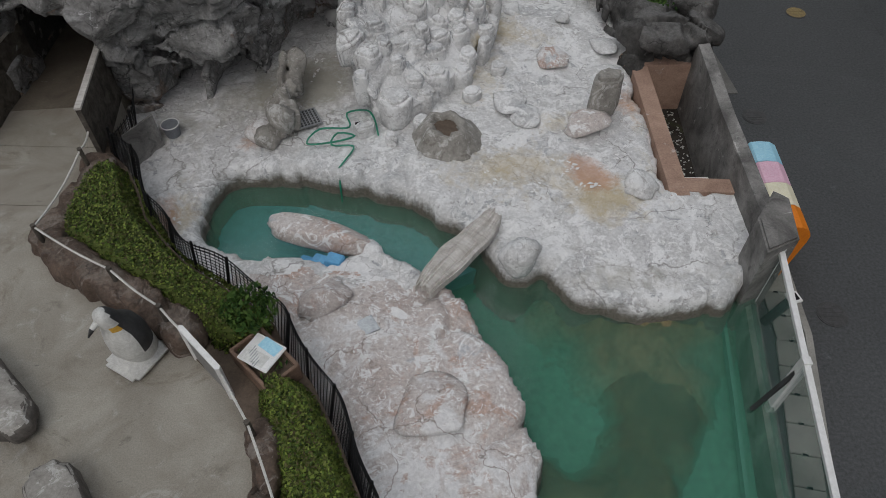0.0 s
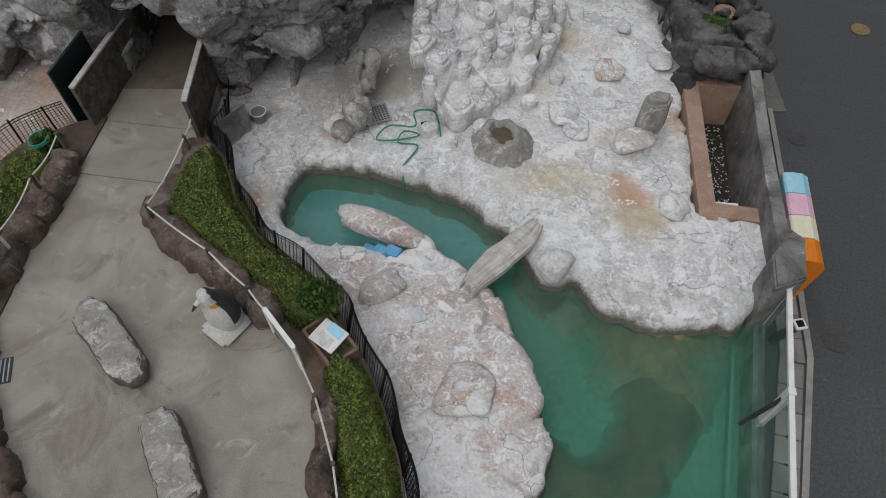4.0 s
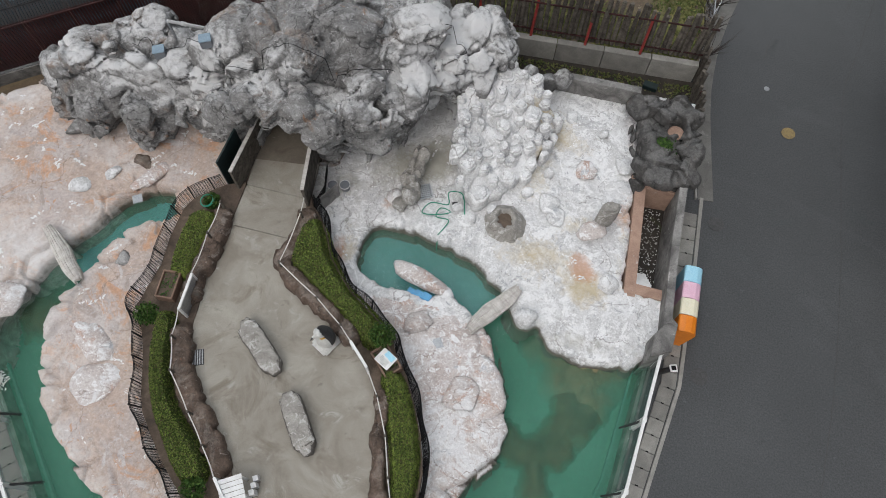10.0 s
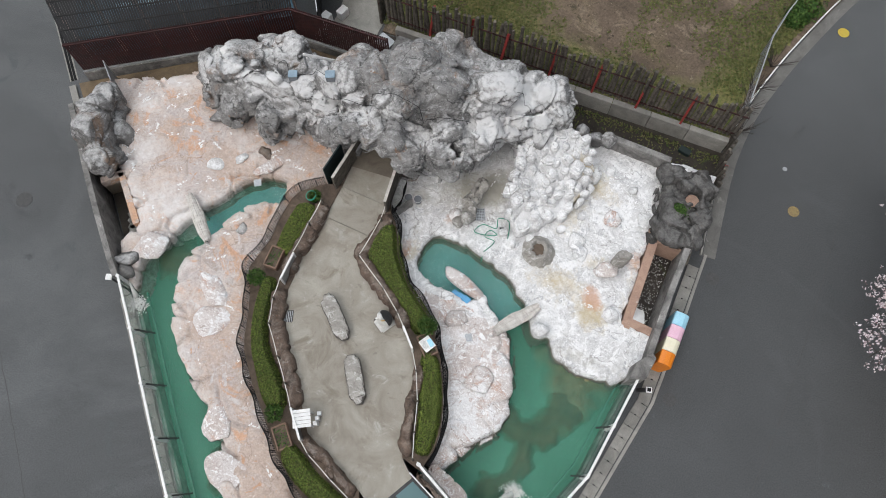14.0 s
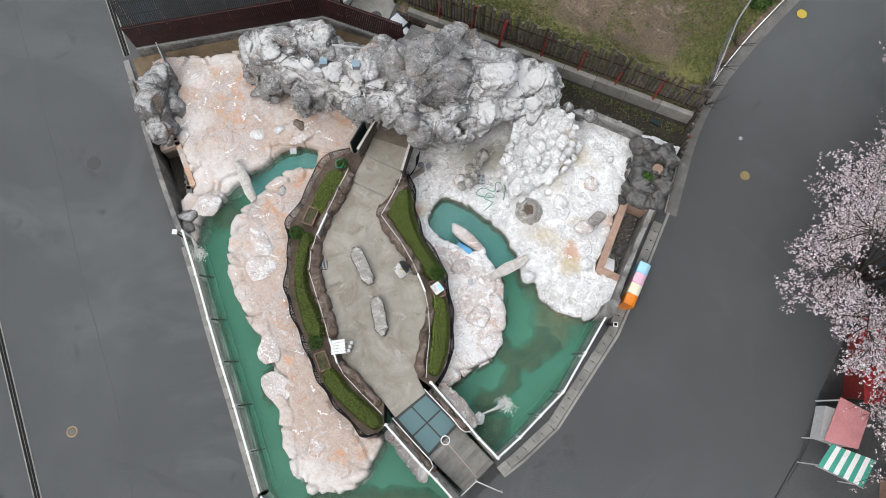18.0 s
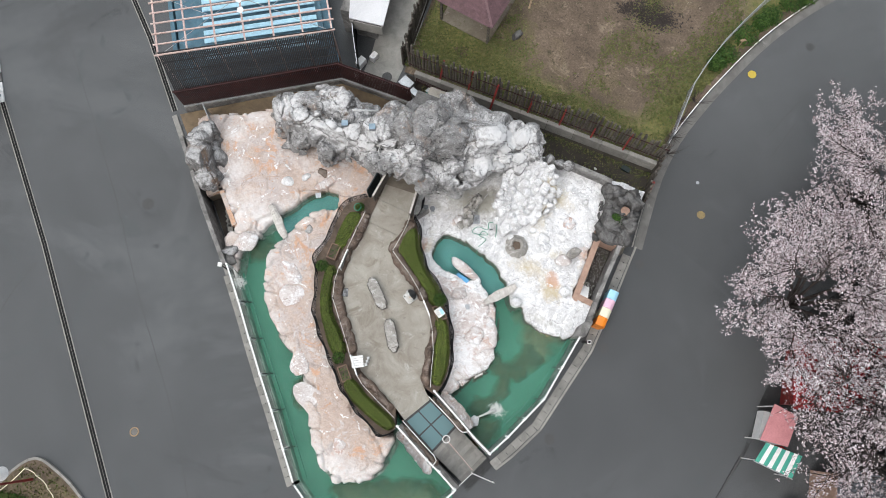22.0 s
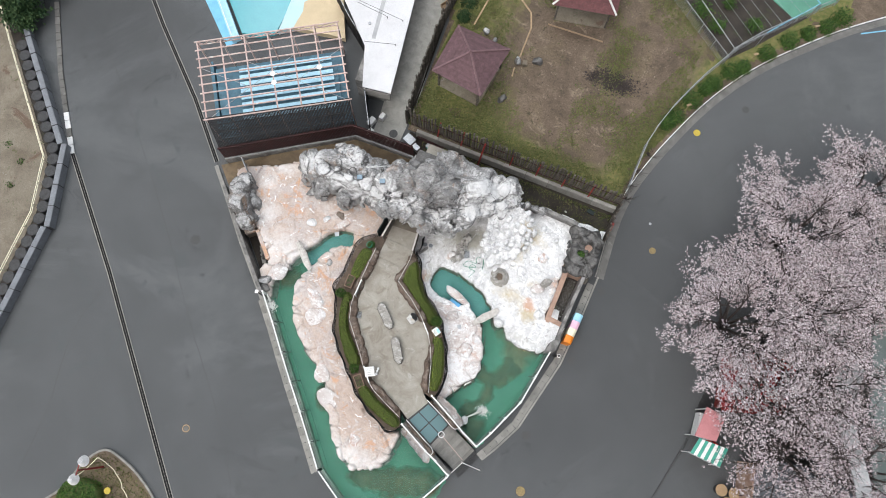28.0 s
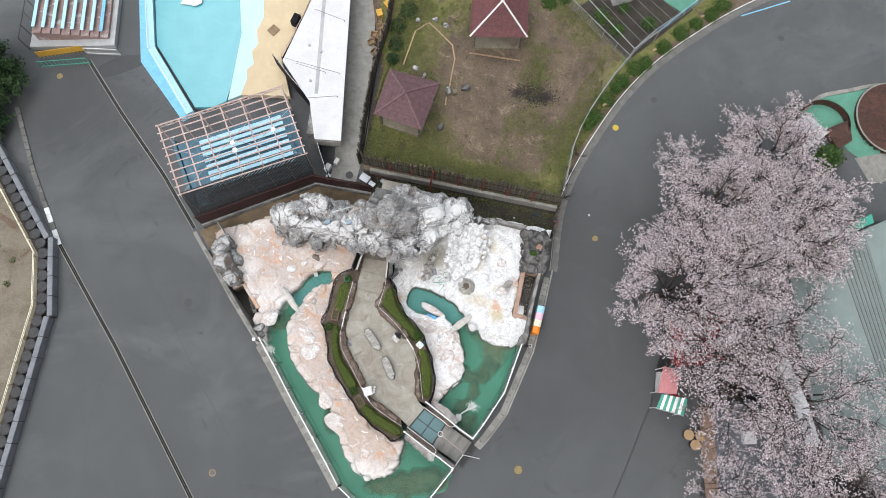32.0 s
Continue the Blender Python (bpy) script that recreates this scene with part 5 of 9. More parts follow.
hedge([(-2.9, 5.2), (-2.51, 5.2), (-1.96, 4.45), (-1.52, 3.43), (-1.3, 2.34), (-1.3, 1.55), (-1.65, 1.5), (-1.9, 2.37), (-2.2, 3.26), (-2.58, 4.25)], 5)
for x, y, r, z in ((-11.3, 5.45, 0.4, 2.7), (-7.75, 0.45, 0.38, 2.7), (-3.3, 6.35, 0.42, 2.95), (-10.75, 10.1, 0.3, 2.5)):
    rnd = random.Random(int(x * 10))
    b = thing("shrub", "loose pale green shrub in the bed", "shrub", "shrubs in the beds")
    spots = []
    for _ in range(700):
        v = Vector((rnd.gauss(0, 1), rnd.gauss(0, 1), rnd.gauss(0, 0.7))).normalized() * r * rnd.uniform(0.5, 1.1)
        spots.append((x + v.x, y + v.y, z + v.z * 0.8, v.x, v.y, abs(v.z) + 0.2))
    part("leaves", leaves_mesh("leaves", BUSHLEAF, spots, 0.055, int(r * 100), 0.5), BUSHLEAF, b)["kind"] = "stuff"
    part("stem", tube([(x, y, 2.2), (x + 0.03, y, z)], [0.03, 0.015]), BARK, b)


def net_fence(line, z0, h, seed, side, label="sagging black net fence on thin posts"):
    f = thing("net_fence", label, "fence", "net fences round the beds")
    pts = spline(line, 0.1)
    off = [(x + 0.03 * math.sin(i * 0.35 + seed), y + 0.05 * math.sin(i * 0.35 + seed)) for i, (x, y) in enumerate(offset_line(pts, side * (0.2 if side < 0 else 0.1)))]
    for a, b in list(zip(pts, off))[::8]:
        part("post", bar((*a, z0), (*b, z0 + h + 0.03), 0.04), BLACK, f)
    bm = bmesh.new()
    for zz in np.arange(0.04, h + 0.01, 0.07):
        for (i, a), b in zip(enumerate(off[:-1]), off[1:]):
            t = zz / h
            pa, pb = pts[i], pts[i + 1]
            A = (pa[0] + (a[0] - pa[0]) * t, pa[1] + (a[1] - pa[1]) * t, z0 + zz + 0.03 * math.sin(i * 0.2 + seed))
            B = (pb[0] + (b[0] - pb[0]) * t, pb[1] + (b[1] - pb[1]) * t, z0 + zz + 0.03 * math.sin((i + 1) * 0.2 + seed))
            w = 0.03 if zz > h - 0.1 else 0.016
            bar(A, B, w, None, bm, 3)
    for i, (a, b) in enumerate(zip(pts, off)):
        bar((a[0], a[1], z0), (b[0], b[1], z0 + h), 0.02, None, bm, 3)
    part("net", bm, BLACK, f)
    return f


net_fence(FENCE_RIGHT, 1.75, 1.05, 1, -1)
net_fence(FENCE_LEFT, 1.85, 1.05, 2, 1)
net_fence([(-7.16, 10.85), (-7.0, 11.6), (-7.2, 12.3)], 1.75, 1.0, 3, -1)


def rope_run(line, z=2.98, z0=2.5):
    r = thing("rope_barrier", "white rope on short wooden posts along the kerb", "rope barrier", "rope barriers")
    for x, y in line:
        part("post", tube([(x, y, z0 - 0.3), (x, y, z + 0.05)], 0.045, 8), LOG, r)
    for a, b in zip(line, line[1:]):
        part("rope", tube([(*lerp(a, b, t), z - 0.10 * math.sin(math.pi * t)) for t in (0, 0.2, 0.4, 0.6, 0.8, 1)], 0.02, 5), ROPEW, r)


rope_run([(-7.38, 11.04), (-7.26, 10.11), (-7.41, 8.11), (-5.77, 7.14), (-4.73, 6.37), (-4.24, 5.9)])
rope_run([(-3.53, 5.21), (-2.95, 4.35), (-2.39, 3.21), (-2.01, 2.02), (-1.64, 1.01)])
rope_run([(-10.19, 9.89), (-10.22, 8.63), (-10.22, 7.06)])
rope_run([(-10.19, 5.79), (-10.06, 4.83), (-9.68, 3.74), (-8.64, 2.6), (-7.84, 1.73), (-7.14, 0.9)])
rope_run([(-6.24, -0.06), (-5.64, -0.47), (-4.38, -0.99), (-2.96, -1.52)])


def gate(a, b, z=3.1):
    g = thing("gate", "low gate panel with a white top rail", "gate", "gates to the beds")
    part("top_rail", bar((*a, z), (*b, z), 0.09, 0.07), WHITE, g, "white painted rail")
    part("panel", bar((*a, z - 0.5), (*b, z - 0.5), 0.03, 0.85), STEEL, g)
    for p in (a, b):
        part("post", bar((*p, Z_PATH), (*p, z + 0.04), 0.07), WHITE, g)


gate((-4.22, 5.87), (-3.5, 5.16))
gate((-10.13, 7.0), (-10.1, 5.73))
gate((-7.08, 0.89), (-6.19, -0.07))

# ---- glass parapets of the pool ----
def glass_parapet(line, z0, z1, label, spacing=2.4, rail=0.1):
    f = thing("glass_parapet", label, "glass wall", "glass walls round the pool")
    for a, b in zip(line, line[1:]):
        part("glass", bar((*a, (z0 + z1) / 2), (*b, (z0 + z1) / 2), 0.03, z1 - z0 - 0.02), GLASS, f).visible_shadow = False
        part("top_rail", bar((*a, z1), (*b, z1), rail, 0.07), WHITE, f, "white painted rail")
        part("base_wall", bar((*a, z0 / 2), (*b, z0 / 2), 0.24, z0), WALLC, f, "grey concrete plinth")
    for x, y in line:
        part("post", bar((x, y, z0), (x, y, z1 + 0.06), 0.14), WHITE, f)
    return f


glass_parapet(RAIL_E, 0.9, Z_RAIL, "glass pool wall with a white top rail beside the road")
glass_parapet(RAIL_W, 0.9, Z_RAIL, "glass pool wall with a white top rail beside the road")
glass_parapet(RAIL_S, 0.9, Z_RAIL, "glass pool wall with a white top rail beside the road")
glass_parapet(RAIL_PE, 2.15, 3.15, "glass balustrade with a white rail beside the steps")
glass_parapet(RAIL_PW, 2.15, 3.15, "glass balustrade with a white rail beside the steps")
for x, y, dx in ((5.54, 5.54, -1), (5.19, 3.22, -1), (4.54, 1.63, -1), (-15.35, 1.22, 1), (-13.62, -0.66, 1), (-11.95, -2.42, 1), (-10.25, -4.16, 1), (-8.56, -5.95, 1)):
    single("brace", bar((x, y, 2.3), (x + 0.42 * dx, y + (0.3 if dx > 0 else -0.1), 1.0), 0.06, 0.08), DARKMETAL, "dark steel brace behind the pool glass", "brace", "braces of the pool glass")
for line in ([(-2.42, -1.48, 3.0), (-0.62, -2.27, 3.0), (0.18, -2.61, 2.8), (0.42, -2.85, 2.65), (0.35, -3.16, 2.55)], [(-1.52, 0.49, 3.0), (0.33, -0.27, 3.0), (0.98, -0.6, 2.8), (1.25, -0.65, 2.65), (1.52, -0.52, 2.55)], [(2.22, -4.02, 1.2), (2.82, -2.74, 1.3), (4.32, -2.74, 1.0)]):
    h = thing("handrail", "white tubular handrail beside the steps", "handrail", "handrails at the steps")
    part("tube", tube(line, 0.032, 8), WHITE, h, smooth=True)
    for x, y, z in line[:2] + line[-1:]:
        part("post", tube([(x, y, 0.0 if z < 1.4 else 1.4), (x, y, z)], 0.028, 6), WHITE, h)
h = thing("handrail", "middle handrail with a white ring at its head", "handrail", "handrails at the steps")
part("tube", tube([(0.62, -1.5, 3.0), (2.75, -2.55, 1.15)], 0.026, 6), SALMONBAR, h)
part("ring", tube([(0.48 + 0.22 * math.cos(t * math.pi / 8), -1.42 + 0.22 * math.sin(t * math.pi / 8), 3.03) for t in range(17)], 0.03, 6), WHITE, h)
for x, y, z, b in ((0.62, -1.5, 3.0, 1.6), (2.75, -2.55, 1.15, 0.1)):
    part("post", tube([(x, y, b), (x, y, z)], 0.025, 6), SALMONBAR, h)

# ---- road-side walls and service pits ----
for line in ([(6.23, 14.6), (6.1, 11.94), (6.06, 8.6)],):
    w = thing("wall_east", "stained grey concrete parapet beside the road", "wall", kind="structure")
    for a, b in zip(line, line[1:]):
        part("section", bar((*a, 1.16), (*b, 1.16), 0.28, 2.32), WALLC, w)
w = thing("wall_west", "stained grey concrete parapet beside the road", "wall", kind="structure")
for a, b in zip([(-24.3, 9.9), (-21.19, 6.7), (-19.9, 5.43), (-18.0, 3.62)], [(-21.19, 6.7), (-19.9, 5.43), (-18.0, 3.62), (-17.35, 3.05)]):
    part("section", bar((*a, 1.2), (*b, 1.2), 0.26, 2.4), WALLC, w)
single("wall_post", prism([(5.57, 8.41), (6.07, 9.1), (6.3, 8.9), (6.16, 7.9), (5.5, 7.6)], 0, 2.75, bevel=0.04), WALLC, "cracked concrete block at the end of the parapet", "wall", kind="structure")
pit = thing("service_pit", "sunken pit with terracotta screed edges and littered floor", "pit")
part("floor", prism([(4.6, 10.4), (6.2, 10.4), (6.2, 14.7), (4.6, 14.7)], 0.02, 0.3), DARKGROUND, pit, "dark floor strewn with litter")
part("edge", bar((4.8, 10.0, 1.0), (4.78, 14.8, 1.0), 0.4, 1.36), PINKCURB, pit)
part("edge", bar((4.4, 14.78, 1.0), (6.3, 14.78, 1.0), 0.5, 1.4), PINKCURB, pit)
part("edge", bar((4.6, 10.35, 1.0), (6.1, 10.25, 1.0), 0.4, 1.37), PINKCURB, pit)
for k in range(5):
    part("step", box(0.75, 0.2, 1.45 - k * 0.24, (5.2, 10.58 + k * 0.2, 0.1), bevel=0.01), WHITE, pit, "white-splashed step")
rnd = random.Random(5)
bm = bmesh.new()
for _ in range(420):
    x, y = rnd.uniform(4.95, 5.95), rnd.uniform(10.6, 14.5)
    box(rnd.uniform(0.02, 0.07), rnd.uniform(0.01, 0.03), 0.01, (x, y, 0.3), rnd.uniform(0, 180), bm=bm)
part("litter", bm, STATUEW, pit)["kind"] = "stuff"
pit = thing("service_pit", "sunken planted pit behind the parapet", "pit")
part("floor", prism([(-20.9, 6.9), (-19.9, 7.8), (-18.1, 5.8), (-18.9, 4.9)], 0.02, 0.5), DARKGROUND, pit)
part("edge", bar((-20.3, 7.75, 1.1), (-18.2, 5.75, 1.1), 0.3, 1.4), SALMON, pit)
part("edge", bar((-21.0, 7.0, 1.1), (-20.2, 7.8, 1.1), 0.35, 1.4), SALMON, pit)
for k in range(5):
    part("crate", box(0.5, 0.35, 0.25, (-19.4 + k * 0.15, 6.6 - k * 0.25, 0.5), 40 + 20 * k, 0.02), SLAB, pit)

# drain lids along the road
def lid_mesh():
    bm = box(0.54, 0.6, 0.07, bevel=0.012)
    return mesh_of("lid", bm, SLAB)


LID, NOTCH = lid_mesh(), mesh_of("notch", box(0.10, 0.045, 0.006), BLACK)
def lid_row(line, gap, label):
    row = thing("drain_lids", label, "drain", kind="structure")
    for x, y, a in along(line, gap, 0.3):
        o = part("lid", LID, SLAB, row, at=pose(x, y, 0.0, 0, 0, a - 90))
        part("notch", NOTCH, BLACK, o, at=pose(0, 0.3, 0.069))


lid_row([(7.2, 14.8), (7.1, 11.9), (6.89, 7.67), (6.31, 4.9), (5.62, 1.63), (4.54, -0.63), (3.95, -1.75)], 0.615, "row of notched concrete drain lids along the kerb")
lid_row(offset_line(RAIL_W, -0.74), 0.615, "concrete drain covers along the pool wall")
kerb = thing("kerb", "grey concrete kerb strip", "kerb", kind="structure")
KL = [(7.6, 15.6), (7.5, 12.0), (7.28, 7.6), (6.68, 4.8), (5.98, 1.5), (4.9, -0.8), (4.2, -2.0)]
for a, b in zip(KL, KL[1:]):
    part("kerb_strip", bar((*a, 0.03), (*b, 0.03), 0.14, 0.09), SLAB, kerb)
KW = offset_line(RAIL_W, -0.28)
for a, b in zip(KW, KW[1:]):
    part("kerb_strip", bar((*a, 0.05), (*b, 0.05), 0.34, 0.1), KERBDARK, kerb, "dark damp gutter strip")
KW = offset_line([(-26.5, 11.9), (-24.4, 9.8), (-21.3, 6.6), (-17.4, 2.9)], -0.35)
for a, b in zip(KW, KW[1:]):
    part("kerb_strip", bar((*a, 0.05), (*b, 0.05), 0.35, 0.12), SLAB, kerb)

# ---- rock mountain over the tunnel ----
MOUNTAIN = [(-18.9, 14.4), (-18.03, 15.45), (-16.84, 16.54), (-16.2, 16.95), (-14.74, 16.9), (-13.0, 16.6), (-11.6, 16.6), (-10.4, 17.2), (-9.29, 18.16), (-7.97, 19.1), (-6.76, 19.0), (-5.79, 18.86), (-4.13, 18.95), (-2.28, 18.85), (-1.29, 18.3), (-0.9, 17.6),
            (-1.3, 16.7), (-2.3, 16.0), (-3.3, 15.6), (-4.0, 15.1), (-4.1, 14.4), (-4.6, 13.5), (-5.7, 13.0), (-6.8, 12.6), (-7.5, 12.45), (-8.2, 12.5), (-9.2, 12.45), (-10.2, 12.6), (-11.2, 12.75), (-12.7, 12.4), (-13.8, 12.05), (-14.8, 12.1), (-16.0, 12.0), (-17.1, 12.0), (-18.2, 12.5), (-18.8, 13.4)]
# summits and ledges of the rock (x, y, height above the road)
BACK = [(-7.9, 15.6, 7.3), (-6.5, 15.9, 7.1), (-9.4, 15.3, 6.8), (-5.0, 16.3, 6.3), (-3.4, 17.0, 5.6), (-2.1, 17.4, 5.0), (-1.5, 18.0, 4.5), (-8.5, 17.8, 6.0), (-6.5, 18.2, 5.8), (-4.0, 18.2, 5.3),
        (-12.0, 15.1, 5.6), (-12.0, 16.2, 5.3), (-13.2, 14.9, 5.1), (-15.5, 15.0, 5.3), (-16.4, 16.2, 5.0), (-18.0, 14.2, 4.5), (-10.0, 14.5, 6.4)]
LEDGE_TOPS = [(-8.6, 13.0, 5.7), (-6.7, 13.5, 5.6), (-4.9, 13.8, 5.5), (-10.3, 13.2, 5.4), (-13.2, 13.4, 5.3), (-15.0, 13.4, 5.0), (-16.8, 13.1, 4.6), (-11.8, 13.6, 5.3), (-4.0, 15.4, 5.5)]


def summit(X, Y):
    """Height of the rock's back above the road, on arrays."""
    num, den = 0.0, 0.0
    for x, y, z in BACK + LEDGE_TOPS:
        w = np.exp(-((X - x) ** 2 + (Y - y) ** 2) / 0.9) + 1e-5 / (1 + (X - x) ** 2 + (Y - y) ** 2)
        num, den = num + w * z, den + w
    return num / den


INNER = spline(MOUNTAIN, 0.4, True)
CAVES = ((-6.3, 13.3, 0.5, 3.2), (-5.2, 13.7, 0.5, 3.0), (-3.5, 15.6, 0.75, 3.3), (-15.3, 12.2, 0.45, 2.8), (-12.9, 12.6, 0.4, 2.7), (-17.3, 12.3, 0.4, 2.5))
VENTS = ((-5.1, 13.62), (-2.33, 17.0))


def mountain_core(X, Y, Z):
    x, y = X[:, :, 0], Y[:, :, 0]
    D = inside_depth(x, y, INNER)
    foot = np.where(x < -10.4, 1.6, 3.0)
    top = np.minimum(summit(x, y), foot + 2.4 * np.clip(D, 0, 5)) - 0.18
    # the creases between the dark upper mass, the front ledge and the blocks beside it
    top = top - 0.55 * np.exp(-((y - 14.35 - 0.12 * (x + 7)) / 0.22) ** 2) * ((x > -9.6) & (x < -4.4)) - 0.4 * np.exp(-((y - 14.3) / 0.25) ** 2) * ((x > -17) & (x < -10.6))
    return np.maximum(0.4 - D[:, :, None], Z - top[:, :, None])


def mountain_carve(X, Y, Z):
    """Positive inside the tunnel, the nesting caves and the square vents."""
    out = np.minimum(1.14 - np.abs(X + 8.75), np.minimum(4.75 - 0.25 * np.abs(X + 8.75) ** 2 - 0.4 * np.clip(Y - 13.6, 0, 1) - Z, 20.5 - Y))
    for cx, cy, w, h in CAVES:
        u = np.hypot((X - cx) / w, (Y - cy) / 1.3)
        out = np.maximum(out, np.minimum((1 - u) * w, h - 0.5 * u * u - Z))
    for cx, cy in VENTS:
        out = np.maximum(out, np.minimum(np.minimum(0.25 - np.abs(X - cx - 0.15 * (Y - cy)), 0.15 - np.abs(Y - cy + 0.15 * (X - cx))), Z - 4.2))
    return out


rnd = random.Random(31)
rocks = []
tries = np.array([(rnd.uniform(-19.0, -0.9), rnd.uniform(11.9, 19.1)) for _ in range(3200)])
depth = inside_depth(tries[:, 0], tries[:, 1], INNER)
heights = summit(tries[:, 0], tries[:, 1])
chosen = []
for (x, y), d, h in zip(tries, depth, heights):
    blocks = y < 14.3 and x < -9.6
    crest = h > 6.2
    if d > 0.45 and all((x - a) ** 2 + (y - b) ** 2 > (0.75 if blocks else 1.5) for a, b in chosen) and all((x - a) ** 2 + (y - b) ** 2 > 0.5 for a, b in VENTS):
        chosen.append((x, y))
        r = rnd.uniform(0.42, 0.75) if blocks else rnd.uniform(0.8, 1.35)
        h = min(h, (1.6 if x < -10.4 else 3.0) + 2.4 * d)
        rocks.append((x, y, h - 0.72 * r * (0.55 if crest else 0.7) + rnd.uniform(-0.18, 0.2), r, rnd.uniform(0.45, 0.65) if crest else rnd.uniform(0.6, 0.85)))
ring = INNER + [INNER[0]]
inset = offset_line(ring, -0.62)
for x, y, a in along(inset, 1.0):
    cave = any(abs(x - cx) < w + 0.35 and abs(y - cy) < 1.6 for cx, cy, w, h in CAVES) or -10.0 < x < -7.4
    for z in (() if -10.1 < x < -7.2 and y < 14 else (1.6, 2.3, 3.0) if x < -10.4 else (1.7, 2.5, 3.3, 4.0, 4.6)):
        if cave and z < 3.2:
            continue
        r = rnd.uniform(0.5, 0.95)
        nx, ny = math.sin(math.radians(a)), -math.cos(math.radians(a))
        k = rnd.uniform(-0.1, 0.12) - (0.28 * (z - 1.6) if x < -10.4 and y < 14 else 0)
        rocks.append((x - nx * k + rnd.uniform(-0.12, 0.12), y - ny * k + rnd.uniform(-0.12, 0.12), z + rnd.uniform(-0.2, 0.15), r, rnd.uniform(0.75, 1.15)))
for x, y, z, r in ((-9.6, 12.95, 5.1, 0.75), (-8.75, 12.95, 5.25, 0.75), (-7.8, 12.9, 5.15, 0.75), (-10.7, 13.2, 3.4, 0.7), (-6.9, 13.0, 4.0, 0.75), (-10.7, 13.3, 2.4, 0.6), (-7.0, 12.85, 4.6, 0.8), (-6.1, 13.5, 4.5, 0.85), (-5.2, 13.9, 4.5, 0.9), (-4.5, 14.6, 4.4, 0.8), (-10.5, 13.1, 4.4, 0.8), (-8.8, 13.9, 5.4, 0.9)):
    rocks.append((x, y, z, r, 0.95))
mountain = thing("rock_mountain", "bulging grey moulded-rock mountain over the tunnel, splashed white", "rock")
mountain_mesh = rock_mass("shell", rocks, (-20.0, 11.0, 1.0), (-0.1, 20.0, 8.3), 0.078, 3, mountain_core, mountain_carve, 1.0, 1.7, 30)
mountain_mesh.materials.append(MOUNTROCK)
MV = blots(mountain_mesh, "lime", ((-14.2, 13.6, 3.4, 0.6, 0.5), (-17.9, 14.3, 0.9, 0.9, 0.55), (-2.8, 17.0, 2.1, 1.8, 0.65), (-11.2, 13.9, 1.2, 1.0, 0.4), (-4.4, 15.0, 1.6, 1.0, 0.45), (-6.6, 13.6, 3.0, 0.5, 0.3), (-9.0, 13.2, 1.2, 0.6, 0.2), (-14.5, 15.8, 3.0, 1.2, 0.3), (-7.6, 15.3, 2.4, 1.0, -0.3)))
part("shell", mountain_mesh, MOUNTROCK, mountain)


def on_rock(x, y, reach=0.16):
    """Height of the mountain's surface."""
    near = np.hypot(MV[:, 0] - x, MV[:, 1] - y) < reach
    return float(MV[near, 2].max()) if near.any() else 4.5


for x, y in ((-13.34, 14.19), (-11.36, 14.34)):
    f = thing("junction_box", "small blue-grey box fixed on the rock", "box", "boxes on the rock")
    z = on_rock(x, y)
    part("case", box(0.4, 0.36, 0.34, (x, y, z - 0.1), 25, 0.02), BARRIER, f)
    part("cover", box(0.42, 0.38, 0.03, (x, y, z + 0.24), 25, 0.01), BOXBLUE, f, "pale blue lid")
p = thing("pipe", "white plastic pipe lying on the rock", "pipe")
P1, P2 = Vector((-13.02, 14.93, on_rock(-13.02, 14.93) + 0.05)), Vector((-11.95, 16.14, on_rock(-11.95, 16.14) + 0.05))
clear = max(on_rock(*P1.lerp(P2, k / 8).xy) - P1.lerp(P2, k / 8).z for k in range(9)) + 0.05
P1.z, P2.z = P1.z + clear, P2.z + clear
part("run", tube([P1, P2], 0.06, 8), WHITE, p)
for q in (P1, P2):
    part("saddle", bar((q.x, q.y, on_rock(q.x, q.y) - 0.1), q, 0.07), STEEL, p)
part("socket", tube([P1.lerp(P2, 0.25), P1.lerp(P2, 0.33)], 0.085, 8), WHITE, p)
for pts in ([(-10.4, 13.6), (-8.5, 13.9), (-6.4, 14.3), (-4.8, 14.8)], [(-14.6, 14.5), (-14.2, 14.9), (-13.8, 14.5), (-13.3, 14.2), (-12.4, 14.6), (-11.4, 14.3)], [(-3.4, 16.6), (-2.9, 16.9), (-2.6, 16.5), (-3.0, 16.3)]):
    single("cable", tube([(x, y, on_rock(x, y) + 0.02) for x, y in spline(pts, 0.15)], 0.011, 5), BLACK, "thin black cable lying over the rock", "cable", "cables on the rock")

# stepped white boulders on the right terrace
pile = thing("boulder_pile", "stepped pile of white-streaked boulders against the mountain", "rocks")
rnd = random.Random(8)
spots, stones = [], []
PILE = [(-2.6, 14.6), (-2.35, 13.6), (-1.9, 12.5), (-1.2, 12.1), (-0.3, 12.9), (0.5, 14.1), (1.1, 15.2), (1.3, 16.4), (0.3, 17.5), (-1.2, 17.7), (-2.6, 16.9), (-2.8, 15.6)]


def pile_top(x, y):
    return 1.95 + 1.9 * np.clip(((y - 11.9) * 0.8 - (x + 1.2) * 0.9) / 4.0, 0, 1)


def pile_core(X, Y, Z):
    return np.maximum(0.12 - inside_depth(X[:, :, 0], Y[:, :, 0], PILE)[:, :, None], Z - pile_top(X, Y) + 0.08)


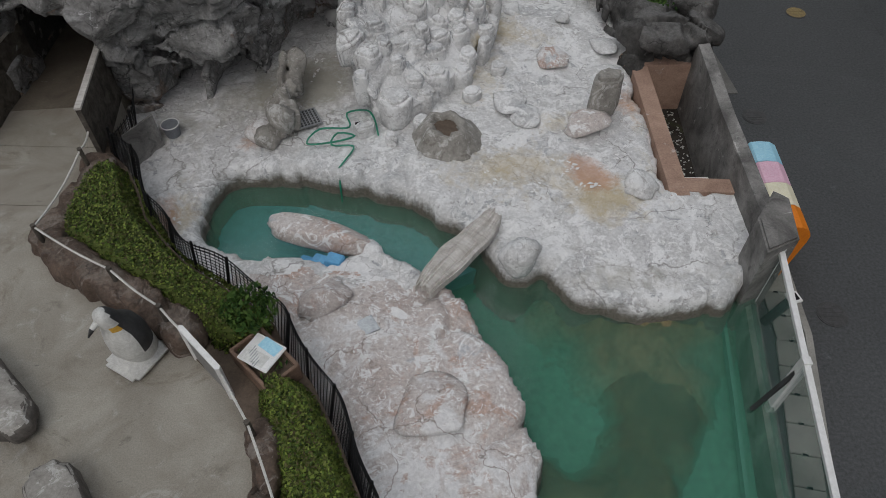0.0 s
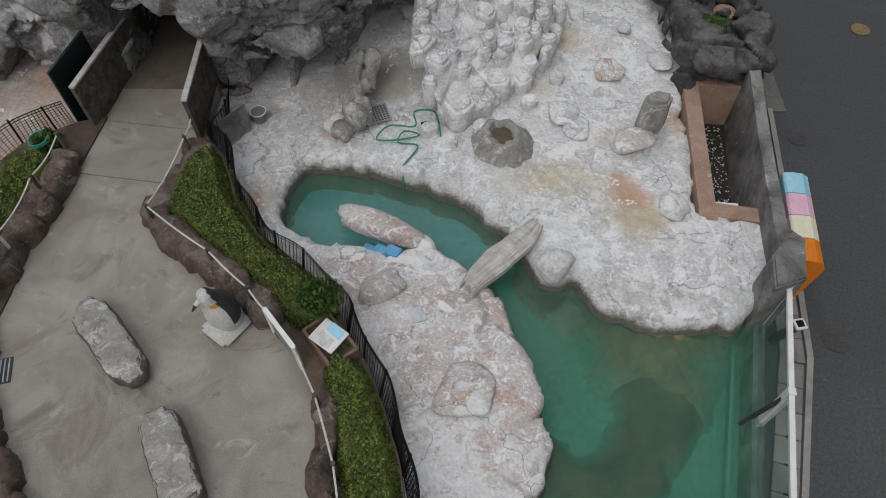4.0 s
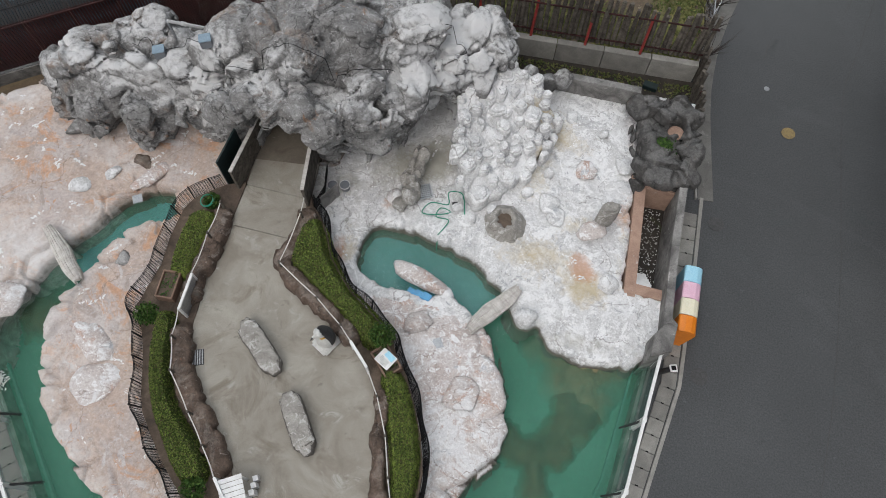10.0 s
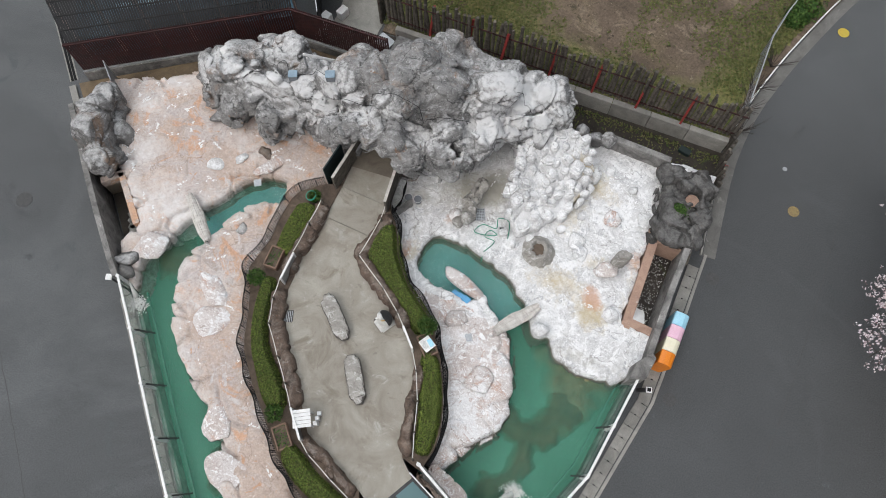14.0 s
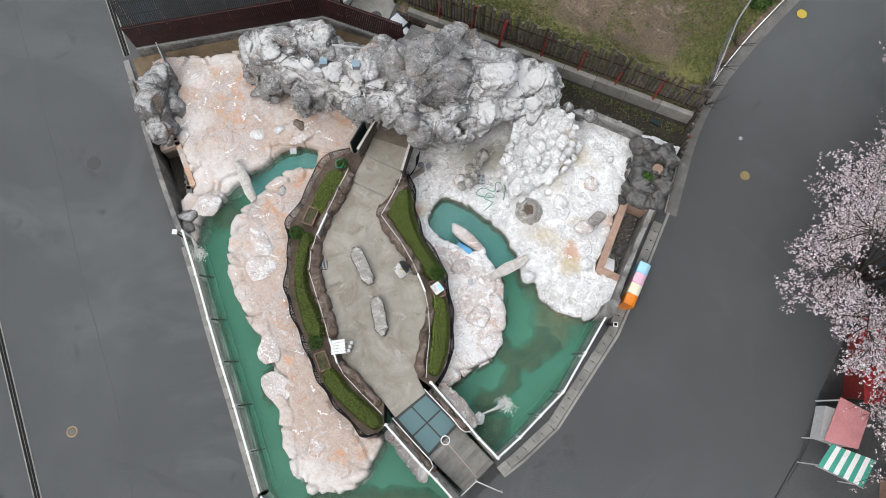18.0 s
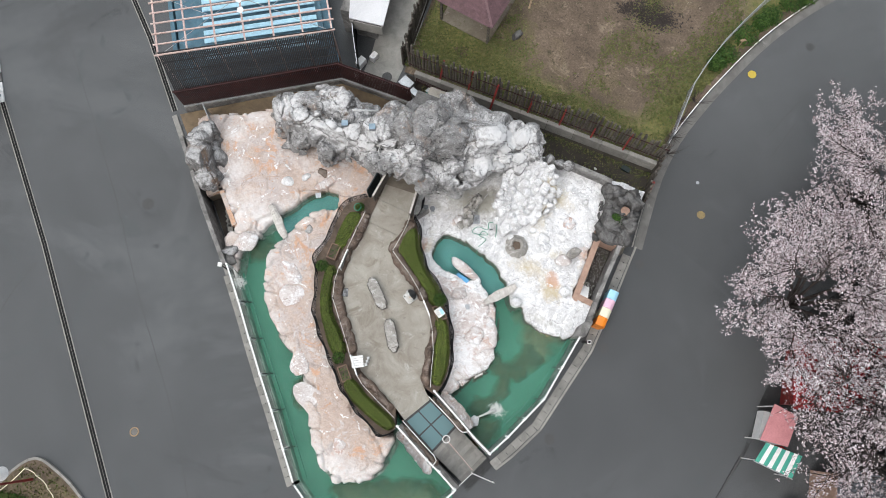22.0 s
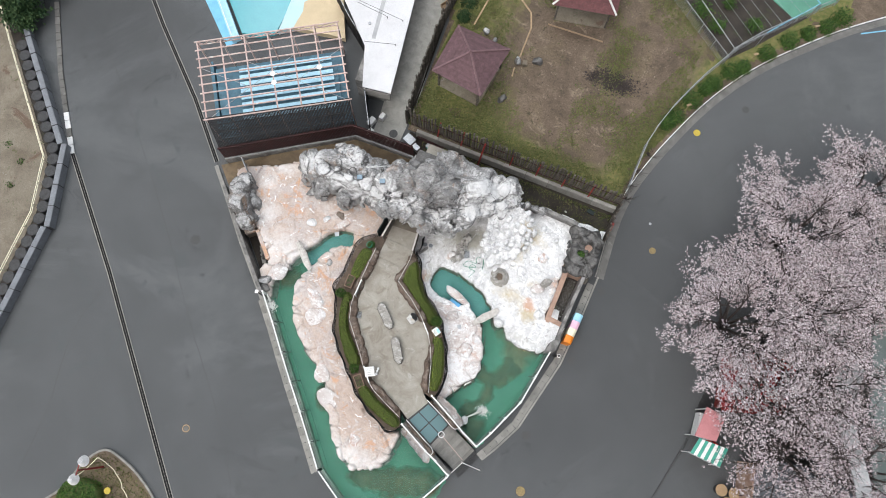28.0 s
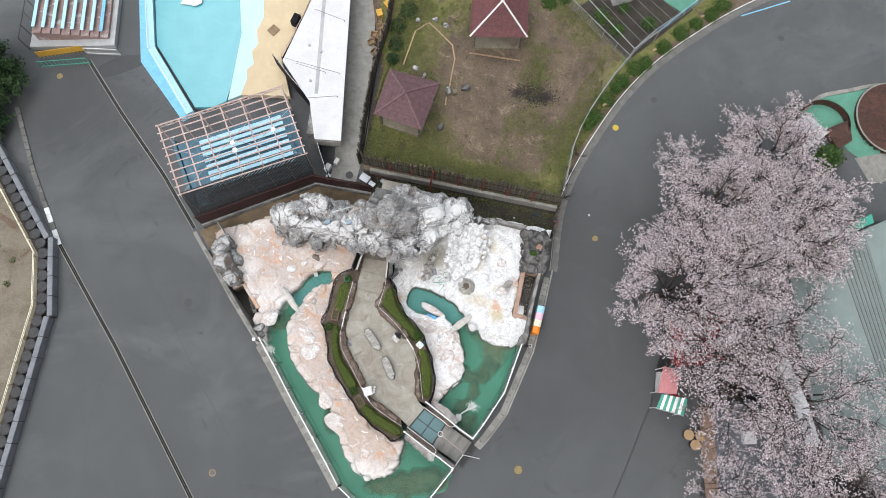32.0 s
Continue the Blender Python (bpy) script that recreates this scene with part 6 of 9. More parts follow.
tries = np.array([(rnd.uniform(-2.8, 1.3), rnd.uniform(12.0, 17.7)) for _ in range(2200)])
for (x, y), d in zip(tries, inside_depth(tries[:, 0], tries[:, 1], PILE)):
    s = rnd.uniform(0.2, 0.46)
    if d > 0.05 and all((x - a) ** 2 + (y - b) ** 2 > (0.78 * (s + c)) ** 2 for a, b, c in spots):
        spots.append((x, y, s))
me = rock_mass("rock", [], (-3.2, 11.6, 1.1), (1.7, 18.0, 4.2), 0.07, 5, pile_core, None, 0.5)
me.materials.append(GUANO)
blots(me, "ochre", ((0.5, 16.4, 0.7, 0.5, 0.85), (0.9, 15.0, 0.4, 0.4, 0.8), (-0.6, 13.2, 0.5, 0.5, 0.2)))
part("rock", me, GUANO, pile)
COLUMNS = [block_mesh("block", GUANO, 60 + k) for k in range(9)]
for k, (x, y, s) in enumerate(spots):
    base = float(pile_top(x, y)) - 0.75
    part("block", COLUMNS[k % 9], GUANO, pile, at=pose(x, y, base, rnd.uniform(-6, 6), rnd.uniform(-6, 6), rnd.uniform(0, 360)) @ Matrix.Diagonal((2.3 * s, 2.0 * s, 0.75 + rnd.uniform(-0.05, 0.17), 1)))
for x, y, sc in ((-1.95, 12.1, 0.45), (-1.3, 11.75, 0.42), (-0.6, 12.3, 0.5), (0.55, 13.4, 0.55), (1.2, 14.4, 0.5)):
    part("block", block_mesh("block", GUANO, int(sc * 100 + x * 10)), GUANO, pile, at=pose(x, y, 1.5, 4, -5, x * 90) @ Matrix.Diagonal((sc, sc, 0.4, 1)))
for i, (x, y, s, fl, m) in enumerate(((3.2, 12.2, 1.2, 0.5, PINKROCK), (3.17, 16.66, 0.6, 0.5, GUANO), (2.61, 14.75, 1.0, 0.3, PINKROCK), (1.44, 13.1, 1.1, 0.22, GUANO), (4.07, 10.33, 1.0, 0.6, GUANO), (-4.3, 12.06, 0.8, 0.6, PINKROCK),
                                         (1.8, 17.2, 0.7, 0.35, GUANO), (4.0, 15.4, 0.9, 0.3, GUANO), (1.35, 8.35, 1.0, 0.8, GUANO), (-2.5, 7.5, 1.3, 0.55, PINKROCK), (-0.4, 5.3, 1.5, 0.22, PINKROCK), (1.75, 12.6, 0.9, 0.3, GUANO))):
    single("boulder", boulder_mesh("boulder", m, 40 + i * 2.3, 3, 0.4, fl), m, "weathered boulder standing on the white terrace", "rock", "boulders on the terrace", at=pose(x, y, 1.72, 0, 0, 40 * i) @ Matrix.Diagonal((s, s * 0.85, s, 1)))
single("standing_stone", block_mesh("standing_stone", BENCHROCK, 7), BENCHROCK, "upright brown-grey stone standing on the white terrace", "rock", at=pose(3.5, 12.75, 1.5, -6, 8, 25) @ Matrix.Diagonal((0.95, 0.75, 1.15, 1)))
ridge = [(-3.75 + 0.1 * math.sin(k * 2.1), 13.95 - 0.24 * k, 2.35 - 0.05 * k + 0.12 * math.sin(k * 1.7), 0.27 + 0.05 * math.sin(k), 1.2) for k in range(9)] + [(-3.95 + 0.12 * math.sin(k * 1.3), 13.8 - 0.24 * k, 1.75, 0.3, 1.0) for k in range(9)]
me = rock_mass("rock_ridge", ridge, (-4.7, 11.2, 1.3), (-2.9, 14.8, 3.2), 0.05, 21, None, None, 0.4, 0.6, 24)
me.materials.append(BENCHROCK)
tagged(new("rock_ridge", me), "narrow ridge of fluted grey rock beside the drain cover", "rock")
# nest ring
nest = thing("nest_ring", "hollow grey rock ring holding brown nest litter", "rock ring")
bm = bmesh.new()
prof = [(0.82, 0.0), (0.66, 0.16), (0.56, 0.3), (0.47, 0.44), (0.39, 0.48), (0.31, 0.42), (0.27, 0.25)]
rings = []
for k in range(28):
    a = 2 * math.pi * k / 28
    rings.append([bm.verts.new(((r + 0.15 * noise.noise(Vector((math.cos(a) * 2.4, math.sin(a) * 2.4, z * 4)))) * math.cos(a), (r + 0.15 * noise.noise(Vector((math.cos(a) * 2.4, math.sin(a) * 2.4, z * 4)))) * math.sin(a), z + 0.12 * noise.noise(Vector((math.cos(a) * 2.2, math.sin(a) * 2.2, 5))))) for r, z in prof])
for k in range(28):
    for j in range(len(prof) - 1):
        bm.faces.new((rings[k][j], rings[(k + 1) % 28][j], rings[(k + 1) % 28][j + 1], rings[k][j + 1]))
nest.matrix_basis = pose(-0.09, 11.9, 1.6)
part("ring", bm, BENCHROCK, nest, smooth=True)
part("litter", disc(0.3, 0.04, (0, 0, 0.3), 16), SOIL, nest)
# inner rock of the pond and shore stones
single("pond_rock", boulder_mesh("pond_rock", PINKROCK, 77, 4, 0.3, 0.5), PINKROCK, "long brown-topped rock in the pond", "rock", at=pose(-2.65, 9.08, 1.5, 0, 0, -20) @ Matrix.Diagonal((2.5, 0.8, 1.6, 1)))
st = thing("pool_steps", "small bright blue plastic steps into the pond", "steps")
for k in range(3):
    part("step", box(0.34, 0.28, 0.2, (-2.9 + k * 0.3, 8.62 - k * 0.08, 1.12 + k * 0.14), -20, 0.02), BLUESTEP, st)
for (a, b, w, z) in (((-0.5, 7.5), (0.82, 9.4), 0.6, 1.70), ((-16.55, 7.95), (-14.5, 6.3), 0.55, 1.83)):
    l = math.hypot(b[0] - a[0], b[1] - a[1])
    bm = bmesh.new()
    bmesh.ops.create_grid(bm, x_segments=22, y_segments=34, size=0.5)
    for v in bm.verts:
        u, t = v.co.x, v.co.y
        e = 1 - 0.38 * abs(t * 2) ** 3 + 0.2 * noise.noise(Vector((t * 4, 3 + (u > 0), l)))
        split = 0.16 * noise.noise(Vector((u * 7, 5, l))) * abs(t * 2) ** 2 * math.copysign(1, t)
        ridge = abs(noise.noise(Vector((u * 9 + 0.6 * noise.noise(Vector((t * 3, 1, l))), t * 1.6, 2))))
        v.co = Vector((u * w * e + 0.05 * math.sin(t * 4), t * l + split, 0.11 * math.cos(u * 3) - 0.09 * ridge + 0.02 * noise.noise(Vector((u * 20, t * 5, 7)))))
    r = bmesh.ops.extrude_face_region(bm, geom=list(bm.faces))
    bmesh.ops.translate(bm, verts=[q for q in r["geom"] if isinstance(q, bmesh.types.BMVert)], vec=(0, 0, 0.16))
    bmesh.ops.recalc_face_normals(bm, faces=bm.faces)
    single("plank_bridge", bm, WOOD, "bleached driftwood plank laid across the channel", "plank", "planks over the channels", at=pose((a[0] + b[0]) / 2, (a[1] + b[1]) / 2, z, 0, 0, math.degrees(math.atan2(b[1] - a[1], b[0] - a[0])) - 90))
hose = thing("hose", "green garden hose coiled over the terrace into the pond", "hose")
part("coil", tube([(x, y, 1.74) for x, y in spline([(-1.62, 11.92), (-1.75, 12.5), (-1.95, 12.8), (-2.4, 12.7), (-2.3, 12.2), (-2.97, 12.14), (-3.2, 11.65), (-2.6, 11.7), (-2.15, 11.9), (-2.55, 12.0), (-2.65, 11.6), (-2.15, 11.55), (-2.3, 11.1)], 0.12)] + [(-2.42, 10.9, 1.7), (-2.4, 10.62, 1.4), (-2.4, 10.55, 1.0)], 0.022, 6), HOSE, hose)
part("nozzle", box(0.2, 0.16, 0.1, (-2.05, 12.25, 1.7), 20), BLACK, hose)
hose = thing("hose", "green garden hose coiled in the bed", "hose")
part("coil", tube([(-10.85 + 0.25 * math.cos(t * 0.5) * (1 - t * 0.004), 10.0 + 0.25 * math.sin(t * 0.5), 2.6 + t * 0.002) for t in range(40)], 0.022, 6), HOSE, hose)
dr = thing("drain_cover", "square perforated steel drain cover", "grate", "drain covers")
part("plate", box(0.62, 0.62, 0.03, (0, 0, 0), 0, 0.008), STEEL, dr)
for i in range(7):
    for j in range(7):
        part("hole", NOTCH, BLACK, dr, at=pose(-0.24 + i * 0.08, -0.24 + j * 0.08, 0.026) @ Matrix.Diagonal((0.5, 1.0, 1, 1)))
dr.matrix_basis = pose(-3.34, 12.55, 1.7, 0, 0, 25)
pg = thing("drain_cover", "square dark steel grate in the walkway", "grate", "drain covers")
part("plate", box(0.5, 0.55, 0.02, (0, 0, 0), 0, 0.005), DARKMETAL, pg)
for i in range(6):
    part("bar", box(0.03, 0.5, 0.015, (-0.2 + i * 0.08, 0, 0.02)), STEEL, pg)
pg.matrix_basis = pose(-9.3, 4.45, Z_PATH, 0, 0, 20)
for x, y, h in ((-1.54, 6.81, land_height(Z_RIGHT, 2.0)), (-13.9, 9.9, land_height(Z_LEFT, 7.0, 0.07))):
    single("hatch", box(0.36, 0.36, 0.05, (x, y, h(x, y, 2.0) - 0.025), 30, 0.01), STEEL, "small square metal hatch set in the rock", "hatch", "hatches")

# stones on the left terrace
for i, (x, y, sx, sy, sz, m) in enumerate(((-16.23, 9.93, 0.95, 0.85, 0.55, GUANO), (-15.2, 10.75, 0.8, 0.7, 0.5, GUANO), (-13.0, 4.3, 1.3, 2.3, 0.6, PINKROCK), (-12.55, 2.95, 1.6, 1.8, 0.45, PINKROCK), (-13.4, 7.43, 0.85, 0.6, 0.4, GREYROCK), (-5.53, -4.43, 1.15, 1.05, 0.3, PINKROCK),
                                              (-18.87, 9.08, 0.8, 0.7, 0.2, SALMON), (-13.8, 10.95, 1.9, 0.8, 0.35, PINKROCK), (-17.3, 12.5, 1.3, 1.3, 1.3, GREYROCK), (-14.3, 11.4, 0.9, 0.8, 0.6, BROWNROCK), (-16.9, 5.0, 1.6, 1.8, 0.6, PINKROCK), (-17.6, 4.0, 1.2, 1.0, 1.3, GREYROCK), (-10.0, -0.9, 1.7, 1.9, 0.45, PINKROCK), (-8.8, -2.4, 1.5, 2.0, 0.4, PINKROCK), (-17.3, 3.5, 0.9, 0.9, 1.1, WALLC))):
    single("boulder", boulder_mesh("boulder", m, 90 + i * 1.9, 3, 0.4, 0.8), m, "pale weathered boulder on the salmon terrace", "rock", "boulders on the terrace", at=pose(x, y, 1.78, 0, 0, 33 * i) @ Matrix.Diagonal((sx, sy, sz, 1)))
stones = [(-22.6, 10.8, 2.4, 0.85, 0.9), (-22.9, 9.95, 2.5, 0.9, 0.95), (-22.05, 8.8, 2.6, 1.05, 0.9), (-21.15, 7.95, 2.3, 0.85, 0.9), (-22.6, 9.2, 1.6, 0.9, 1.1), (-21.6, 9.5, 1.6, 0.8, 1.0), (-23.1, 10.6, 1.6, 0.8, 1.1), (-21.4, 8.4, 1.6, 0.9, 1.1), (-22.3, 10.2, 1.7, 0.9, 1.1)]
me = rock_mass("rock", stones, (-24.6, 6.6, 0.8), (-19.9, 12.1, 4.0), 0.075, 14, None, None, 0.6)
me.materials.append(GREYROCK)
tagged(new("rock_outcrop", me), "outcrop of large grey rocks with white-splashed tops, top light tinted in", "rock")
# planter rock at the north-east corner
rnd = random.Random(12)
stones = [(4.3, 17.9, 2.1, 0.5, 1.0), (4.55, 17.3, 2.0, 0.5, 1.1), (4.8, 18.1, 2.2, 0.5, 1.0), (4.6, 16.7, 2.0, 0.45, 1.0), (5.1, 17.6, 2.3, 0.6, 1.0), (5.75, 18.0, 2.4, 0.65, 0.9), (6.3, 17.5, 2.3, 0.6, 1.0), (6.4, 16.8, 2.3, 0.5, 1.0), (5.6, 17.2, 1.9, 0.75, 0.8), (5.0, 16.0, 2.2, 0.6, 0.9), (5.7, 16.0, 1.9, 0.8, 0.8), (6.25, 16.0, 2.3, 0.6, 0.9), (4.8, 15.3, 2.2, 0.55, 0.9), (5.4, 15.0, 2.25, 0.7, 0.8), (6.1, 15.1, 2.2, 0.6, 0.9), (5.0, 15.0, 1.5, 0.6, 1.0), (5.9, 15.0, 1.5, 0.7, 1.0), (6.3, 16.5, 1.5, 0.7, 1.0), (4.7, 16.2, 1.5, 0.55, 1.0), (5.5, 16.6, 1.5, 1.0, 1.0), (5.2, 17.8, 1.5, 0.8, 1.0), (6.0, 17.6, 1.5, 0.8, 1.0)]
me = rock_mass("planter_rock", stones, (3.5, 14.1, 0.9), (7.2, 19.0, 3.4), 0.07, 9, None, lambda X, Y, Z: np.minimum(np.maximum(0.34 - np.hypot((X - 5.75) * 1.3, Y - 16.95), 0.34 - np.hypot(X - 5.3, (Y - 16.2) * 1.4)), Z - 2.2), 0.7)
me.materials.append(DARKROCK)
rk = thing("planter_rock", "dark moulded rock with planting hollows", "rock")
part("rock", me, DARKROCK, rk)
part("soil", disc(0.32, 0.05, (5.75, 16.9, 2.25), 14), PINKCURB, rk)
part("plant", leaves_mesh("plant", BUSHLEAF, [(5.3 + rnd.gauss(0, 0.16), 16.1 + rnd.gauss(0, 0.14), 2.45 + rnd.uniform(0, 0.1), 0, 0, 1) for _ in range(260)], 0.06, 3, 0.6), BUSHLEAF, rk)["kind"] = "stuff"
single("wall_north", bar((0.9, 18.55, 1.3), (4.2, 18.45, 1.3), 0.3, 2.5), WALLC, "low grey concrete wall behind the terrace", "wall", kind="structure")
for i, (x, y, s) in enumerate(((-0.9, 17.9, 1.3), (-0.2, 18.1, 1.2), (0.5, 18.3, 1.1), (1.1, 18.4, 1.0))):
    single("boulder", boulder_mesh("boulder", GREYROCK, 170 + i * 3.3, 4, 0.5, 1.0), GREYROCK, "grey moulded boulder along the back wall", "rock", "boulders on the terrace", at=pose(x, y, 2.35, 0, 0, 70 * i) @ Matrix.Diagonal((s, s * 0.8, s * 1.35, 1)))

# ---- things on the walkway ----
for i, (x, y, l, a) in enumerate(((-7.25, 5.2, 2.25, -42), (-5.28, 3.08, 2.2, -55))):
    b = thing("stone_bench", "long moulded stone bench with a pale top and sides coloured dark as in shade", "bench", "stone benches on the walkway", at=(x, y, Z_PATH), rz=a)
    bm = bmesh.new()
    bmesh.ops.create_cube(bm, size=2.0)
    bmesh.ops.subdivide_edges(bm, edges=list(bm.edges), cuts=15, use_grid_fill=True)
    for v in bm.verts:
        p = v.co.copy()
        k = (abs(p.x) ** 5 + abs(p.y) ** 5 + abs(p.z) ** 5) ** 0.2
        q = Vector((p.x / k * l / 2, p.y / k * 0.37, 0.24 + 0.23 * p.z / k))
        if abs(p.x) > 0.8:
            q.y *= 1 - 0.35 * ((abs(p.x) - 0.8) / 0.2) ** 2
        groove = 0.045 * (1 - smoothstep(0.0, 0.07, abs(((q.x + 5.1) % 0.52) - 0.26))) * (0.4 + 0.6 * (q.z > 0.3))
        n = 0.06 * noise.fractal(q * 2.0 + Vector((i * 9, 0, 0)), 0.9, 2, 4) + 0.02 * noise.noise(q * 9)
        q.xy *= 1 + n * 0.9 - groove * 1.2
        q.z += n * 0.3 - 0.6 * groove * (q.z > 0.3)
        v.co = q
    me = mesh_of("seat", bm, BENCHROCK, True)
    me.materials.append(BENCHSHADE)
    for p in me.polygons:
        # steep faces get the darker colour, so the side shade is painted
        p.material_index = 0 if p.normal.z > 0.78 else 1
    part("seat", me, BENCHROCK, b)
    part("foot", box(l - 0.35, 0.45, 0.08, (0, 0, 0), 0, 0.03), BENCHSHADE, b)
bm = bmesh.new()
prof = [(0.0, 0.27), (0.12, 0.33), (0.35, 0.37), (0.6, 0.36), (0.8, 0.31), (0.94, 0.23), (1.04, 0.19), (1.14, 0.185), (1.24, 0.15), (1.31, 0.08), (1.33, 0.01)]
rings = []
for z, r in prof:
    rings.append([bm.verts.new((r * 0.9 * math.cos(2 * math.pi * k / 24) + 0.14 * smoothstep(0.7, 1.3, z) - 0.05 * (z < 0.2), r * math.sin(2 * math.pi * k / 24), z)) for k in range(24)])
for a, b in zip(rings, rings[1:]):
    for k in range(24):
        bm.faces.new((a[k], a[(k + 1) % 24], b[(k + 1) % 24], b[k]))
bm.faces.new(rings[-1])
tube([(0.24, 0, 1.15), (0.36, 0, 1.1), (0.47, 0.0, 1.0)], [0.06, 0.045, 0.012], 8, bm)
box(0.8, 0.72, 0.2, (0.04, 0, -0.16), 8, 0.07, bm)
me = mesh_of("statue", bm, STATUEW, True)
me.materials.append(DARKMETAL)
me.materials.append(YELLOWBOX)
for p in me.polygons:
    c = p.center
    side = math.atan2(abs(c.y), c.x - 0.1)
    p.material_index = 1 if (0.25 < c.z < 1.34 and side > 1.75) or (c.x > 0.36 and c.z > 0.9) else 0
    if 0.93 < c.z < 1.06 and 1.1 < side < 1.75:
        p.material_index = 2
tagged(part("statue", me, STATUEW, at=pose(-5.15, 5.92, Z_PATH + 0.16, 0, 0, 232)), "white and dark painted figure statue on a white base", "statue")
tb = thing("display_stand", "white wooden display stand on the walkway", "stand", at=(-6.45, 0.72, Z_PATH), rz=30)
for k in range(5):
    part("board", box(0.75, 0.135, 0.03, (-0.05, -0.3 + k * 0.15, 0.85), 0, 0.005), WHITE, tb)
for x in (-0.35, 0.28):
    for y in (-0.28, 0.28):
        part("leg", box(0.06, 0.06, 0.85, (x, y, 0)), WHITE, tb)
for k in range(3):
    part("block", box(0.16, 0.16, 0.5 - 0.1 * k, (0.42 + 0.08 * k, -0.2 + 0.2 * k, 0)), WHITE, tb)
for x, y, a, sign in ((-3.0, 5.63, 45, 1), (-11.03, 6.62, 3, 0), (-7.02, -0.28, 45, 0)):
    p = thing("planter", "brown terracotta trough with sparse plants", "planter", "planters in the beds", at=(x, y, 2.24), rz=a)
    for u, v, sx, sy in ((0, 0.48, 0.62, 0.06), (0, -0.48, 0.62, 0.06), (0.29, 0, 0.06, 1.0), (-0.29, 0, 0.06, 1.0)):
        part("side", box(sx, sy, 0.4, (u, v, 0), 0, 0.012), PLANTER, p)
    part("soil", box(0.54, 0.92, 0.3, (0, 0, 0)), SOIL, p)
    part("foliage", leaves_mesh("foliage", BUSHLEAF, [(rnd.uniform(-0.24, 0.24), rnd.uniform(-0.42, 0.42), 0.33 + rnd.uniform(0, 0.06), 0, 0, 1) for _ in range(60)], 0.05, 5, 0.6), BUSHLEAF, p)["kind"] = "stuff"
    if sign:
        sg = thing("notice_board", "white notice board with printed pages lying over the planter", "notice board")
        part("board", box(0.52, 0.58, 0.03, (x, y, 2.75), a + 15, 0.01, rx=0), WHITE, sg)
        part("page", box(0.22, 0.44, 0.006, (x - 0.1, y - 0.08, 2.781), a + 15), STATUEW, sg)
        part("page", box(0.2, 0.36, 0.006, (x + 0.12, y + 0.1, 2.781), a + 8), SKYPANEL, sg)
        for k in range(6):
            part("print_line", box(0.16, 0.014, 0.003, (x - 0.1 + 0.04 * (k - 2.5) * -0.5, y - 0.08 + 0.05 * (k - 2.5), 2.788), a + 15), STEEL, sg)
        part("stem", bar((x, y, 2.3), (x, y, 2.75), 0.06), WHITE, sg)
bkt = thing("bucket", "dark blue plastic bucket by the wall", "bucket", "buckets", at=(-6.75, 11.95, 1.7))
part("tub", disc(0.16, 0.3, (0, 0, 0), 16, r2=0.2), BARRIER, bkt)
part("rim", tube([(0.2 * math.cos(t), 0.2 * math.sin(t), 0.3) for t in np.linspace(0, 6.28, 17)], 0.015, 5), WHITE, bkt)
copy_thing(bkt, pose(-6.3, 12.05, 1.7, 0, 0, 40))
single("board", bar((-6.9, 11.05, 2.05), (-6.45, 11.75, 2.05), 0.04, 0.95), WALLC, "green weathered panel leaning by the fence", "panel")

# ---- coloured panels and bollard by the road ----
sg = thing("panel_row", "row of four curved-top panels in blue, pink, cream and orange", "panels")
for k, (m, lab) in enumerate(((SKYPANEL, "sky blue"), (PINK, "pink"), (CREAM, "cream"), (ORANGE, "orange"))):
    a, b = lerp((7.06, 11.7), (6.95, 9.1), k / 4), lerp((7.06, 11.7), (6.95, 9.1), (k + 1) / 4)
    bm = bmesh.new()
    prof = [(-0.3, 0.05), (-0.34, 1.6), (-0.3, 1.64), (-0.1, 1.66), (0.12, 1.64), (0.28, 1.54), (0.36, 1.38), (0.36, 1.2), (0.2, 0.05)]
    lo = [bm.verts.new((a[0] + u, a[1] - 0.01, z)) for u, z in prof]
    hi = [bm.verts.new((b[0] + u, b[1] + 0.01, z)) for u, z in prof]
    for i in range(len(prof)):
        bm.faces.new((lo[i], hi[i], hi[(i + 1) % len(prof)], lo[(i + 1) % len(prof)]))
    bm.faces.new(lo)
    bm.faces.new(hi[::-1])
    bmesh.ops.recalc_face_normals(bm, faces=bm.faces)
    part("panel", bm, m, sg, lab + " painted panel")
bo = thing("solar_lamp", "black post with a small white-framed solar lamp", "lamp", at=(6.75, 7.95, 0))
part("post", tube([(-0.25, 0, 0), (0, 0, 0.75)], 0.1, 10), DARKMETAL, bo)
part("head", box(0.26, 0.26, 0.06, (0.05, 0.02, 0.8), 15, 0.01), WHITE, bo)
part("cell", box(0.16, 0.16, 0.01, (0.05, 0.02, 0.861), 15), BLACK, bo)
bo = thing("road_lamp", "small white box lamp on the west wall", "lamp", at=(-17.65, 2.9, 0))
part("post", bar((0, 0, 0), (0, 0, 2.2), 0.08), DARKMETAL, bo)
part("head", box(0.28, 0.28, 0.08, (0, 0, 2.2), 20, 0.01), WHITE, bo)
fl = single("gate_leaf", bar((-24.0, 12.6, 1.7), (-23.0, 11.75, 1.7), 0.05, 1.9), STEEL, "grey sheet-metal gate leaf standing open", "gate")
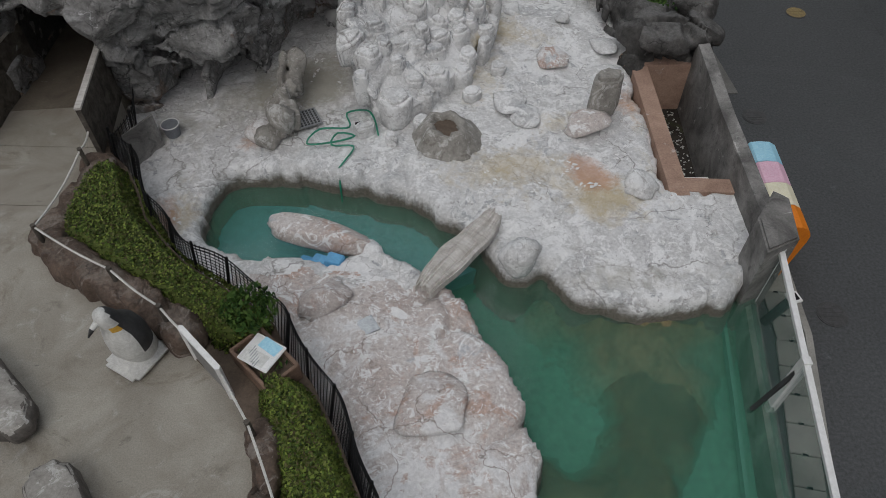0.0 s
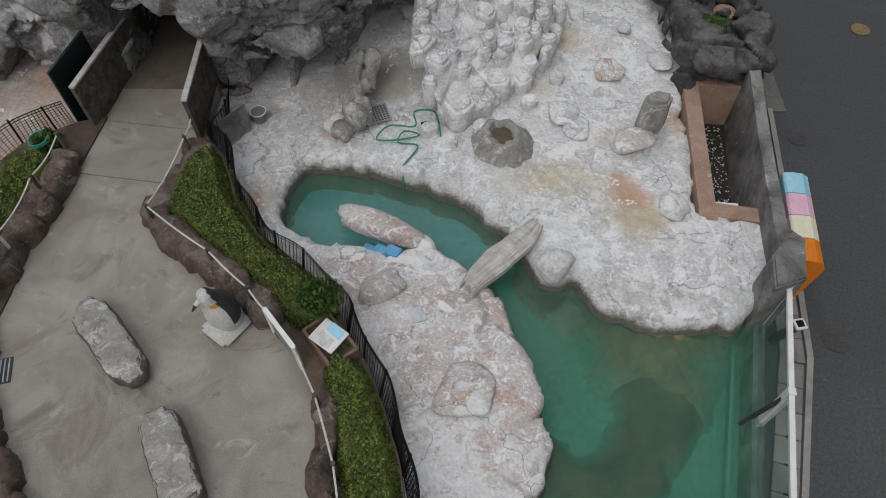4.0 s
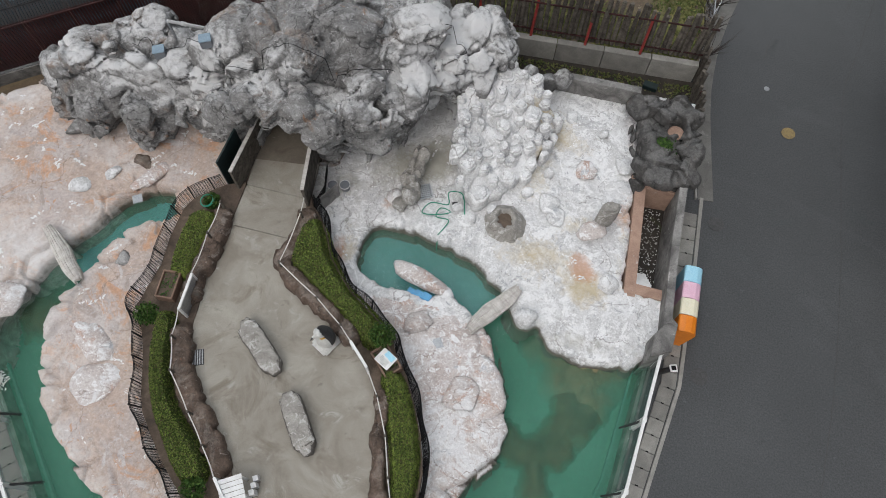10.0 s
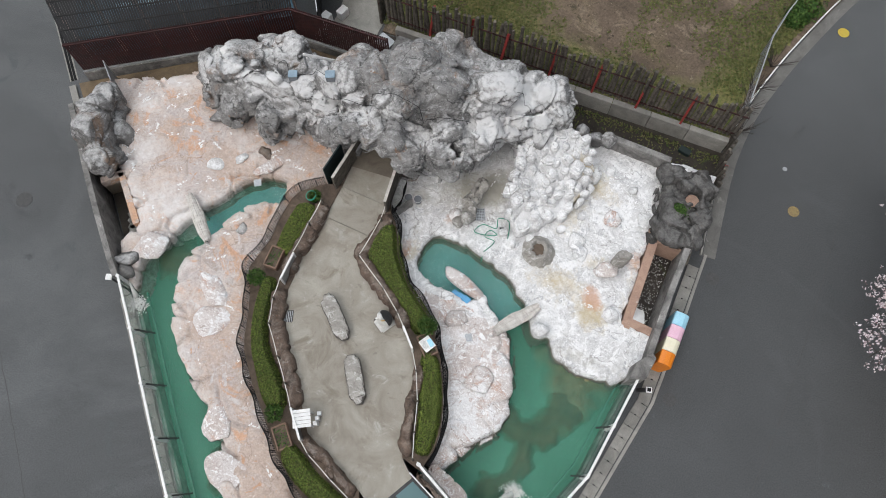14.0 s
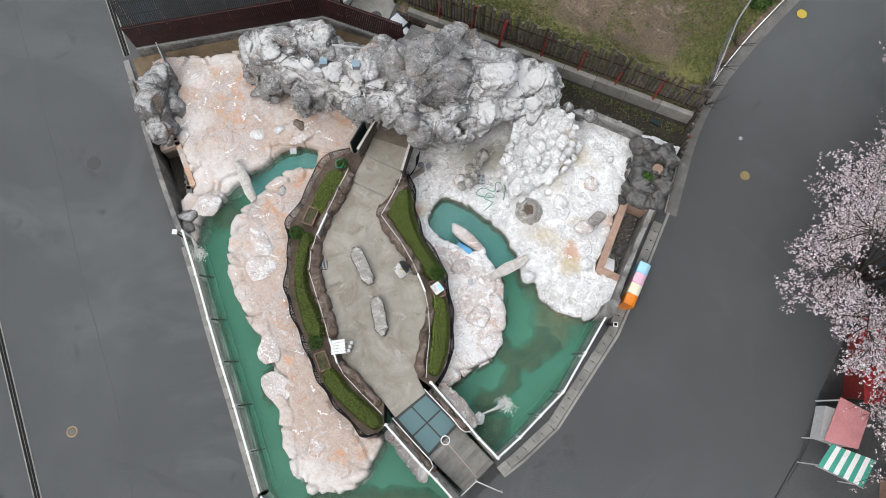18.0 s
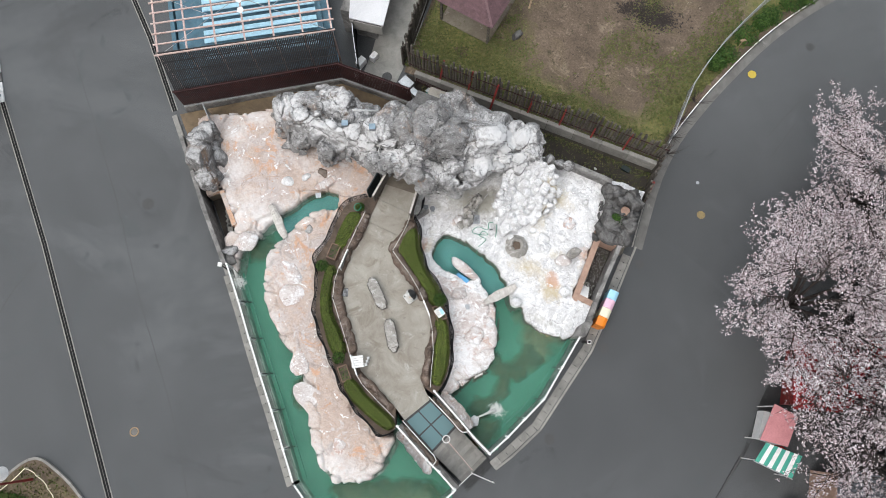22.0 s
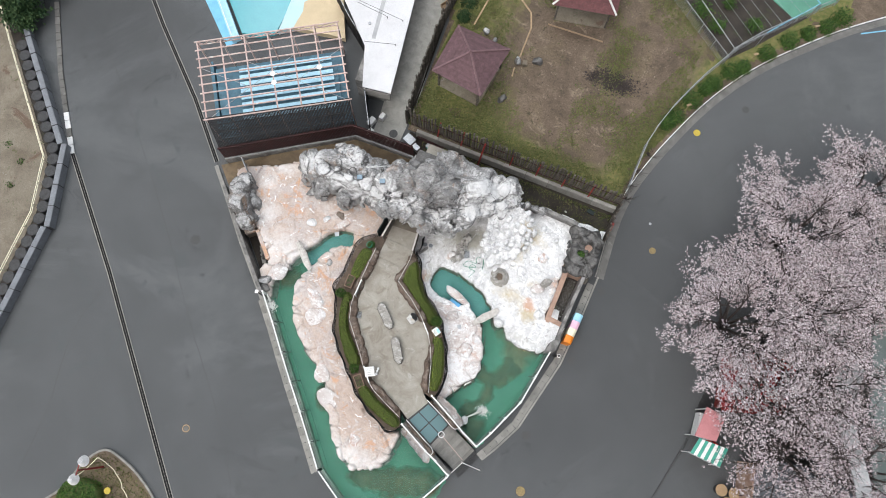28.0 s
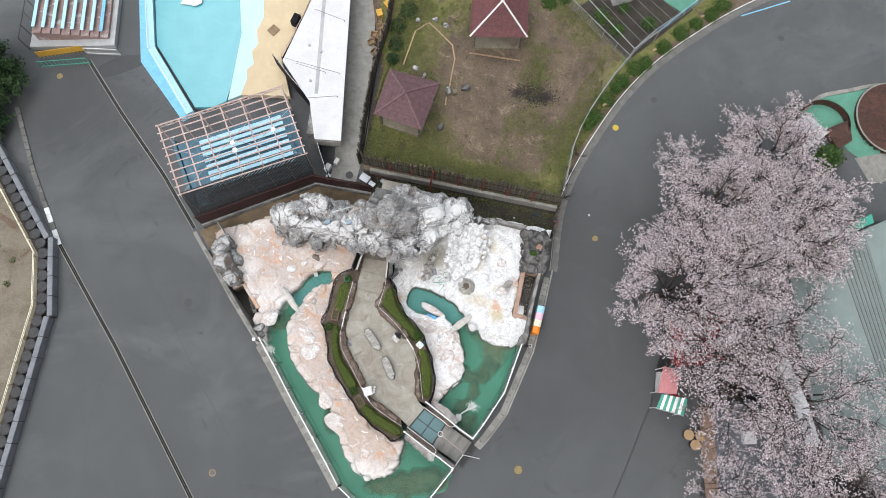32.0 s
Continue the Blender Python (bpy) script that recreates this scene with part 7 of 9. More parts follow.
# spouts
for x, y in ((-16.35, 2.4), (2.75, 1.5)):
    fr = random.Random(int(x * 7))
    spots = [(x + fr.gauss(0, 0.2) + 0.1 * k, y + fr.gauss(0, 0.17), Z_WATER + 0.012 + abs(fr.gauss(0, 0.02)), 0, 0, 1) for k in (-1, 0, 1) for _ in range(150)]
    tagged(part("foam", leaves_mesh("foam", STATUEW, spots, 0.045, 6, 0.25), STATUEW), "white foam where the jet meets the pool", "foam", kind="stuff")
for x, y, dx, dy, z in ((-17.1, 3.2, 0.5, -0.5, 1.5), (1.6, 0.35, 1.1, 1.1, 1.4)):
    single("water_spout", tube([(x, y, z), (x + dx * 0.5, y + dy * 0.5, z - 0.02), (x + dx, y + dy, Z_WATER + 0.02)], [0.05, 0.06, 0.14], 8), STATUEW, "white jet of water falling into the pool", "water jet", "water jets", smooth=True)
single("boulder", boulder_mesh("boulder", GUANO, 260, 3, 0.4, 0.8), GUANO, "white rock that hides the water outlet", "rock", "boulders on the terrace", at=pose(1.75, 0.3, 1.45) @ Matrix.Diagonal((0.85, 0.75, 0.8, 1)))

# ---- alley, log fence and paddock north of the mountain ----
single("alley", prism([(-12.5, 18.8), (-9.5, 19.0), (0, 19.0), (6.9, 18.3), (7.0, 21.4), (-12.4, 21.4)], -0.1, 0.06), DARKGROUND, "damp dark earth alley with weeds", "ground", kind="structure")
ar = random.Random(19)
spots = [(ar.uniform(-11, 6.8), 19.1 + abs(ar.gauss(0, 0.7)) if ar.random() < 0.5 else 21.1 - abs(ar.gauss(0, 0.3)), 0.07 + abs(ar.gauss(0, 0.05)), ar.uniform(-0.5, 0.5), ar.uniform(-0.5, 0.5), 1) for _ in range(2600)]
tagged(part("weeds", leaves_mesh("weeds", GRASSLEAF, [q for q in spots if q[1] < 21.1], 0.07, 8, 0.5), GRASSLEAF), "low weeds growing in the damp alley", "weeds", kind="stuff")
w = thing("wall_alley", "low pale concrete retaining wall under the log fence", "wall", kind="structure")
for k in range(9):
    a, b = lerp((-11.7, 21.3), (6.8, 21.55), k / 9), lerp((-11.7, 21.3), (6.8, 21.55), (k + 1) / 9 - 0.002)
    part("block", bar((*a, 0.55), (*b, 0.55), 0.3, 1.14), SLAB, w)
single("paddock", prism([(-12.7, 21.5), (7.0, 21.7), (7.3, 24.2), (7.94, 26.8), (9.1, 30.1), (11.2, 35.1), (14.0, 39.6), (17.5, 43.8), (21.3, 47.6), (26, 52), (20, 75), (-16, 75), (-16.2, 40), (-13.6, 33)], -0.1, 0.1), GRASSGROUND, "patchy brown grass paddock with bare earth", "ground", kind="structure")
PADDOCK = [(-12.6, 22.0), (6.9, 22.2), (7.1, 24.3), (7.7, 26.9), (8.9, 30.3), (10.9, 35.2), (13.7, 39.8), (17.2, 44.0), (21.0, 47.9), (18, 72), (-15, 72), (-15.6, 40), (-13.5, 33)]
me = field("turf", PADDOCK, lambda x, y, d: 0.108 + 0.02 * fbm(x, y, 0.6, 3.0, 3), 0.35, margin=0.0)
me.materials.append(GRASSGROUND)
cover = me.attributes.new("green", 'FLOAT', 'POINT')
xy = np.array([v.co[:2] for v in me.vertices])
edge = inside_depth(xy[:, 0], xy[:, 1], PADDOCK)
heart = np.hypot((xy[:, 0] - 1.5) / 8.0, (xy[:, 1] - 33.5) / 8.5)
cover.data.foreach_set("value", np.clip(1.0 - edge / 3.2, 0, 1) * 0.75 + np.clip(heart - 0.75, 0, 1) * 0.9)
tagged(new("turf", me), "worn turf, green at the edges and bare brown earth in the middle", "ground", kind="structure")
rnd = random.Random(77)
LOGS = []
for i in range(6):
    bm = tube([(0, 0, 0), (0.02 * math.sin(i), 0.01, 0.9), (0.03 * math.cos(i * 2), 0.02, 1.75 + 0.06 * (i % 3))], [0.1, 0.095, 0.075 + 0.006 * (i % 3)], 7)
    LOGS.append(mesh_of("log", bm, LOG))


def log_fence(line, gap, label, z0=0.45, lean=0.0, group="log fences", tall=1.0):
    f = thing("log_fence", label, "fence", group)
    for x, y, a in along(line, gap):
        s = rnd.uniform(0.88, 1.06) * tall * (1 + 0.06 * math.sin(x * 0.9))
        part("log", rnd.choice(LOGS), LOG, f, at=pose(x, y + rnd.uniform(-0.03, 0.03), z0, rnd.uniform(-3, 3) + lean, rnd.uniform(-3, 3), rnd.uniform(0, 360)) @ Matrix.Diagonal((1, 1, s, 1)))
    for z in (z0 + 0.3, z0 + 1.3 * tall):
        for a, b in zip(line, line[1:]):
            part("rail", bar((a[0], a[1] - 0.1, z), (b[0], b[1] - 0.1, z), 0.05, 0.06), RUST, f)
    return f


sf = log_fence([(-12.3, 21.75), (-5, 21.8), (1, 21.9), (7.0, 22.0)], 0.215, "weathered grey-brown log paling fence with rusty rails", 1.0, 0.0, "log fences", 1.42)
for x in (-9.8, -7.6, -5.5, -3.0, -0.6, 1.8, 4.2):
    if x == -5.5:
        part("strut", bar((-5.6, 20.5, 0.5), (-5.45, 21.62, 3.3), 0.13, 0.13), REDPAINT, sf, "red painted raking strut")
    else:
        part("strut", bar((x, 21.5, 0.9), (x + 0.1, 22.0, 3.0), 0.11, 0.11), REDPAINT, sf, "red painted steel post")
log_fence([(-13.0, 22.0), (-13.6, 27.0), (-14.0, 32.0), (-13.8, 37.3), (-14.4, 44)], 0.2, "dark weathered log paling fence along the corridor", 0.05, 0.0, "log fences", 1.25)
log_fence([(7.0, 22.0), (6.85, 20.5), (6.9, 18.6)], 0.2, "dark weathered log palings closing the alley", 0.0)
single("post", bar((6.95, 18.9, 0.0), (7.05, 20.3, 0.9), 0.2, 0.35), REDPAINT, "leaning red painted steel post", "post")
single("crate", box(0.62, 0.34, 0.22, (5.0, 20.7, 0.06), -12, 0.02), TARP, "dark teal plastic crate in the alley", "crate")
single("stone", boulder_mesh("stone", STATUEW, 5, 2), STATUEW, "pale stone lying in the alley", "stone", at=pose(3.0, 19.9, 0.08) @ Matrix.Diagonal((0.28, 0.2, 0.2, 1)))
for x, y, m, s in ((-12.0, 20.4, STEEL, (0.9, 0.7, 0.8)), (-11.2, 20.0, SLAB, (0.6, 0.4, 0.7)), (-10.2, 20.6, TEALGREEN, (0.6, 0.35, 0.4)), (-9.2, 19.6, WHITE, (0.5, 0.5, 0.9)), (-9.9, 19.7, GREYROOF, (0.5, 0.3, 0.5))):
    b = thing("storage_box", "utility box standing in the service corner", "box", "boxes in the service corner", at=(x, y, 0.05), rz=-20)
    part("case", box(*s, bevel=0.02), m, b)
    part("top", box(s[0] + 0.04, s[1] + 0.04, 0.03, (0, 0, s[2])), STEEL, b)
rk = thing("pipe_rack", "rusty pipe rack in the service corner", "rack")
for k in range(4):
    part("tube", bar((-11.4, 20.9 - 0.0 * k, 0.5 + 0.18 * k), (-9.0, 20.8, 0.5 + 0.18 * k), 0.04), RUST, rk)
for x in (-11.4, -9.0):
    part("upright", bar((x, 20.85, 0.0), (x, 20.85, 1.15), 0.05), RUST, rk)

# ---- kerb and bush strip beside the curved road ----
KERB = [(7.36, 15.5), (7.1, 18.5), (6.97, 21.14), (7.27, 24.19), (7.94, 26.77), (9.08, 30.13), (11.17, 35.06), (13.99, 39.64), (17.55, 43.82), (21.27, 47.56), (26, 51.5)]
kb = thing("kerb", "grey concrete kerb and gutter along the curve", "kerb", kind="structure")
ks = spline(KERB, 1.2)
for a, b in zip(ks, ks[1:]):
    part("kerb_stone", bar((*a, 0.07), (*b, 0.07), 0.075, 0.18), WHITE if a[1] > 23 else SLAB, kb)
go = offset_line(ks, -0.42)
for a, b in zip(go, go[1:]):
    part("gutter", bar((*a, 0.012), (*b, 0.012), 0.62, 0.03), KERBDARK, kb)


def mesh_fence(line, h, gap, label):
    f = thing("mesh_fence", label, "fence", "mesh fences round the paddock")
    pts = along(line, gap)
    for x, y, a in pts:
        part("post", tube([(x, y, 0.05), (x, y, h)], 0.045, 6), STEEL, f)
    for (x, y, a), (x2, y2, a2) in zip(pts, pts[1:]):
        part("top_rail", bar((x, y, h), (x2, y2, h), 0.05), STEEL, f)
        bm = bmesh.new()
        l = math.hypot(x2 - x, y2 - y)
        n = int(l / 0.2)
        for k in range(1, n):
            c = lerp((x, y), (x2, y2), k / n)
            bar((*c, 0.1), (*c, h), 0.014, None, bm, 3)
        for z in np.arange(0.2, h, 0.2):
            bar((x, y, z), (x2, y2, z), 0.014, None, bm, 3)
        part("mesh", bm, STEEL, f)


mesh_fence([(7.1, 23.8), (7.23, 28.91), (8.36, 32.9), (9.79, 36.41), (12.24, 41.23), (14.75, 44.15), (17.3, 47.12), (20, 50)], 1.6, 2.2, "galvanised mesh fence leaning over the bushes")
mesh_fence([(11.15, 38.8), (7.5, 41.47), (4.08, 44.06), (0, 47)], 1.6, 1.9, "galvanised mesh fence of the animal pen")
cage = thing("animal_pen", "pen with a dark net roof and green netting", "pen")
CG = [(11.2, 39.2), (13.4, 41.8), (17.0, 46.6), (10.5, 50.5), (5.2, 44.2)]
part("floor", prism(CG, 0.0, 0.13), DARKGROUND, cage)
for a, b in zip(CG, CG[1:] + CG[:1]):
    part("top_bar", bar((*a, 2.4), (*b, 2.4), 0.06), BLUEPAINT if a[0] > 12 else STEEL, cage)
    part("corner_post", bar((*a, 0), (*a, 2.4), 0.07), STEEL, cage)
part("shed", box(2.2, 1.6, 1.9, (9.2, 46.3, 0.1), 30, 0.03), GREYROOF, cage)
part("shed_roof", box(2.5, 1.9, 0.12, (9.2, 46.3, 2.0), 30, 0.03), BLUEPAINT, cage)
part("green_net", prism([(13.5, 47.1), (15.9, 45.9), (19.0, 49.3), (18.2, 52), (13.3, 50)], 0.14, 0.18), GREENPAINT, cage)
for i, (x, y, r) in enumerate(((7.6, 43.4, 0.9), (9.5, 42.2, 0.7), (12.6, 43.6, 0.8), (11.5, 47.6, 0.9), (9.8, 44.8, 0.5))):
    pr = random.Random(i)
    part("shrub", leaves_mesh("shrub", BUSHLEAF, [(x + pr.gauss(0, r * 0.5), y + pr.gauss(0, r * 0.5), 0.3 + abs(pr.gauss(0, 0.3)), pr.uniform(-1, 1), pr.uniform(-1, 1), 1) for _ in range(420)], 0.1, i, 0.5), BUSHLEAF, cage)["kind"] = "stuff"
for k in range(10):
    a, b = lerp(CG[0], CG[2], k / 9), lerp(CG[4], CG[3], k / 9)
    part("wire", bar((*a, 2.4), (*b, 2.4), 0.015), STEEL, cage)


def clump(name, x, y, z, r, n, leaf, seed, material, label, category, group, flat=0.8, stem=True):
    rr = random.Random(seed)
    b = thing(name, label, category, group)
    spots = []
    for _ in range(n):
        v = Vector((rr.gauss(0, 1), rr.gauss(0, 1), rr.gauss(0, 1))).normalized()
        k = r * rr.uniform(0.55, 1.0) * (1 + 0.3 * noise.noise(v * 2.2 + Vector((seed, 0, 0))))
        spots.append((x + v.x * k, y + v.y * k, z + max(v.z, -0.45) * k * flat, v.x, v.y, abs(v.z) + 0.2))
    part("leaves", leaves_mesh("leaves", material, spots, leaf, seed, 0.5), material, b)["kind"] = "stuff"
    if stem:
        part("stem", tube([(x, y, 0.05), (x, y, z)], [0.06, 0.03], 6), BARK, b)
    return b


for i, (x, y) in enumerate([(8.6, 30.9), (9.1, 31.8), (9.9, 33.9), (10.7, 35.5), (11.2, 36.3), (12.3, 38.1), (13.2, 38.9), (14.75, 41.1), (16.3, 43.2), (17.7, 44.6), (19.1, 46.0), (20.2, 47.5)]):
    clump("bush", x - 0.25, y + 0.2, 0.45, 0.78 + 0.12 * (i % 3), 800, 0.085, 300 + i, BUSHLEAF, "rounded green bush beside the kerb", "bush", "bushes beside the kerb")
for x, y in ((9.5, 33.2), (13.5, 40.4), (17.8, 45.4)):
    s = thing("sign", "small wooden sign board among the bushes", "sign", "signs among the bushes", at=(x, y, 0.1), rz=40)
    part("board", box(0.4, 0.3, 0.04, (0, 0, 0.9), rx=-35), WOODCRATE, s)
    part("stake", bar((0, 0, 0), (0, 0, 0.9), 0.05), WOODCRATE, s)
for i, (x, y) in enumerate(((7.35, 25.8), (7.2, 24.3), (7.9, 27.6), (7.4, 23.0))):
    b = thing("bare_shrub", "leafless brown shrub by the fence", "shrub", "bare shrubs")
    for k in range(26):
        a, e = rnd.uniform(0, 6.28), rnd.uniform(0.5, 1.3)
        p0 = Vector((x, y, 0.1))
        p1 = p0 + Vector((math.cos(a) * e * 0.5, math.sin(a) * e * 0.5, e * 0.8))
        p2 = p1 + Vector((math.cos(a + 0.5) * e * 0.4, math.sin(a + 0.5) * e * 0.4, e * 0.3))
        part("branch", tube([p0, p1, p2], [0.018, 0.012, 0.006], 4), BARK, b)


def gazebo(eaves, apex, zt, ze, material, capm, label):
    g = thing("gazebo", label, "gazebo", "gazebos in the paddock")
    ax, ay = apex
    n = len(eaves)
    for i in range(n):
        a, b = eaves[i], eaves[(i + 1) % n]
        A, B, C = Vector((*a, ze)), Vector((*b, ze)), Vector((ax, ay, zt))
        rows = 15
        side = part("roof_side", prism_face(A, B, C), material, g)
        for r in range(rows):
            t0, t1 = r / rows, (r + 1) / rows
            bm = bmesh.new()
            nrm = (B - A).cross(C - A).normalized()
            nrm = nrm if nrm.z > 0 else -nrm
            P0, P1, P2, P3 = A.lerp(C, t0), B.lerp(C, t0), B.lerp(C, t1), A.lerp(C, t1)
            q = [bm.verts.new(P0 + nrm * 0.06), bm.verts.new(P1 + nrm * 0.06), bm.verts.new(P2 + nrm * 0.03), bm.verts.new(P3 + nrm * 0.03), bm.verts.new(P0 + nrm * 0.03), bm.verts.new(P1 + nrm * 0.03)]
            bm.faces.new(q[:4])
            bm.faces.new((q[4], q[5], q[1], q[0]))
            bmesh.ops.recalc_face_normals(bm, faces=bm.faces)
            part("shingle_course", bm, material, side)
        part("ridge", bar(A + Vector((0, 0, 0.08)), C + Vector((0, 0, 0.1)), 0.16, 0.07), capm, g)
    for a in eaves:
        p = lerp(a, apex, 0.18)
        part("post", bar((*p, 0.05), (*p, ze + 0.3), 0.16), LOG, g)
    part("finial", disc(0.14, 0.2, (ax, ay, zt + 0.05), 10, r2=0.06), capm, g)
    part("floor", prism([lerp(a, apex, 0.15) for a in eaves], 0.08, 0.2), SAND, g)


def prism_face(A, B, C):
    bm = bmesh.new()
    n = (B - A).cross(C - A).normalized() * 0.05
    t = [bm.verts.new(p) for p in (A, B, C)]
    l = [bm.verts.new(p - (n if n.z > 0 else -n)) for p in (A, B, C)]
    bm.faces.new(t)
    bm.faces.new(l[::-1])
    for i in range(3):
        bm.faces.new((t[i], l[i], l[(i + 1) % 3], t[(i + 1) % 3]))
    bmesh.ops.recalc_face_normals(bm, faces=bm.faces)
    return bm


gazebo([(-11.98, 31.15), (-6.9, 30.77), (-7.56, 25.61), (-12.34, 26.2)], (-9.68, 28.3), 4.6, 3.0, ROOFTILE, RIDGE, "gazebo with a faded purple-brown shingle pyramid roof")
gazebo([(-5.1, 36.4), (0.5, 37.6), (-0.5, 43.2), (-6.0, 42.2)], (-2.63, 40.0), 4.6, 3.0, ROOFRED, STATUEW, "gazebo with a dark red shingle roof and pale ridges")
for i, (x, y, s) in enumerate(((-10.0, 33.3, 0.9), (-9.0, 32.7, 0.8), (-6.2, 31.6, 1.0), (-4.5, 32.3, 1.2), (-6.1, 27.5, 1.0), (-11.0, 38.8, 0.8), (-8.0, 38.8, 0.9), (-9.3, 39.2, 0.8))):
    single("boulder", boulder_mesh("boulder", DARKROCK if i in (3, 4) else GREYROCK, 210 + i, 3, 0.4, 0.7), DARKROCK, "dark weathered boulder on the paddock grass", "rock", "boulders in the paddock", at=pose(x, y, 0.2, 0, 0, 60 * i) @ Matrix.Diagonal((s, s * 0.8, s, 1)))
single("stone_block", box(0.4, 0.5, 0.35, (-5.5, 31.6, 0.1), 10, 0.03), SAND, "pale block beside the boulders", "block")
for a, b in (((-6.3, 35.3), (-6.15, 31.9)), ((-6.9, 36.8), (-6.3, 35.3)), ((-9.8, 38.8), (-6.9, 36.8)), ((-11.0, 37.5), (-11.3, 33.5)), ((-11.0, 37.5), (-9.8, 38.8)), ((-6.2, 30.9), (-6.1, 30.0)), ((-5.0, 36.3), (0.3, 36.6))):
    single("log_edging", tube([(*a, 0.14), (*lerp(a, b, 0.5), 0.16), (*b, 0.14)], 0.08, 7), WOODCRATE, "pale log laid as an edging on the grass", "log", "log edgings")
rr = random.Random(41)
spots = []
for _ in range(110000):
    x, y = rr.uniform(-13, 9), rr.uniform(22, 44)
    if 0.35 * rr.random() - 0.1 < 0.45 * noise.noise(Vector((x * 0.22, y * 0.22, 3))) + 0.2 * noise.noise(Vector((x, y, 1))) + (0.2 if y < 24.6 or x < -10.5 or x > 4.6 + max(0, (y - 26) * 0.42) else 0.02 if y < 27 or x < -8 or y > 38 or x > 3 + max(0, (y - 26) * 0.42) else -0.16):
        spots.append((x, y, 0.13, rr.uniform(-0.3, 0.3), rr.uniform(-0.3, 0.3), 1))
tagged(part("grass", leaves_mesh("grass", GRASSLEAF, [s for s in spots if s[0] < 7 + max(0, (s[1] - 26) * 0.42)], 0.085, 9, 0.6), GRASSLEAF), "sparse dry grass tufts", "grass", kind="stuff")
burnt = [(2.6 + rr.gauss(0, 1.0), 33.2 + rr.gauss(0, 0.5), 0.105 + rr.uniform(0, 0.03), 0, 0, 1) for _ in range(1500)] + [(rr.choice((0.9, 2.0, 3.4)) + rr.gauss(0, 0.3), 33.0 + rr.gauss(0, 0.3), 0.11, 0, 0, 1) for _ in range(900)]
tagged(part("litter", leaves_mesh("litter", BARK, burnt, 0.1, 4, 0.3), BARK), "dark brown litter strewn on the bare earth", "litter", kind="stuff")
for i, (x, y, r) in enumerate(((-12.6, 35.5, 0.9), (-12.9, 37.5, 1.0), (-12.2, 39.5, 1.1), (-12.5, 33.8, 0.7), (-3.0, 44.5, 0.8), (-1.8, 45.0, 0.7), (2.0, 43.8, 0.9), (3.5, 44.8, 0.8))):
    clump("bush", x, y, 0.36, r, 500, 0.1, 400 + i, PINELEAF if i < 4 else BUSHLEAF, "dark green bush at the paddock edge", "bush", "bushes in the paddock")

# ---- corridor, white-roofed building, crates ----
single("corridor", prism([(-18.6, 39.85), (-17.2, 32.06), (-15.6, 21.96), (-15.4, 19.2), (-12.9, 19.2), (-12.9, 24.47), (-14.3, 33), (-15.93, 40.19), (-18, 55), (-20, 55)], -0.05, 0.05), SLAB, "pale concrete service corridor with damp stains", "path", kind="structure")
cv = single("manhole_cover", disc(0.38, 0.03, (-13.7, 20.6, 0.05)), IRONLID, "round dark cast-iron cover in the corridor", "manhole", "manhole covers")
single("ground_strip", prism([(-15.9, 40), (-14.3, 33), (-13.0, 24), (-13.0, 22), (-13.9, 33), (-14.5, 44)], -0.02, 0.055), DARKGROUND, "dark gravel strip beside the corridor", "ground", kind="structure")
wb = thing("white_roofed_building", "low building with a flat white sheet roof", "building")
WR = [(-17.7, 37.76), (-14.75, 22.8), (-17.24, 22.42), (-18.72, 26.08), (-22.47, 29.68), (-20.5, 44), (-19.2, 44)]
part("wall", prism([(x - 0.9 if x > -18 else x + 0.1, y + 0.4) for x, y in WR], 0.0, 2.9), WALLC, wb)
part("roof", prism(WR, 2.9, 3.02), WHITEROOF, wb)
part("seam", bar((-18.3, 27, 3.03), (-20.4, 38, 3.03), 0.35, 0.03), GREYROOF, wb, "grey roof gutter strip")
part("end_panel", bar((-17.2, 22.35, 2.4), (-14.8, 22.7, 2.4), 0.06, 1.0), SLAB, wb)
for a, b in (((-20.9, 35.8), (-17.6, 35.2)), ((-22.2, 29.9), (-16.6, 29.5)), ((-18.9, 26.3), (-16.2, 27.1)), ((-20.5, 39), (-17.8, 37.9)), ((-21.0, 29.6), (-18, 29.3))):
    part("stay", bar((*a, 3.25), (*b, 3.3), 0.025), DARKMETAL, wb)
    part("stay_foot", bar((*b, 3.0), (*b, 3.32), 0.04), DARKMETAL, wb)
for i, (x, y) in enumerate(((-19.2, 28.2), (-19.0, 31.5), (-20.3, 31.9))):
    part("roof_fitting", disc(0.14, 0.12, (x, y, 3.02), 8), STEEL, wb)
for i, (x, y, m) in enumerate(((-15.0, 36.1, WOODCRATE), (-14.4, 37.2, WOODCRATE), (-15.1, 35.2, WOODCRATE), (-14.5, 34.2, WOODCRATE), (-14.5, 36.4, WOODCRATE), (-14.9, 37.6, WOODCRATE), (-15.1, 38.6, YELLOWBOX), (-14.5, 39.8, YELLOWBOX))):
    c = thing("crate", "open slatted wooden crate" if m is WOODCRATE else "yellow plastic storage box with lid", "crate", "crates beside the corridor", at=(x, y, 0.06), rz=20 * i)
    part("bottom", box(0.75, 0.55, 0.05), m, c)
    for u, v, sx, sy in ((0, 0.27, 0.75, 0.03), (0, -0.27, 0.75, 0.03), (0.36, 0, 0.03, 0.55), (-0.36, 0, 0.03, 0.55)):
        part("side", box(sx, sy, 0.4, (u, v, 0.02)), m, c)
    if m is YELLOWBOX:
        part("lid", box(0.8, 0.6, 0.04, (0, 0, 0.42), 0, 0.01), m, c)

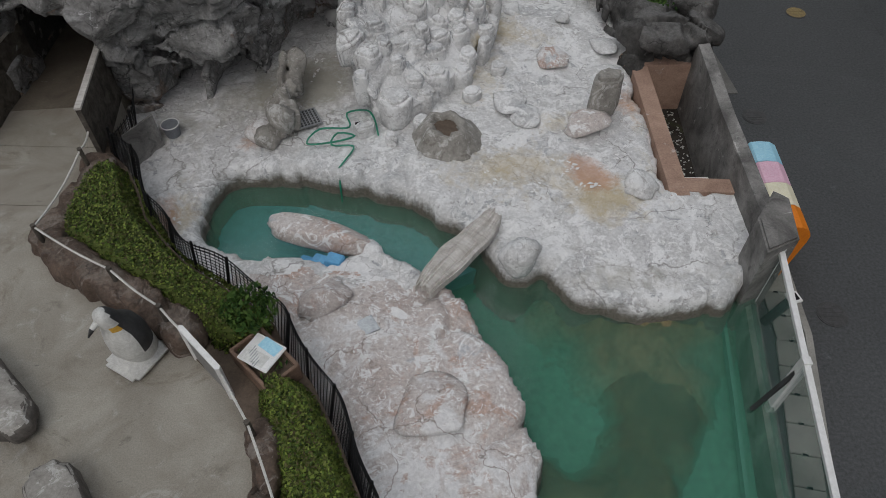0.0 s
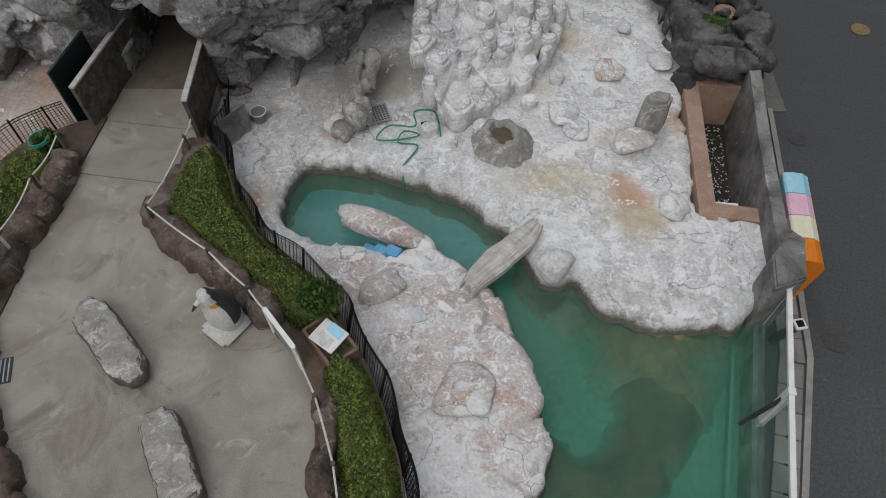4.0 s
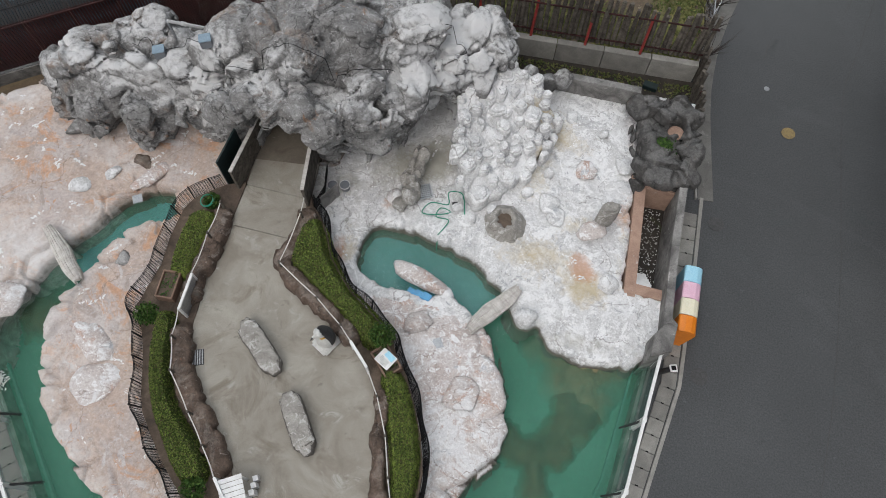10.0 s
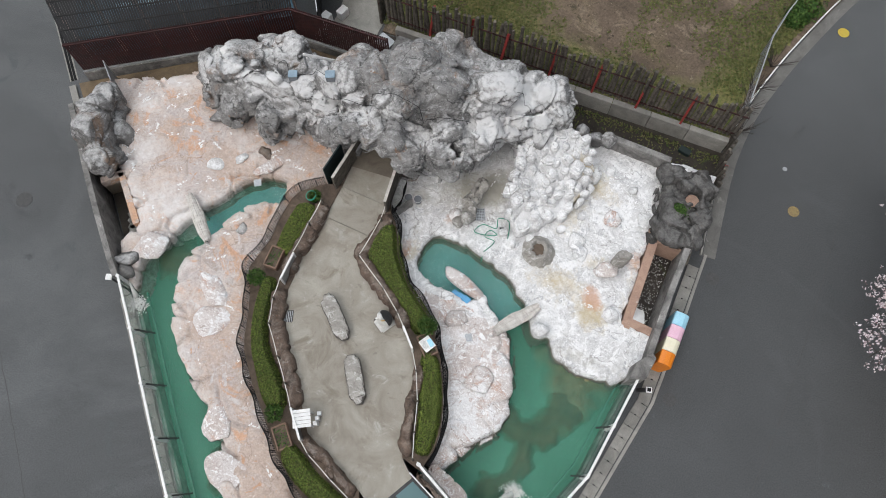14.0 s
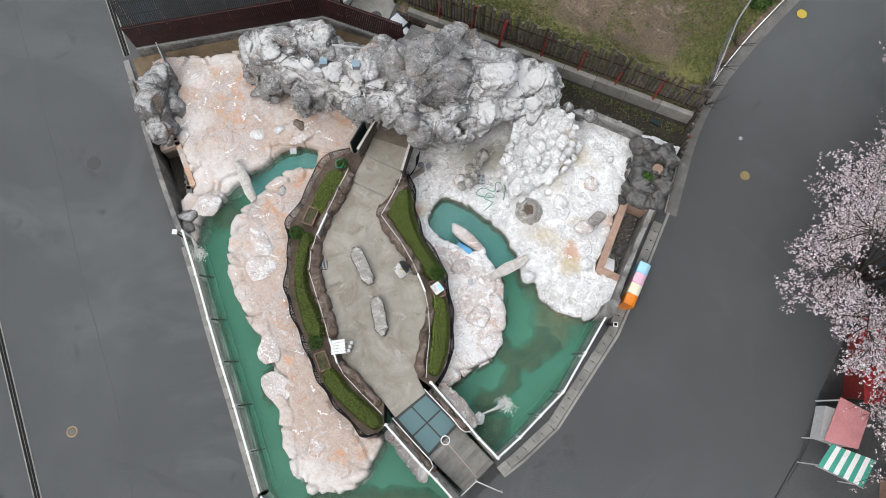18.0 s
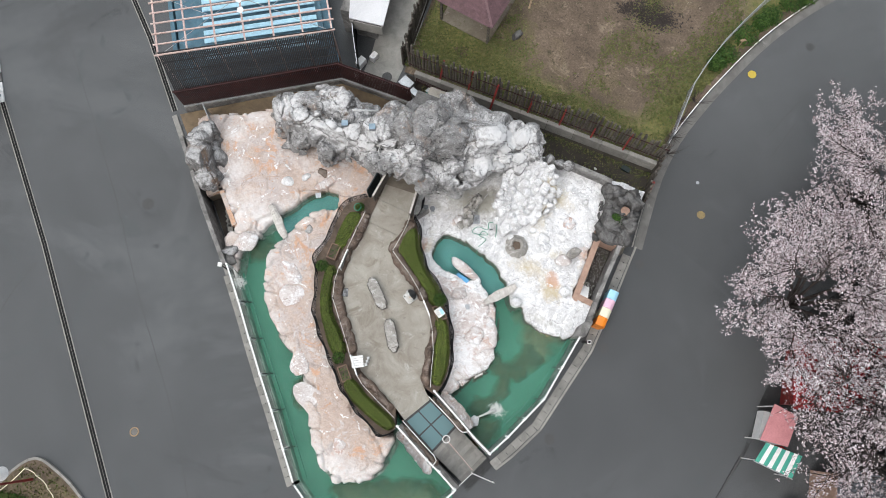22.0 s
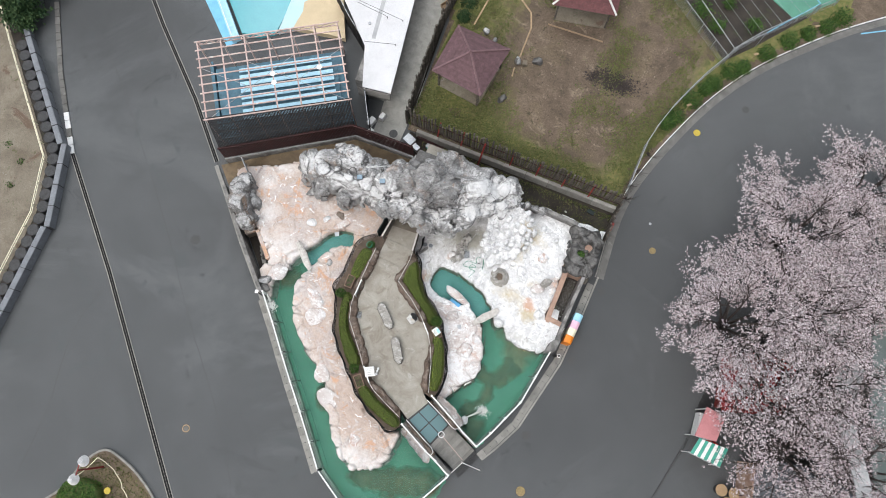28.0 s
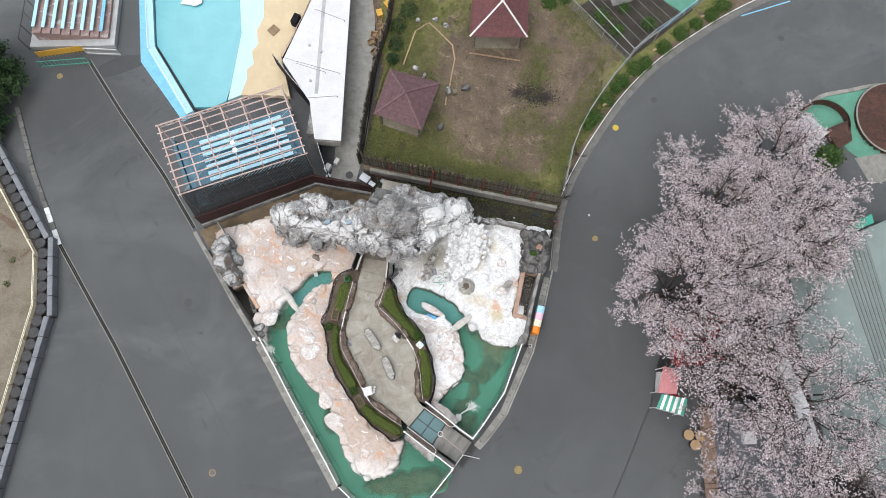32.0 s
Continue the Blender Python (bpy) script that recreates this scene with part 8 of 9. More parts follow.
# ---- dark fence and corridor behind the mountain ----
single("service_walk", prism([(-26.2, 11.8), (-24.0, 9.7), (-18.6, 14.2), (-16.6, 16.6), (-11.2, 16.9), (-9.6, 18.6), (-11.4, 19.0), (-16.4, 18.8)], 0.0, 0.45), material("ochre_screed", (0.20, 0.145, 0.085), (0.12, 0.088, 0.055), 0.8, scale=1.2, fine=20), "ochre screed walk behind the mountain", "path", kind="structure")
df = thing("slat_fence", "dark red-brown slatted metal fence on a low concrete wall", "fence")
DF = [(-25.9, 12.3), (-16.4, 18.75), (-11.0, 18.95)]
for a, b in zip(DF, DF[1:]):
    part("plinth", bar((*a, 0.5), (*b, 0.5), 0.22, 1.0), WALLC, df)
    part("capping", bar((*a, 1.03), (*b, 1.03), 0.06, 0.05), STEEL, df, "pale metal capping")
    part("top_bar", bar((*a, 3.2), (*b, 3.2), 0.07, 0.07), RUST, df)
SLAT = mesh_of("slat", box(0.1, 0.03, 2.2), RUST)
for x, y, a in along(DF, 0.125):
    part("slat", SLAT, RUST, df, at=pose(x - 0.03, y + 0.12, 1.02, 0, 0, a))

# ---- stand with the pergola frame ----
PA, PB, PC, PD = (-31.05, 19.67), (-21.11, 26.07), (-17.08, 20.02), (-26.95, 13.75)
def pq(u, v, z):
    return (*lerp(lerp(PA, PB, u), lerp(PD, PC, u), v), z)
stand = thing("spectator_stand", "spectator stand with blue bench rows under an open salmon frame", "stand")
part("floor", prism([pq(0.02, 0.04, 0)[:2], pq(0.98, 0.04, 0)[:2], pq(0.99, 1.0, 0)[:2], pq(0.02, 1.0, 0)[:2]], 0, 1.0), BLUEFLOOR, stand)
for k in range(8):
    v = 0.11 + 0.1 * k
    part("tier", prism([pq(0.16, v, 0)[:2], pq(0.93, v, 0)[:2], pq(0.93, v + 0.1, 0)[:2], pq(0.16, v + 0.1, 0)[:2]], 0.9, 1.02 + 0.11 * k), BLUEFLOOR, stand)
    b = part("bench", bar(pq(0.2, v + 0.03, 1.4 + 0.11 * k), pq(0.9, v + 0.03, 1.4 + 0.11 * k), 0.36, 0.06), PALEBENCH, stand, "pale blue bench board")
    for u in (0.25, 0.42, 0.6, 0.85):
        part("bracket", bar(pq(u, v + 0.03, 1.0 + 0.11 * k), pq(u, v + 0.03, 1.38 + 0.11 * k), 0.06), STEEL, b)
for k in range(10):
    v = k / 9
    part("purlin", bar(pq(-0.02, v, 5.16), pq(1.02, v, 5.16), 0.09, 0.09), SALMONBAR, stand)
for k in range(7):
    u = k / 6
    part("rafter", bar(pq(u, 0, 5.08), pq(u, 1, 5.08), 0.11, 0.11), SALMONBAR, stand)
    for v in (0.0, 1.0):
        part("post", bar(pq(u, v, 0), pq(u, v, 5.1), 0.11), SALMONBAR, stand)
for k in range(24):
    u0, u1 = k / 24, (k + 1) / 24
    part("truss_web", bar(pq(u0, 0, 4.7 if k % 2 else 5.1), pq(u1, 0, 5.1 if k % 2 else 4.7), 0.05), SALMONBAR, stand)
part("truss_chord", bar(pq(0, 0, 4.7), pq(1, 0, 4.7), 0.07), SALMONBAR, stand)
for a, b in (((0.33, 0.33), (0.66, 0.66)), ((0.33, 0.66), (0.66, 0.33)), ((0.66, 0.66), (1, 1)), ((0, 1), (0.33, 0.66)), ((0, 0.33), (0.33, 0.66)), ((0.66, 0.66), (1, 0.33))):
    part("tie_rod", bar(pq(*a, 5.0), pq(*b, 5.0), 0.03), STEEL, stand)
for u, v in ((0.5, 0.66), (0.83, 0.55), (0.5, 0.55)):
    part("star_plate", disc(0.26, 0.02, pq(u, v, 5.22), 5), WHITE, stand, "white star-shaped plate")
# black slatted screen sloping down to the fence
scr = thing("slat_screen", "sloping screen of black slats behind the stand", "screen")
S0, S1, S2, S3 = Vector((-27.0, 13.85, 5.22)), Vector((-17.05, 20.1, 5.22)), Vector((-16.4, 18.95, 3.05)), Vector((-25.9, 12.5, 3.05))
for k in range(96):
    t = (k + 0.5) / 96
    part("slat", bar(S0.lerp(S1, t), S3.lerp(S2, t), 0.098, 0.035), SCREENSLAT, scr)
for t in (0.0, 0.25, 0.5, 0.75, 1.0):
    part("bearer", bar(S0.lerp(S3, t), S1.lerp(S2, t), 0.06), SCREENSLAT, scr)
single("wall_stand", prism([(-27.3, 13.9), (-31.4, 19.9), (-31.2, 20.1), (-27.1, 14.2)], 0, 1.2), BLUEFLOOR, "blue painted low wall beside the stand", "wall", kind="structure")
nf = thing("net_screen", "tall black net screen between pool and white-roofed building", "screen")
NC = spline([(-23.7, 30.3), (-21.2, 28.2), (-18.8, 26.3), (-17.6, 24.0), (-17.0, 22.3), (-15.3, 19.5)], 1.1)
for a, b in zip(NC, NC[1:]):
    part("panel", bar((*a, 1.3), (*b, 1.3), 0.04, 2.6), BLACK, nf)
    part("post", bar((*a, 0), (*a, 2.75), 0.07), DARKMETAL, nf)
    part("top_rail", bar((*a, 2.72), (*b, 2.72), 0.05), STEEL, nf)
for x, y, s in ((-15.9, 20.8, 0.5), (-15.6, 19.8, 0.45), (-15.2, 21.6, 0.4)):
    single("storage_box", box(s, s * 1.5, 0.6, (x, y, 0.0), -15, 0.02), WHITE, "white plastic box in the service corner", "box", "boxes in the service corner")

# ---- sea pool ----
SEA = [(-42, 50), (-38.26, 34.74), (-36.41, 29.76), (-30.51, 23.99), (-28.86, 24.37), (-27.66, 25.28), (-27.66, 27.2), (-28.33, 32.96), (-29.65, 36.73), (-31, 50)]
single("sea_pool", prism(SEA, 0.02, 0.5), SEABLUE, "turquoise show pool water", "water", kind="structure")
single("pool_beach", prism([(-29.65, 36.73), (-28.33, 32.96), (-27.66, 27.2), (-27.5, 25.4), (-26.37, 26.3), (-26.3, 28.2), (-26.6, 29.1), (-26.1, 29.9), (-26.7, 31.2), (-26.3, 32.2), (-26.9, 33.6), (-26.6, 35.2), (-27.18, 37.31), (-28, 50), (-31, 50)], 0.02, 0.56), PALEBLUE, "pale blue painted pool beach", "pool deck", kind="structure")
single("pool_deck", prism([(-26.6, 35.2), (-26.9, 33.6), (-26.3, 32.2), (-26.7, 31.2), (-26.1, 29.9), (-26.6, 29.1), (-26.3, 28.2), (-26.37, 26.3), (-22.9, 27.0), (-21.5, 27.2), (-23.39, 30.84), (-22.5, 38.4), (-22, 50), (-28, 50), (-27.18, 37.31)], 0.02, 0.6), BEIGE, "beige painted pool deck with a wavy edge", "pool deck", kind="structure")
rim = thing("pool_parapet", "pale blue rim wall with a thin rail round the show pool", "pool wall")
RM = [(-42.4, 50), (-38.8, 34.6), (-36.75, 29.2), (-30.7, 23.2)]
for a, b in zip(RM, RM[1:]):
    part("wall", bar((*a, 0.4), (*b, 0.4), 0.75, 0.8), PALEBENCH, rim)
    part("rail", bar((a[0] - 0.3, a[1], 1.0), (b[0] - 0.3, b[1], 1.0), 0.06), WHITE, rim)
    for t in (0.1, 0.3, 0.5, 0.7, 0.9):
        c = lerp(a, b, t)
        part("rail_post", bar((c[0] - 0.3, c[1], 0), (c[0] - 0.3, c[1], 1.0), 0.05), WHITE, rim)
single("blue_apron", prism([(-44.2, 50), (-40.2, 34.6), (-37.7, 27.8), (-31.4, 22.4), (-30.7, 23.1), (-36.8, 29.2), (-38.9, 34.6), (-42.6, 50)], 0.0, 0.02), BLUEPAINT, "faded blue painted apron round the pool", "pavement", kind="structure")
single("ice_block", boulder_mesh("ice_block", WHITE, 8, 2, 0.6, 0.5), WHITE, "white artificial ice floe in the pool", "ice floe", at=pose(-34.2, 35.6, 0.6, 0, 0, 15) @ Matrix.Diagonal((3.2, 1.6, 1.2, 1)))
pl = thing("pallet", "bare wooden pallet on the deck", "pallet", at=(-25.2, 34.0, 0.6), rz=60)
for k in range(6):
    part("board", box(1.0, 0.12, 0.03, (0, -0.4 + 0.16 * k, 0.1)), WOODCRATE, pl)
for x in (-0.4, 0, 0.4):
    part("bearer", box(0.09, 0.95, 0.1, (x, 0, 0)), WOODCRATE, pl)
single("speaker_box", box(0.7, 1.1, 0.9, (-23.1, 35.4, 0.6), -10, 0.04), BLACK, "black equipment box on the deck", "box")
dr = thing("deck_rail", "rusty rail along the beige deck", "rail")
for k in range(7):
    a, b = lerp((-23.3, 30.9), (-21.9, 38.6), k / 7), lerp((-23.3, 30.9), (-21.9, 38.6), (k + 1) / 7)
    part("rail", bar((*a, 1.5), (*b, 1.5), 0.05), SALMONBAR, dr)
    part("post", bar((*a, 0.6), (*a, 1.5), 0.05), SALMONBAR, dr)
    part("fascia", bar((*a, 0.8), (*b, 0.8), 0.05, 0.6), BLACK, dr)

# ---- second stand ----
s2 = thing("spectator_stand", "stand of worn painted steps with pale blue benches", "stand")
def q2(u, v, z):
    return (*lerp(lerp((-48.9, 26.6), (-40.6, 28.7), u), lerp((-51.5, 38.5), (-43.5, 40.5), u), v), z)
part("base", prism([q2(0, 0, 0)[:2], q2(1, 0, 0)[:2], q2(1, 1, 0)[:2], q2(0, 1, 0)[:2]], 0, 0.6), GREYROOF, s2)
for k in range(8):
    u = 0.10 + 0.105 * k
    part("tier", prism([q2(u, 0.06, 0)[:2], q2(u + 0.1, 0.06, 0)[:2], q2(u + 0.1, 1, 0)[:2], q2(u, 1, 0)[:2]], 0.5, 2.0 - 0.15 * k), WORNPINK, s2)
    b = part("bench", bar(q2(u + 0.03, 0.1, 2.36 - 0.15 * k), q2(u + 0.03, 1.0, 2.36 - 0.15 * k), 0.34, 0.06), PALEBENCH if k < 7 else BLUEPAINT, s2)
    for v in (0.15, 0.45, 0.8):
        part("bracket", bar(q2(u + 0.03, v, 2.0 - 0.15 * k), q2(u + 0.03, v, 2.34 - 0.15 * k), 0.06), STEEL, b)
part("scaffold", bar(q2(-0.03, 0, 2.2), q2(-0.03, 1, 2.2), 0.06), DARKMETAL, s2)
for k in range(9):
    part("scaffold_post", bar(q2(-0.03, k / 8, 0), q2(-0.03, k / 8, 2.2), 0.05), DARKMETAL, s2)
for (a, b, m) in (((-47.8, 25.9), (-43.6, 27.6), YELLOWBOX), ((-47.2, 24.9), (-42.6, 26.4), TEALGREEN), ((-43.2, 27.4), (-39.9, 28.0), WHITE)):
    fb = thing("barrier_board", "portable barrier with a painted board and bars", "barrier", "barriers by the stand")
    part("board", bar((*a, 0.75), (*b, 0.75), 0.05, 0.8) if m is YELLOWBOX else bar((*a, 1.2), (*b, 1.2), 0.06), m, fb)
    part("bottom_rail", bar((*a, 0.3), (*b, 0.3), 0.06), m, fb)
    for k in range(13):
        c = lerp(a, b, k / 12)
        part("bar", bar((*c, 0.05), (*c, 1.2), 0.05), m, fb)

# ---- west: drains, barrier, drums, sand bank ----
def channel(line, label, w=0.44):
    c = thing("drain_channel", label, "drain", kind="structure")
    for a, b in zip(line, line[1:]):
        part("grate", bar((*a, 0.006), (*b, 0.006), w * 0.8, 0.02), BLACK, c)
        part("rib", bar((*a, 0.012), (*b, 0.012), 0.03, 0.02), KERBDARK, c)
        for s in (-1, 1):
            e = offset_line([a, b], s * w * 0.42)
            part("edge", bar((*e[0], 0.012), (*e[1], 0.012), 0.07, 0.03), SLAB, c)


channel([(-39.1, 7.76), (-30.47, -0.51), (-19.36, -11.9), (-10, -21.5)], "dark grated drain channel with concrete edges across the road")
channel([(-42.87, 26.7), (-37.74, 21.94), (-31.5, 16.56), (-26.9, 12.0)], "grated drain channel along the stand")
bs = thing("kerb_blocks", "row of white and grey kerb blocks", "kerb", kind="structure")
for k, (x, y, a) in enumerate(along([(-39.2, 7.9), (-44.0, 14.0), (-48, 20)], 0.82)):
    part("block", box(0.78, 0.45, 0.14, (x, y, 0), a, 0.02), WHITE if k in (0, 1, 3, 4) else KERBDARK, bs)
ba = thing("crash_barrier", "long blue-grey sheet barrier on the road edge", "barrier")
GU = [(-52, 19.8), (-47.5, 15.3), (-39.25, 7.3), (-37.25, 1.75), (-36.1, -14.4), (-35.6, -24)]
for x, y, a in along(GU, 1.9, 0.95):
    part("panel", box(1.86, 0.5, 0.95, (x, y, 0), a, 0.03), BARRIER, ba)
    part("joint", box(0.05, 0.53, 0.97, (x + 0.95 * math.cos(radians(a)), y + 0.95 * math.sin(radians(a)), 0), a), DARKMETAL, ba)
DRUM = [mesh_of("drum", disc(0.5, 0.85, (0, 0, 0), 20), TYRE), mesh_of("drum_lid", disc(0.44, 0.02, (0, 0, 0.85), 20), DARKMETAL)]
for k, (x, y, a) in enumerate(along(offset_line(GU, -0.75)[1:-1], 1.08)):
    d = thing("drum", "black drum standing in a row behind the barrier", "drum", "row of drums", at=(x, y, 0.02), rz=17 * k)
    part("body", DRUM[0], TYRE, d)
    part("lid", DRUM[1], DARKMETAL, d)
SB = offset_line(GU, -1.7)
rl = thing("guard_rail", "double pale yellow pipe rail along the sand bank", "rail")
for a, b in zip(SB, SB[1:]):
    for z, o in ((0.9, 0), (0.5, 0.12)):
        part("pipe", bar((a[0] - o, a[1], z), (b[0] - o, b[1], z), 0.06), CREAM, rl)
for x, y, a in along(SB, 2.0):
    part("post", bar((x, y, 0), (x, y, 0.9), 0.07), CREAM, rl)
single("sand_bank", prism([(x, y) for x, y in SB] + [(-90, -40), (-90, 60)], -0.1, 0.08), SAND, "sandy bank with dead grass patches", "ground", kind="structure")
single("dirt_strip", prism(SB + offset_line(GU, -0.2)[::-1], -0.1, 0.05), DARKGROUND, "dark ground under the drums", "ground", kind="structure")
for i in range(12):
    x, y = rnd.uniform(-50, -41), rnd.uniform(-10, 10)
    clump("weed", x - 1, y, 0.15, 0.35, 60, 0.08, 700 + i, BUSHLEAF, "small green weed tuft on the sand", "weed", "weeds on the sand", stem=False)


def conifer(x, y, h, r, seed):
    t = thing("conifer_tree", "dark green spreading conifer", "tree", "conifers by the barrier")
    rr = random.Random(seed)
    part("trunk", tube([(x, y, 0), (x + 0.1, y, h * 0.6), (x, y, h)], [0.22, 0.14, 0.03], 8), BARK, t)
    spots = []
    for k in range(42):
        z = h * rr.uniform(0.2, 0.97)
        l = r * (1.1 - z / h) * rr.uniform(0.7, 1.1) + 0.3
        a = rr.uniform(0, 6.28)
        tip = (x + math.cos(a) * l, y + math.sin(a) * l, z - 0.1 * l)
        part("limb", tube([(x, y, z), tip], [0.05, 0.012], 4), BARK, t)
        for _ in range(130):
            f = rr.uniform(0.15, 1.05)
            s = 0.1 + 0.22 * f
            spots.append((x + math.cos(a) * l * f + rr.gauss(0, s), y + math.sin(a) * l * f + rr.gauss(0, s), z - 0.1 * l * f + rr.gauss(0, 0.12), math.cos(a), math.sin(a), 0.8))
    part("crown", leaves_mesh("crown", PINELEAF, spots, 0.17, seed, 0.5), PINELEAF, t)["kind"] = "stuff"


for x, y, h, r, sd in ((-49.0, 22.2, 5, 2.2, 1), (-50.9, 24.2, 5.2, 2.4, 2), (-52, 20.5, 6, 3.0, 3), (-49.6, 17.6, 4, 1.9, 4)):
    conifer(x, y, h, r, sd)

# traffic island
ISL = spline([(-26.5, -20.5), (-25.2, -17.0), (-24.5, -14.4), (-23.5, -13.1), (-22.0, -13.2), (-20.1, -13.8), (-18.0, -15.0), (-16.5, -17.2), (-18, -22)], 0.5, True)
single("traffic_island", prism(ISL, -0.1, 0.16), GRASSGROUND, "grassy traffic island with a concrete edge", "ground", kind="structure")
ik = thing("kerb", "pale kerb round the island", "kerb", kind="structure")
for a, b in zip(ISL, ISL[1:] + ISL[:1]):
    part("kerb_stone", bar((*a, 0.1), (*b, 0.1), 0.16, 0.2), SLAB, ik)
hp = thing("low_rope_fence", "scalloped white rope on low stakes", "rope barrier")
HS = [(-24.7, -16.2), (-23.6, -13.8), (-22.7, -13.9), (-21.6, -14.3), (-20.7, -15.0), (-19.7, -15.8), (-18.8, -16.8)]
for a, b in zip(HS, HS[1:]):
    part("rope", tube([(*lerp(a, b, t), 0.55 - 0.25 * math.sin(math.pi * t)) for t in (0, 0.2, 0.4, 0.6, 0.8, 1)], 0.03, 5), CREAM, hp)
    part("stake", bar((*a, 0.1), (*a, 0.6), 0.05), CREAM, hp)
hedge([(-25.0, -16.8), (-24.3, -15.9), (-22.6, -15.6), (-21.9, -16.6), (-22.4, -18.5), (-24.5, -19)], 55, 0.8, 0.1, 150, BUSHLEAF, "rounded green island hedge", 0.15)
ir = random.Random(71)
spots = [(ir.uniform(-25.5, -17), ir.uniform(-20, -13.2), 0.18, ir.uniform(-1, 1), ir.uniform(-1, 1), 0.6) for _ in range(3500)]
ins = inside_depth(np.array([q[0] for q in spots]), np.array([q[1] for q in spots]), ISL)
tagged(part("grass", leaves_mesh("grass", GRASSLEAF, [q for q, d in zip(spots, ins) if d > 0.2], 0.09, 12, 0.6), GRASSLEAF), "patchy grass on the traffic island", "grass", kind="stuff")
lp = thing("street_lamp", "red-brown street lamp with two white bell shades", "street lamp", at=(-23.0, -14.3, 0))
part("pole", tube([(0, 0, 0), (0, 0, 4.1)], [0.09, 0.06], 10), REDPAINT, lp)
part("arm", bar((-0.15, 0.55, 4.05), (0.1, -0.55, 4.05), 0.07), REDPAINT, lp)
for y in (0.7, -0.7):
    sh = part("shade", disc(0.42, 0.5, (0.0, y, 3.9), 18, r2=0.2), WHITE, lp, "white bell shade")
    part("cap", disc(0.17, 0.08, (0.0, y, 4.4), 12), STEEL, sh)
sd = thing("sundial_sign", "small yellow round sign on a stake", "sign", at=(-21.6, -15.6, 0.15))
part("plate", disc(0.26, 0.04, (0, 0, 0.5), 16), YELLOWLID, sd)
part("stake", bar((0, 0, 0), (0, 0, 0.5), 0.05), CREAM, sd)

# ---- manhole covers and road marks ----
for x, y, r, m, lab in ((8.25, 14.55, 0.32, IRONLID, "dark iron"), (7.98, 8.12, 0.32, IRONLID, "dark iron"), (11.06, 19.62, 0.33, RUSTLID, "rusty yellowish"), (11.15, 31.5, 0.36, YELLOWLID, "bright yellow"), (-25.25, 4.95, 0.42, IRONLID, "dark iron"), (6.74, 1.15, 0.36, IRONLID, "dark iron"), (7.93, -2.96, 0.42, RUSTLID, "rusty"), (-45.2, 24.4, 0.35, RUSTLID, "rusty"), (10.1, 21.82, 0.12, STEEL, "small pale"), (14.5, 35.4, 0.33, IRONLID, "dark iron"), (26.5, 45.4, 0.33, IRONLID, "dark iron")):
    mh = thing("manhole_cover", lab + " round manhole cover flush in the asphalt", "manhole", "manhole covers", at=(x, y, 0))
    part("ring", disc(r, 0.012, (0, 0, 0), 28), IRONLID if m is not STEEL else STEEL, mh)
    part("lid", disc(r * 0.88, 0.008, (0, 0, 0.012), 28), m, mh)
    for k in range(4):
        part("rib", box(r * 1.3, r * 0.07, 0.005, (0, -r * 0.45 + k * r * 0.3, 0.02)), m, mh)
mh = thing("manhole_cover", "small cover with an orange painted ring", "manhole", "manhole covers", at=(-18.47, -9.15, 0))
part("ring", tube([(0.27 * math.cos(t), 0.27 * math.sin(t), 0.01) for t in np.linspace(0, 6.2832, 25)], 0.04, 6), TANTOP, mh)
part("lid", disc(0.2, 0.012, (0, 0, 0), 20), KERBDARK, mh)
def seam(pts, w, label):
    sp = spline(pts, 0.4)
    bm = bmesh.new()
    l = [(x + 0.06 * noise.noise(Vector((x * 2, y * 2, 1))), y + 0.06 * noise.noise(Vector((x * 2, y * 2, 5)))) for x, y in sp]
    for a, b in zip(l, l[1:]):
        bar((*a, 0.001), (*b, 0.001), w * (0.6 + 0.5 * abs(noise.noise(Vector((a[0], a[1], 0))))), 0.006, bm)
    single("road_seam", bm, IRONLID, label, "road seam", "seams in the road")


for pts in ([(-41.3, 17.7), (-37.7, 14.6), (-28.6, 5.5), (-22.8, -0.9), (-16.9, -7.0), (-13.2, -11.5)], [(-30.3, -1.8), (-30.8, -6), (-29.5, -12.2), (-29, -18)], [(19.7, -2.2), (17.6, 1.3)], [(15.3, 29.3), (14.1, 24.7), (13.4, 21.9), (13.2, 15.4), (12.9, 9.7), (12.5, 6.3), (11.4, -0.1), (9, -5)], [(13.6, 27), (15.4, 31.5), (17.6, 34)], [(9.9, 23.3), (10.3, 25)]):
    seam(pts, 0.05, "thin dark tar seam in the asphalt")
single("wet_patch", prism(spline([(-41.7, 26.2), (-39.9, 27.9), (-38.0, 28.5), (-36.9, 28.1), (-38.5, 26.6), (-40.7, 25.3)], 0.3, True), 0.0, 0.004), material("wet_asphalt", (0.035, 0.036, 0.038), (0.025, 0.026, 0.027), 0.35, scale=0.8), "dark wet patch on the asphalt", "wet patch", kind="structure")
single("east_pavement", prism([(16.0, -6), (17.65, 0.82), (18.7, 5.07), (19.2, 8.5), (24, 10), (24, -6)], -0.05, 0.05), ASPHALT, "slightly raised asphalt forecourt of the kiosk", "pavement", kind="structure")
ek = thing("kerb", "thin dark kerb line of the forecourt", "kerb", kind="structure")
for a, b in zip(spline([(15.6, -7), (16.6, -3.45), (17.65, 0.82), (18.55, 5.07)], 1.0), spline([(15.6, -7), (16.6, -3.45), (17.65, 0.82), (18.55, 5.07)], 1.0)[1:]):
    part("kerb_stone", bar((*a, 0.05), (*b, 0.05), 0.12, 0.12), IRONLID, ek)

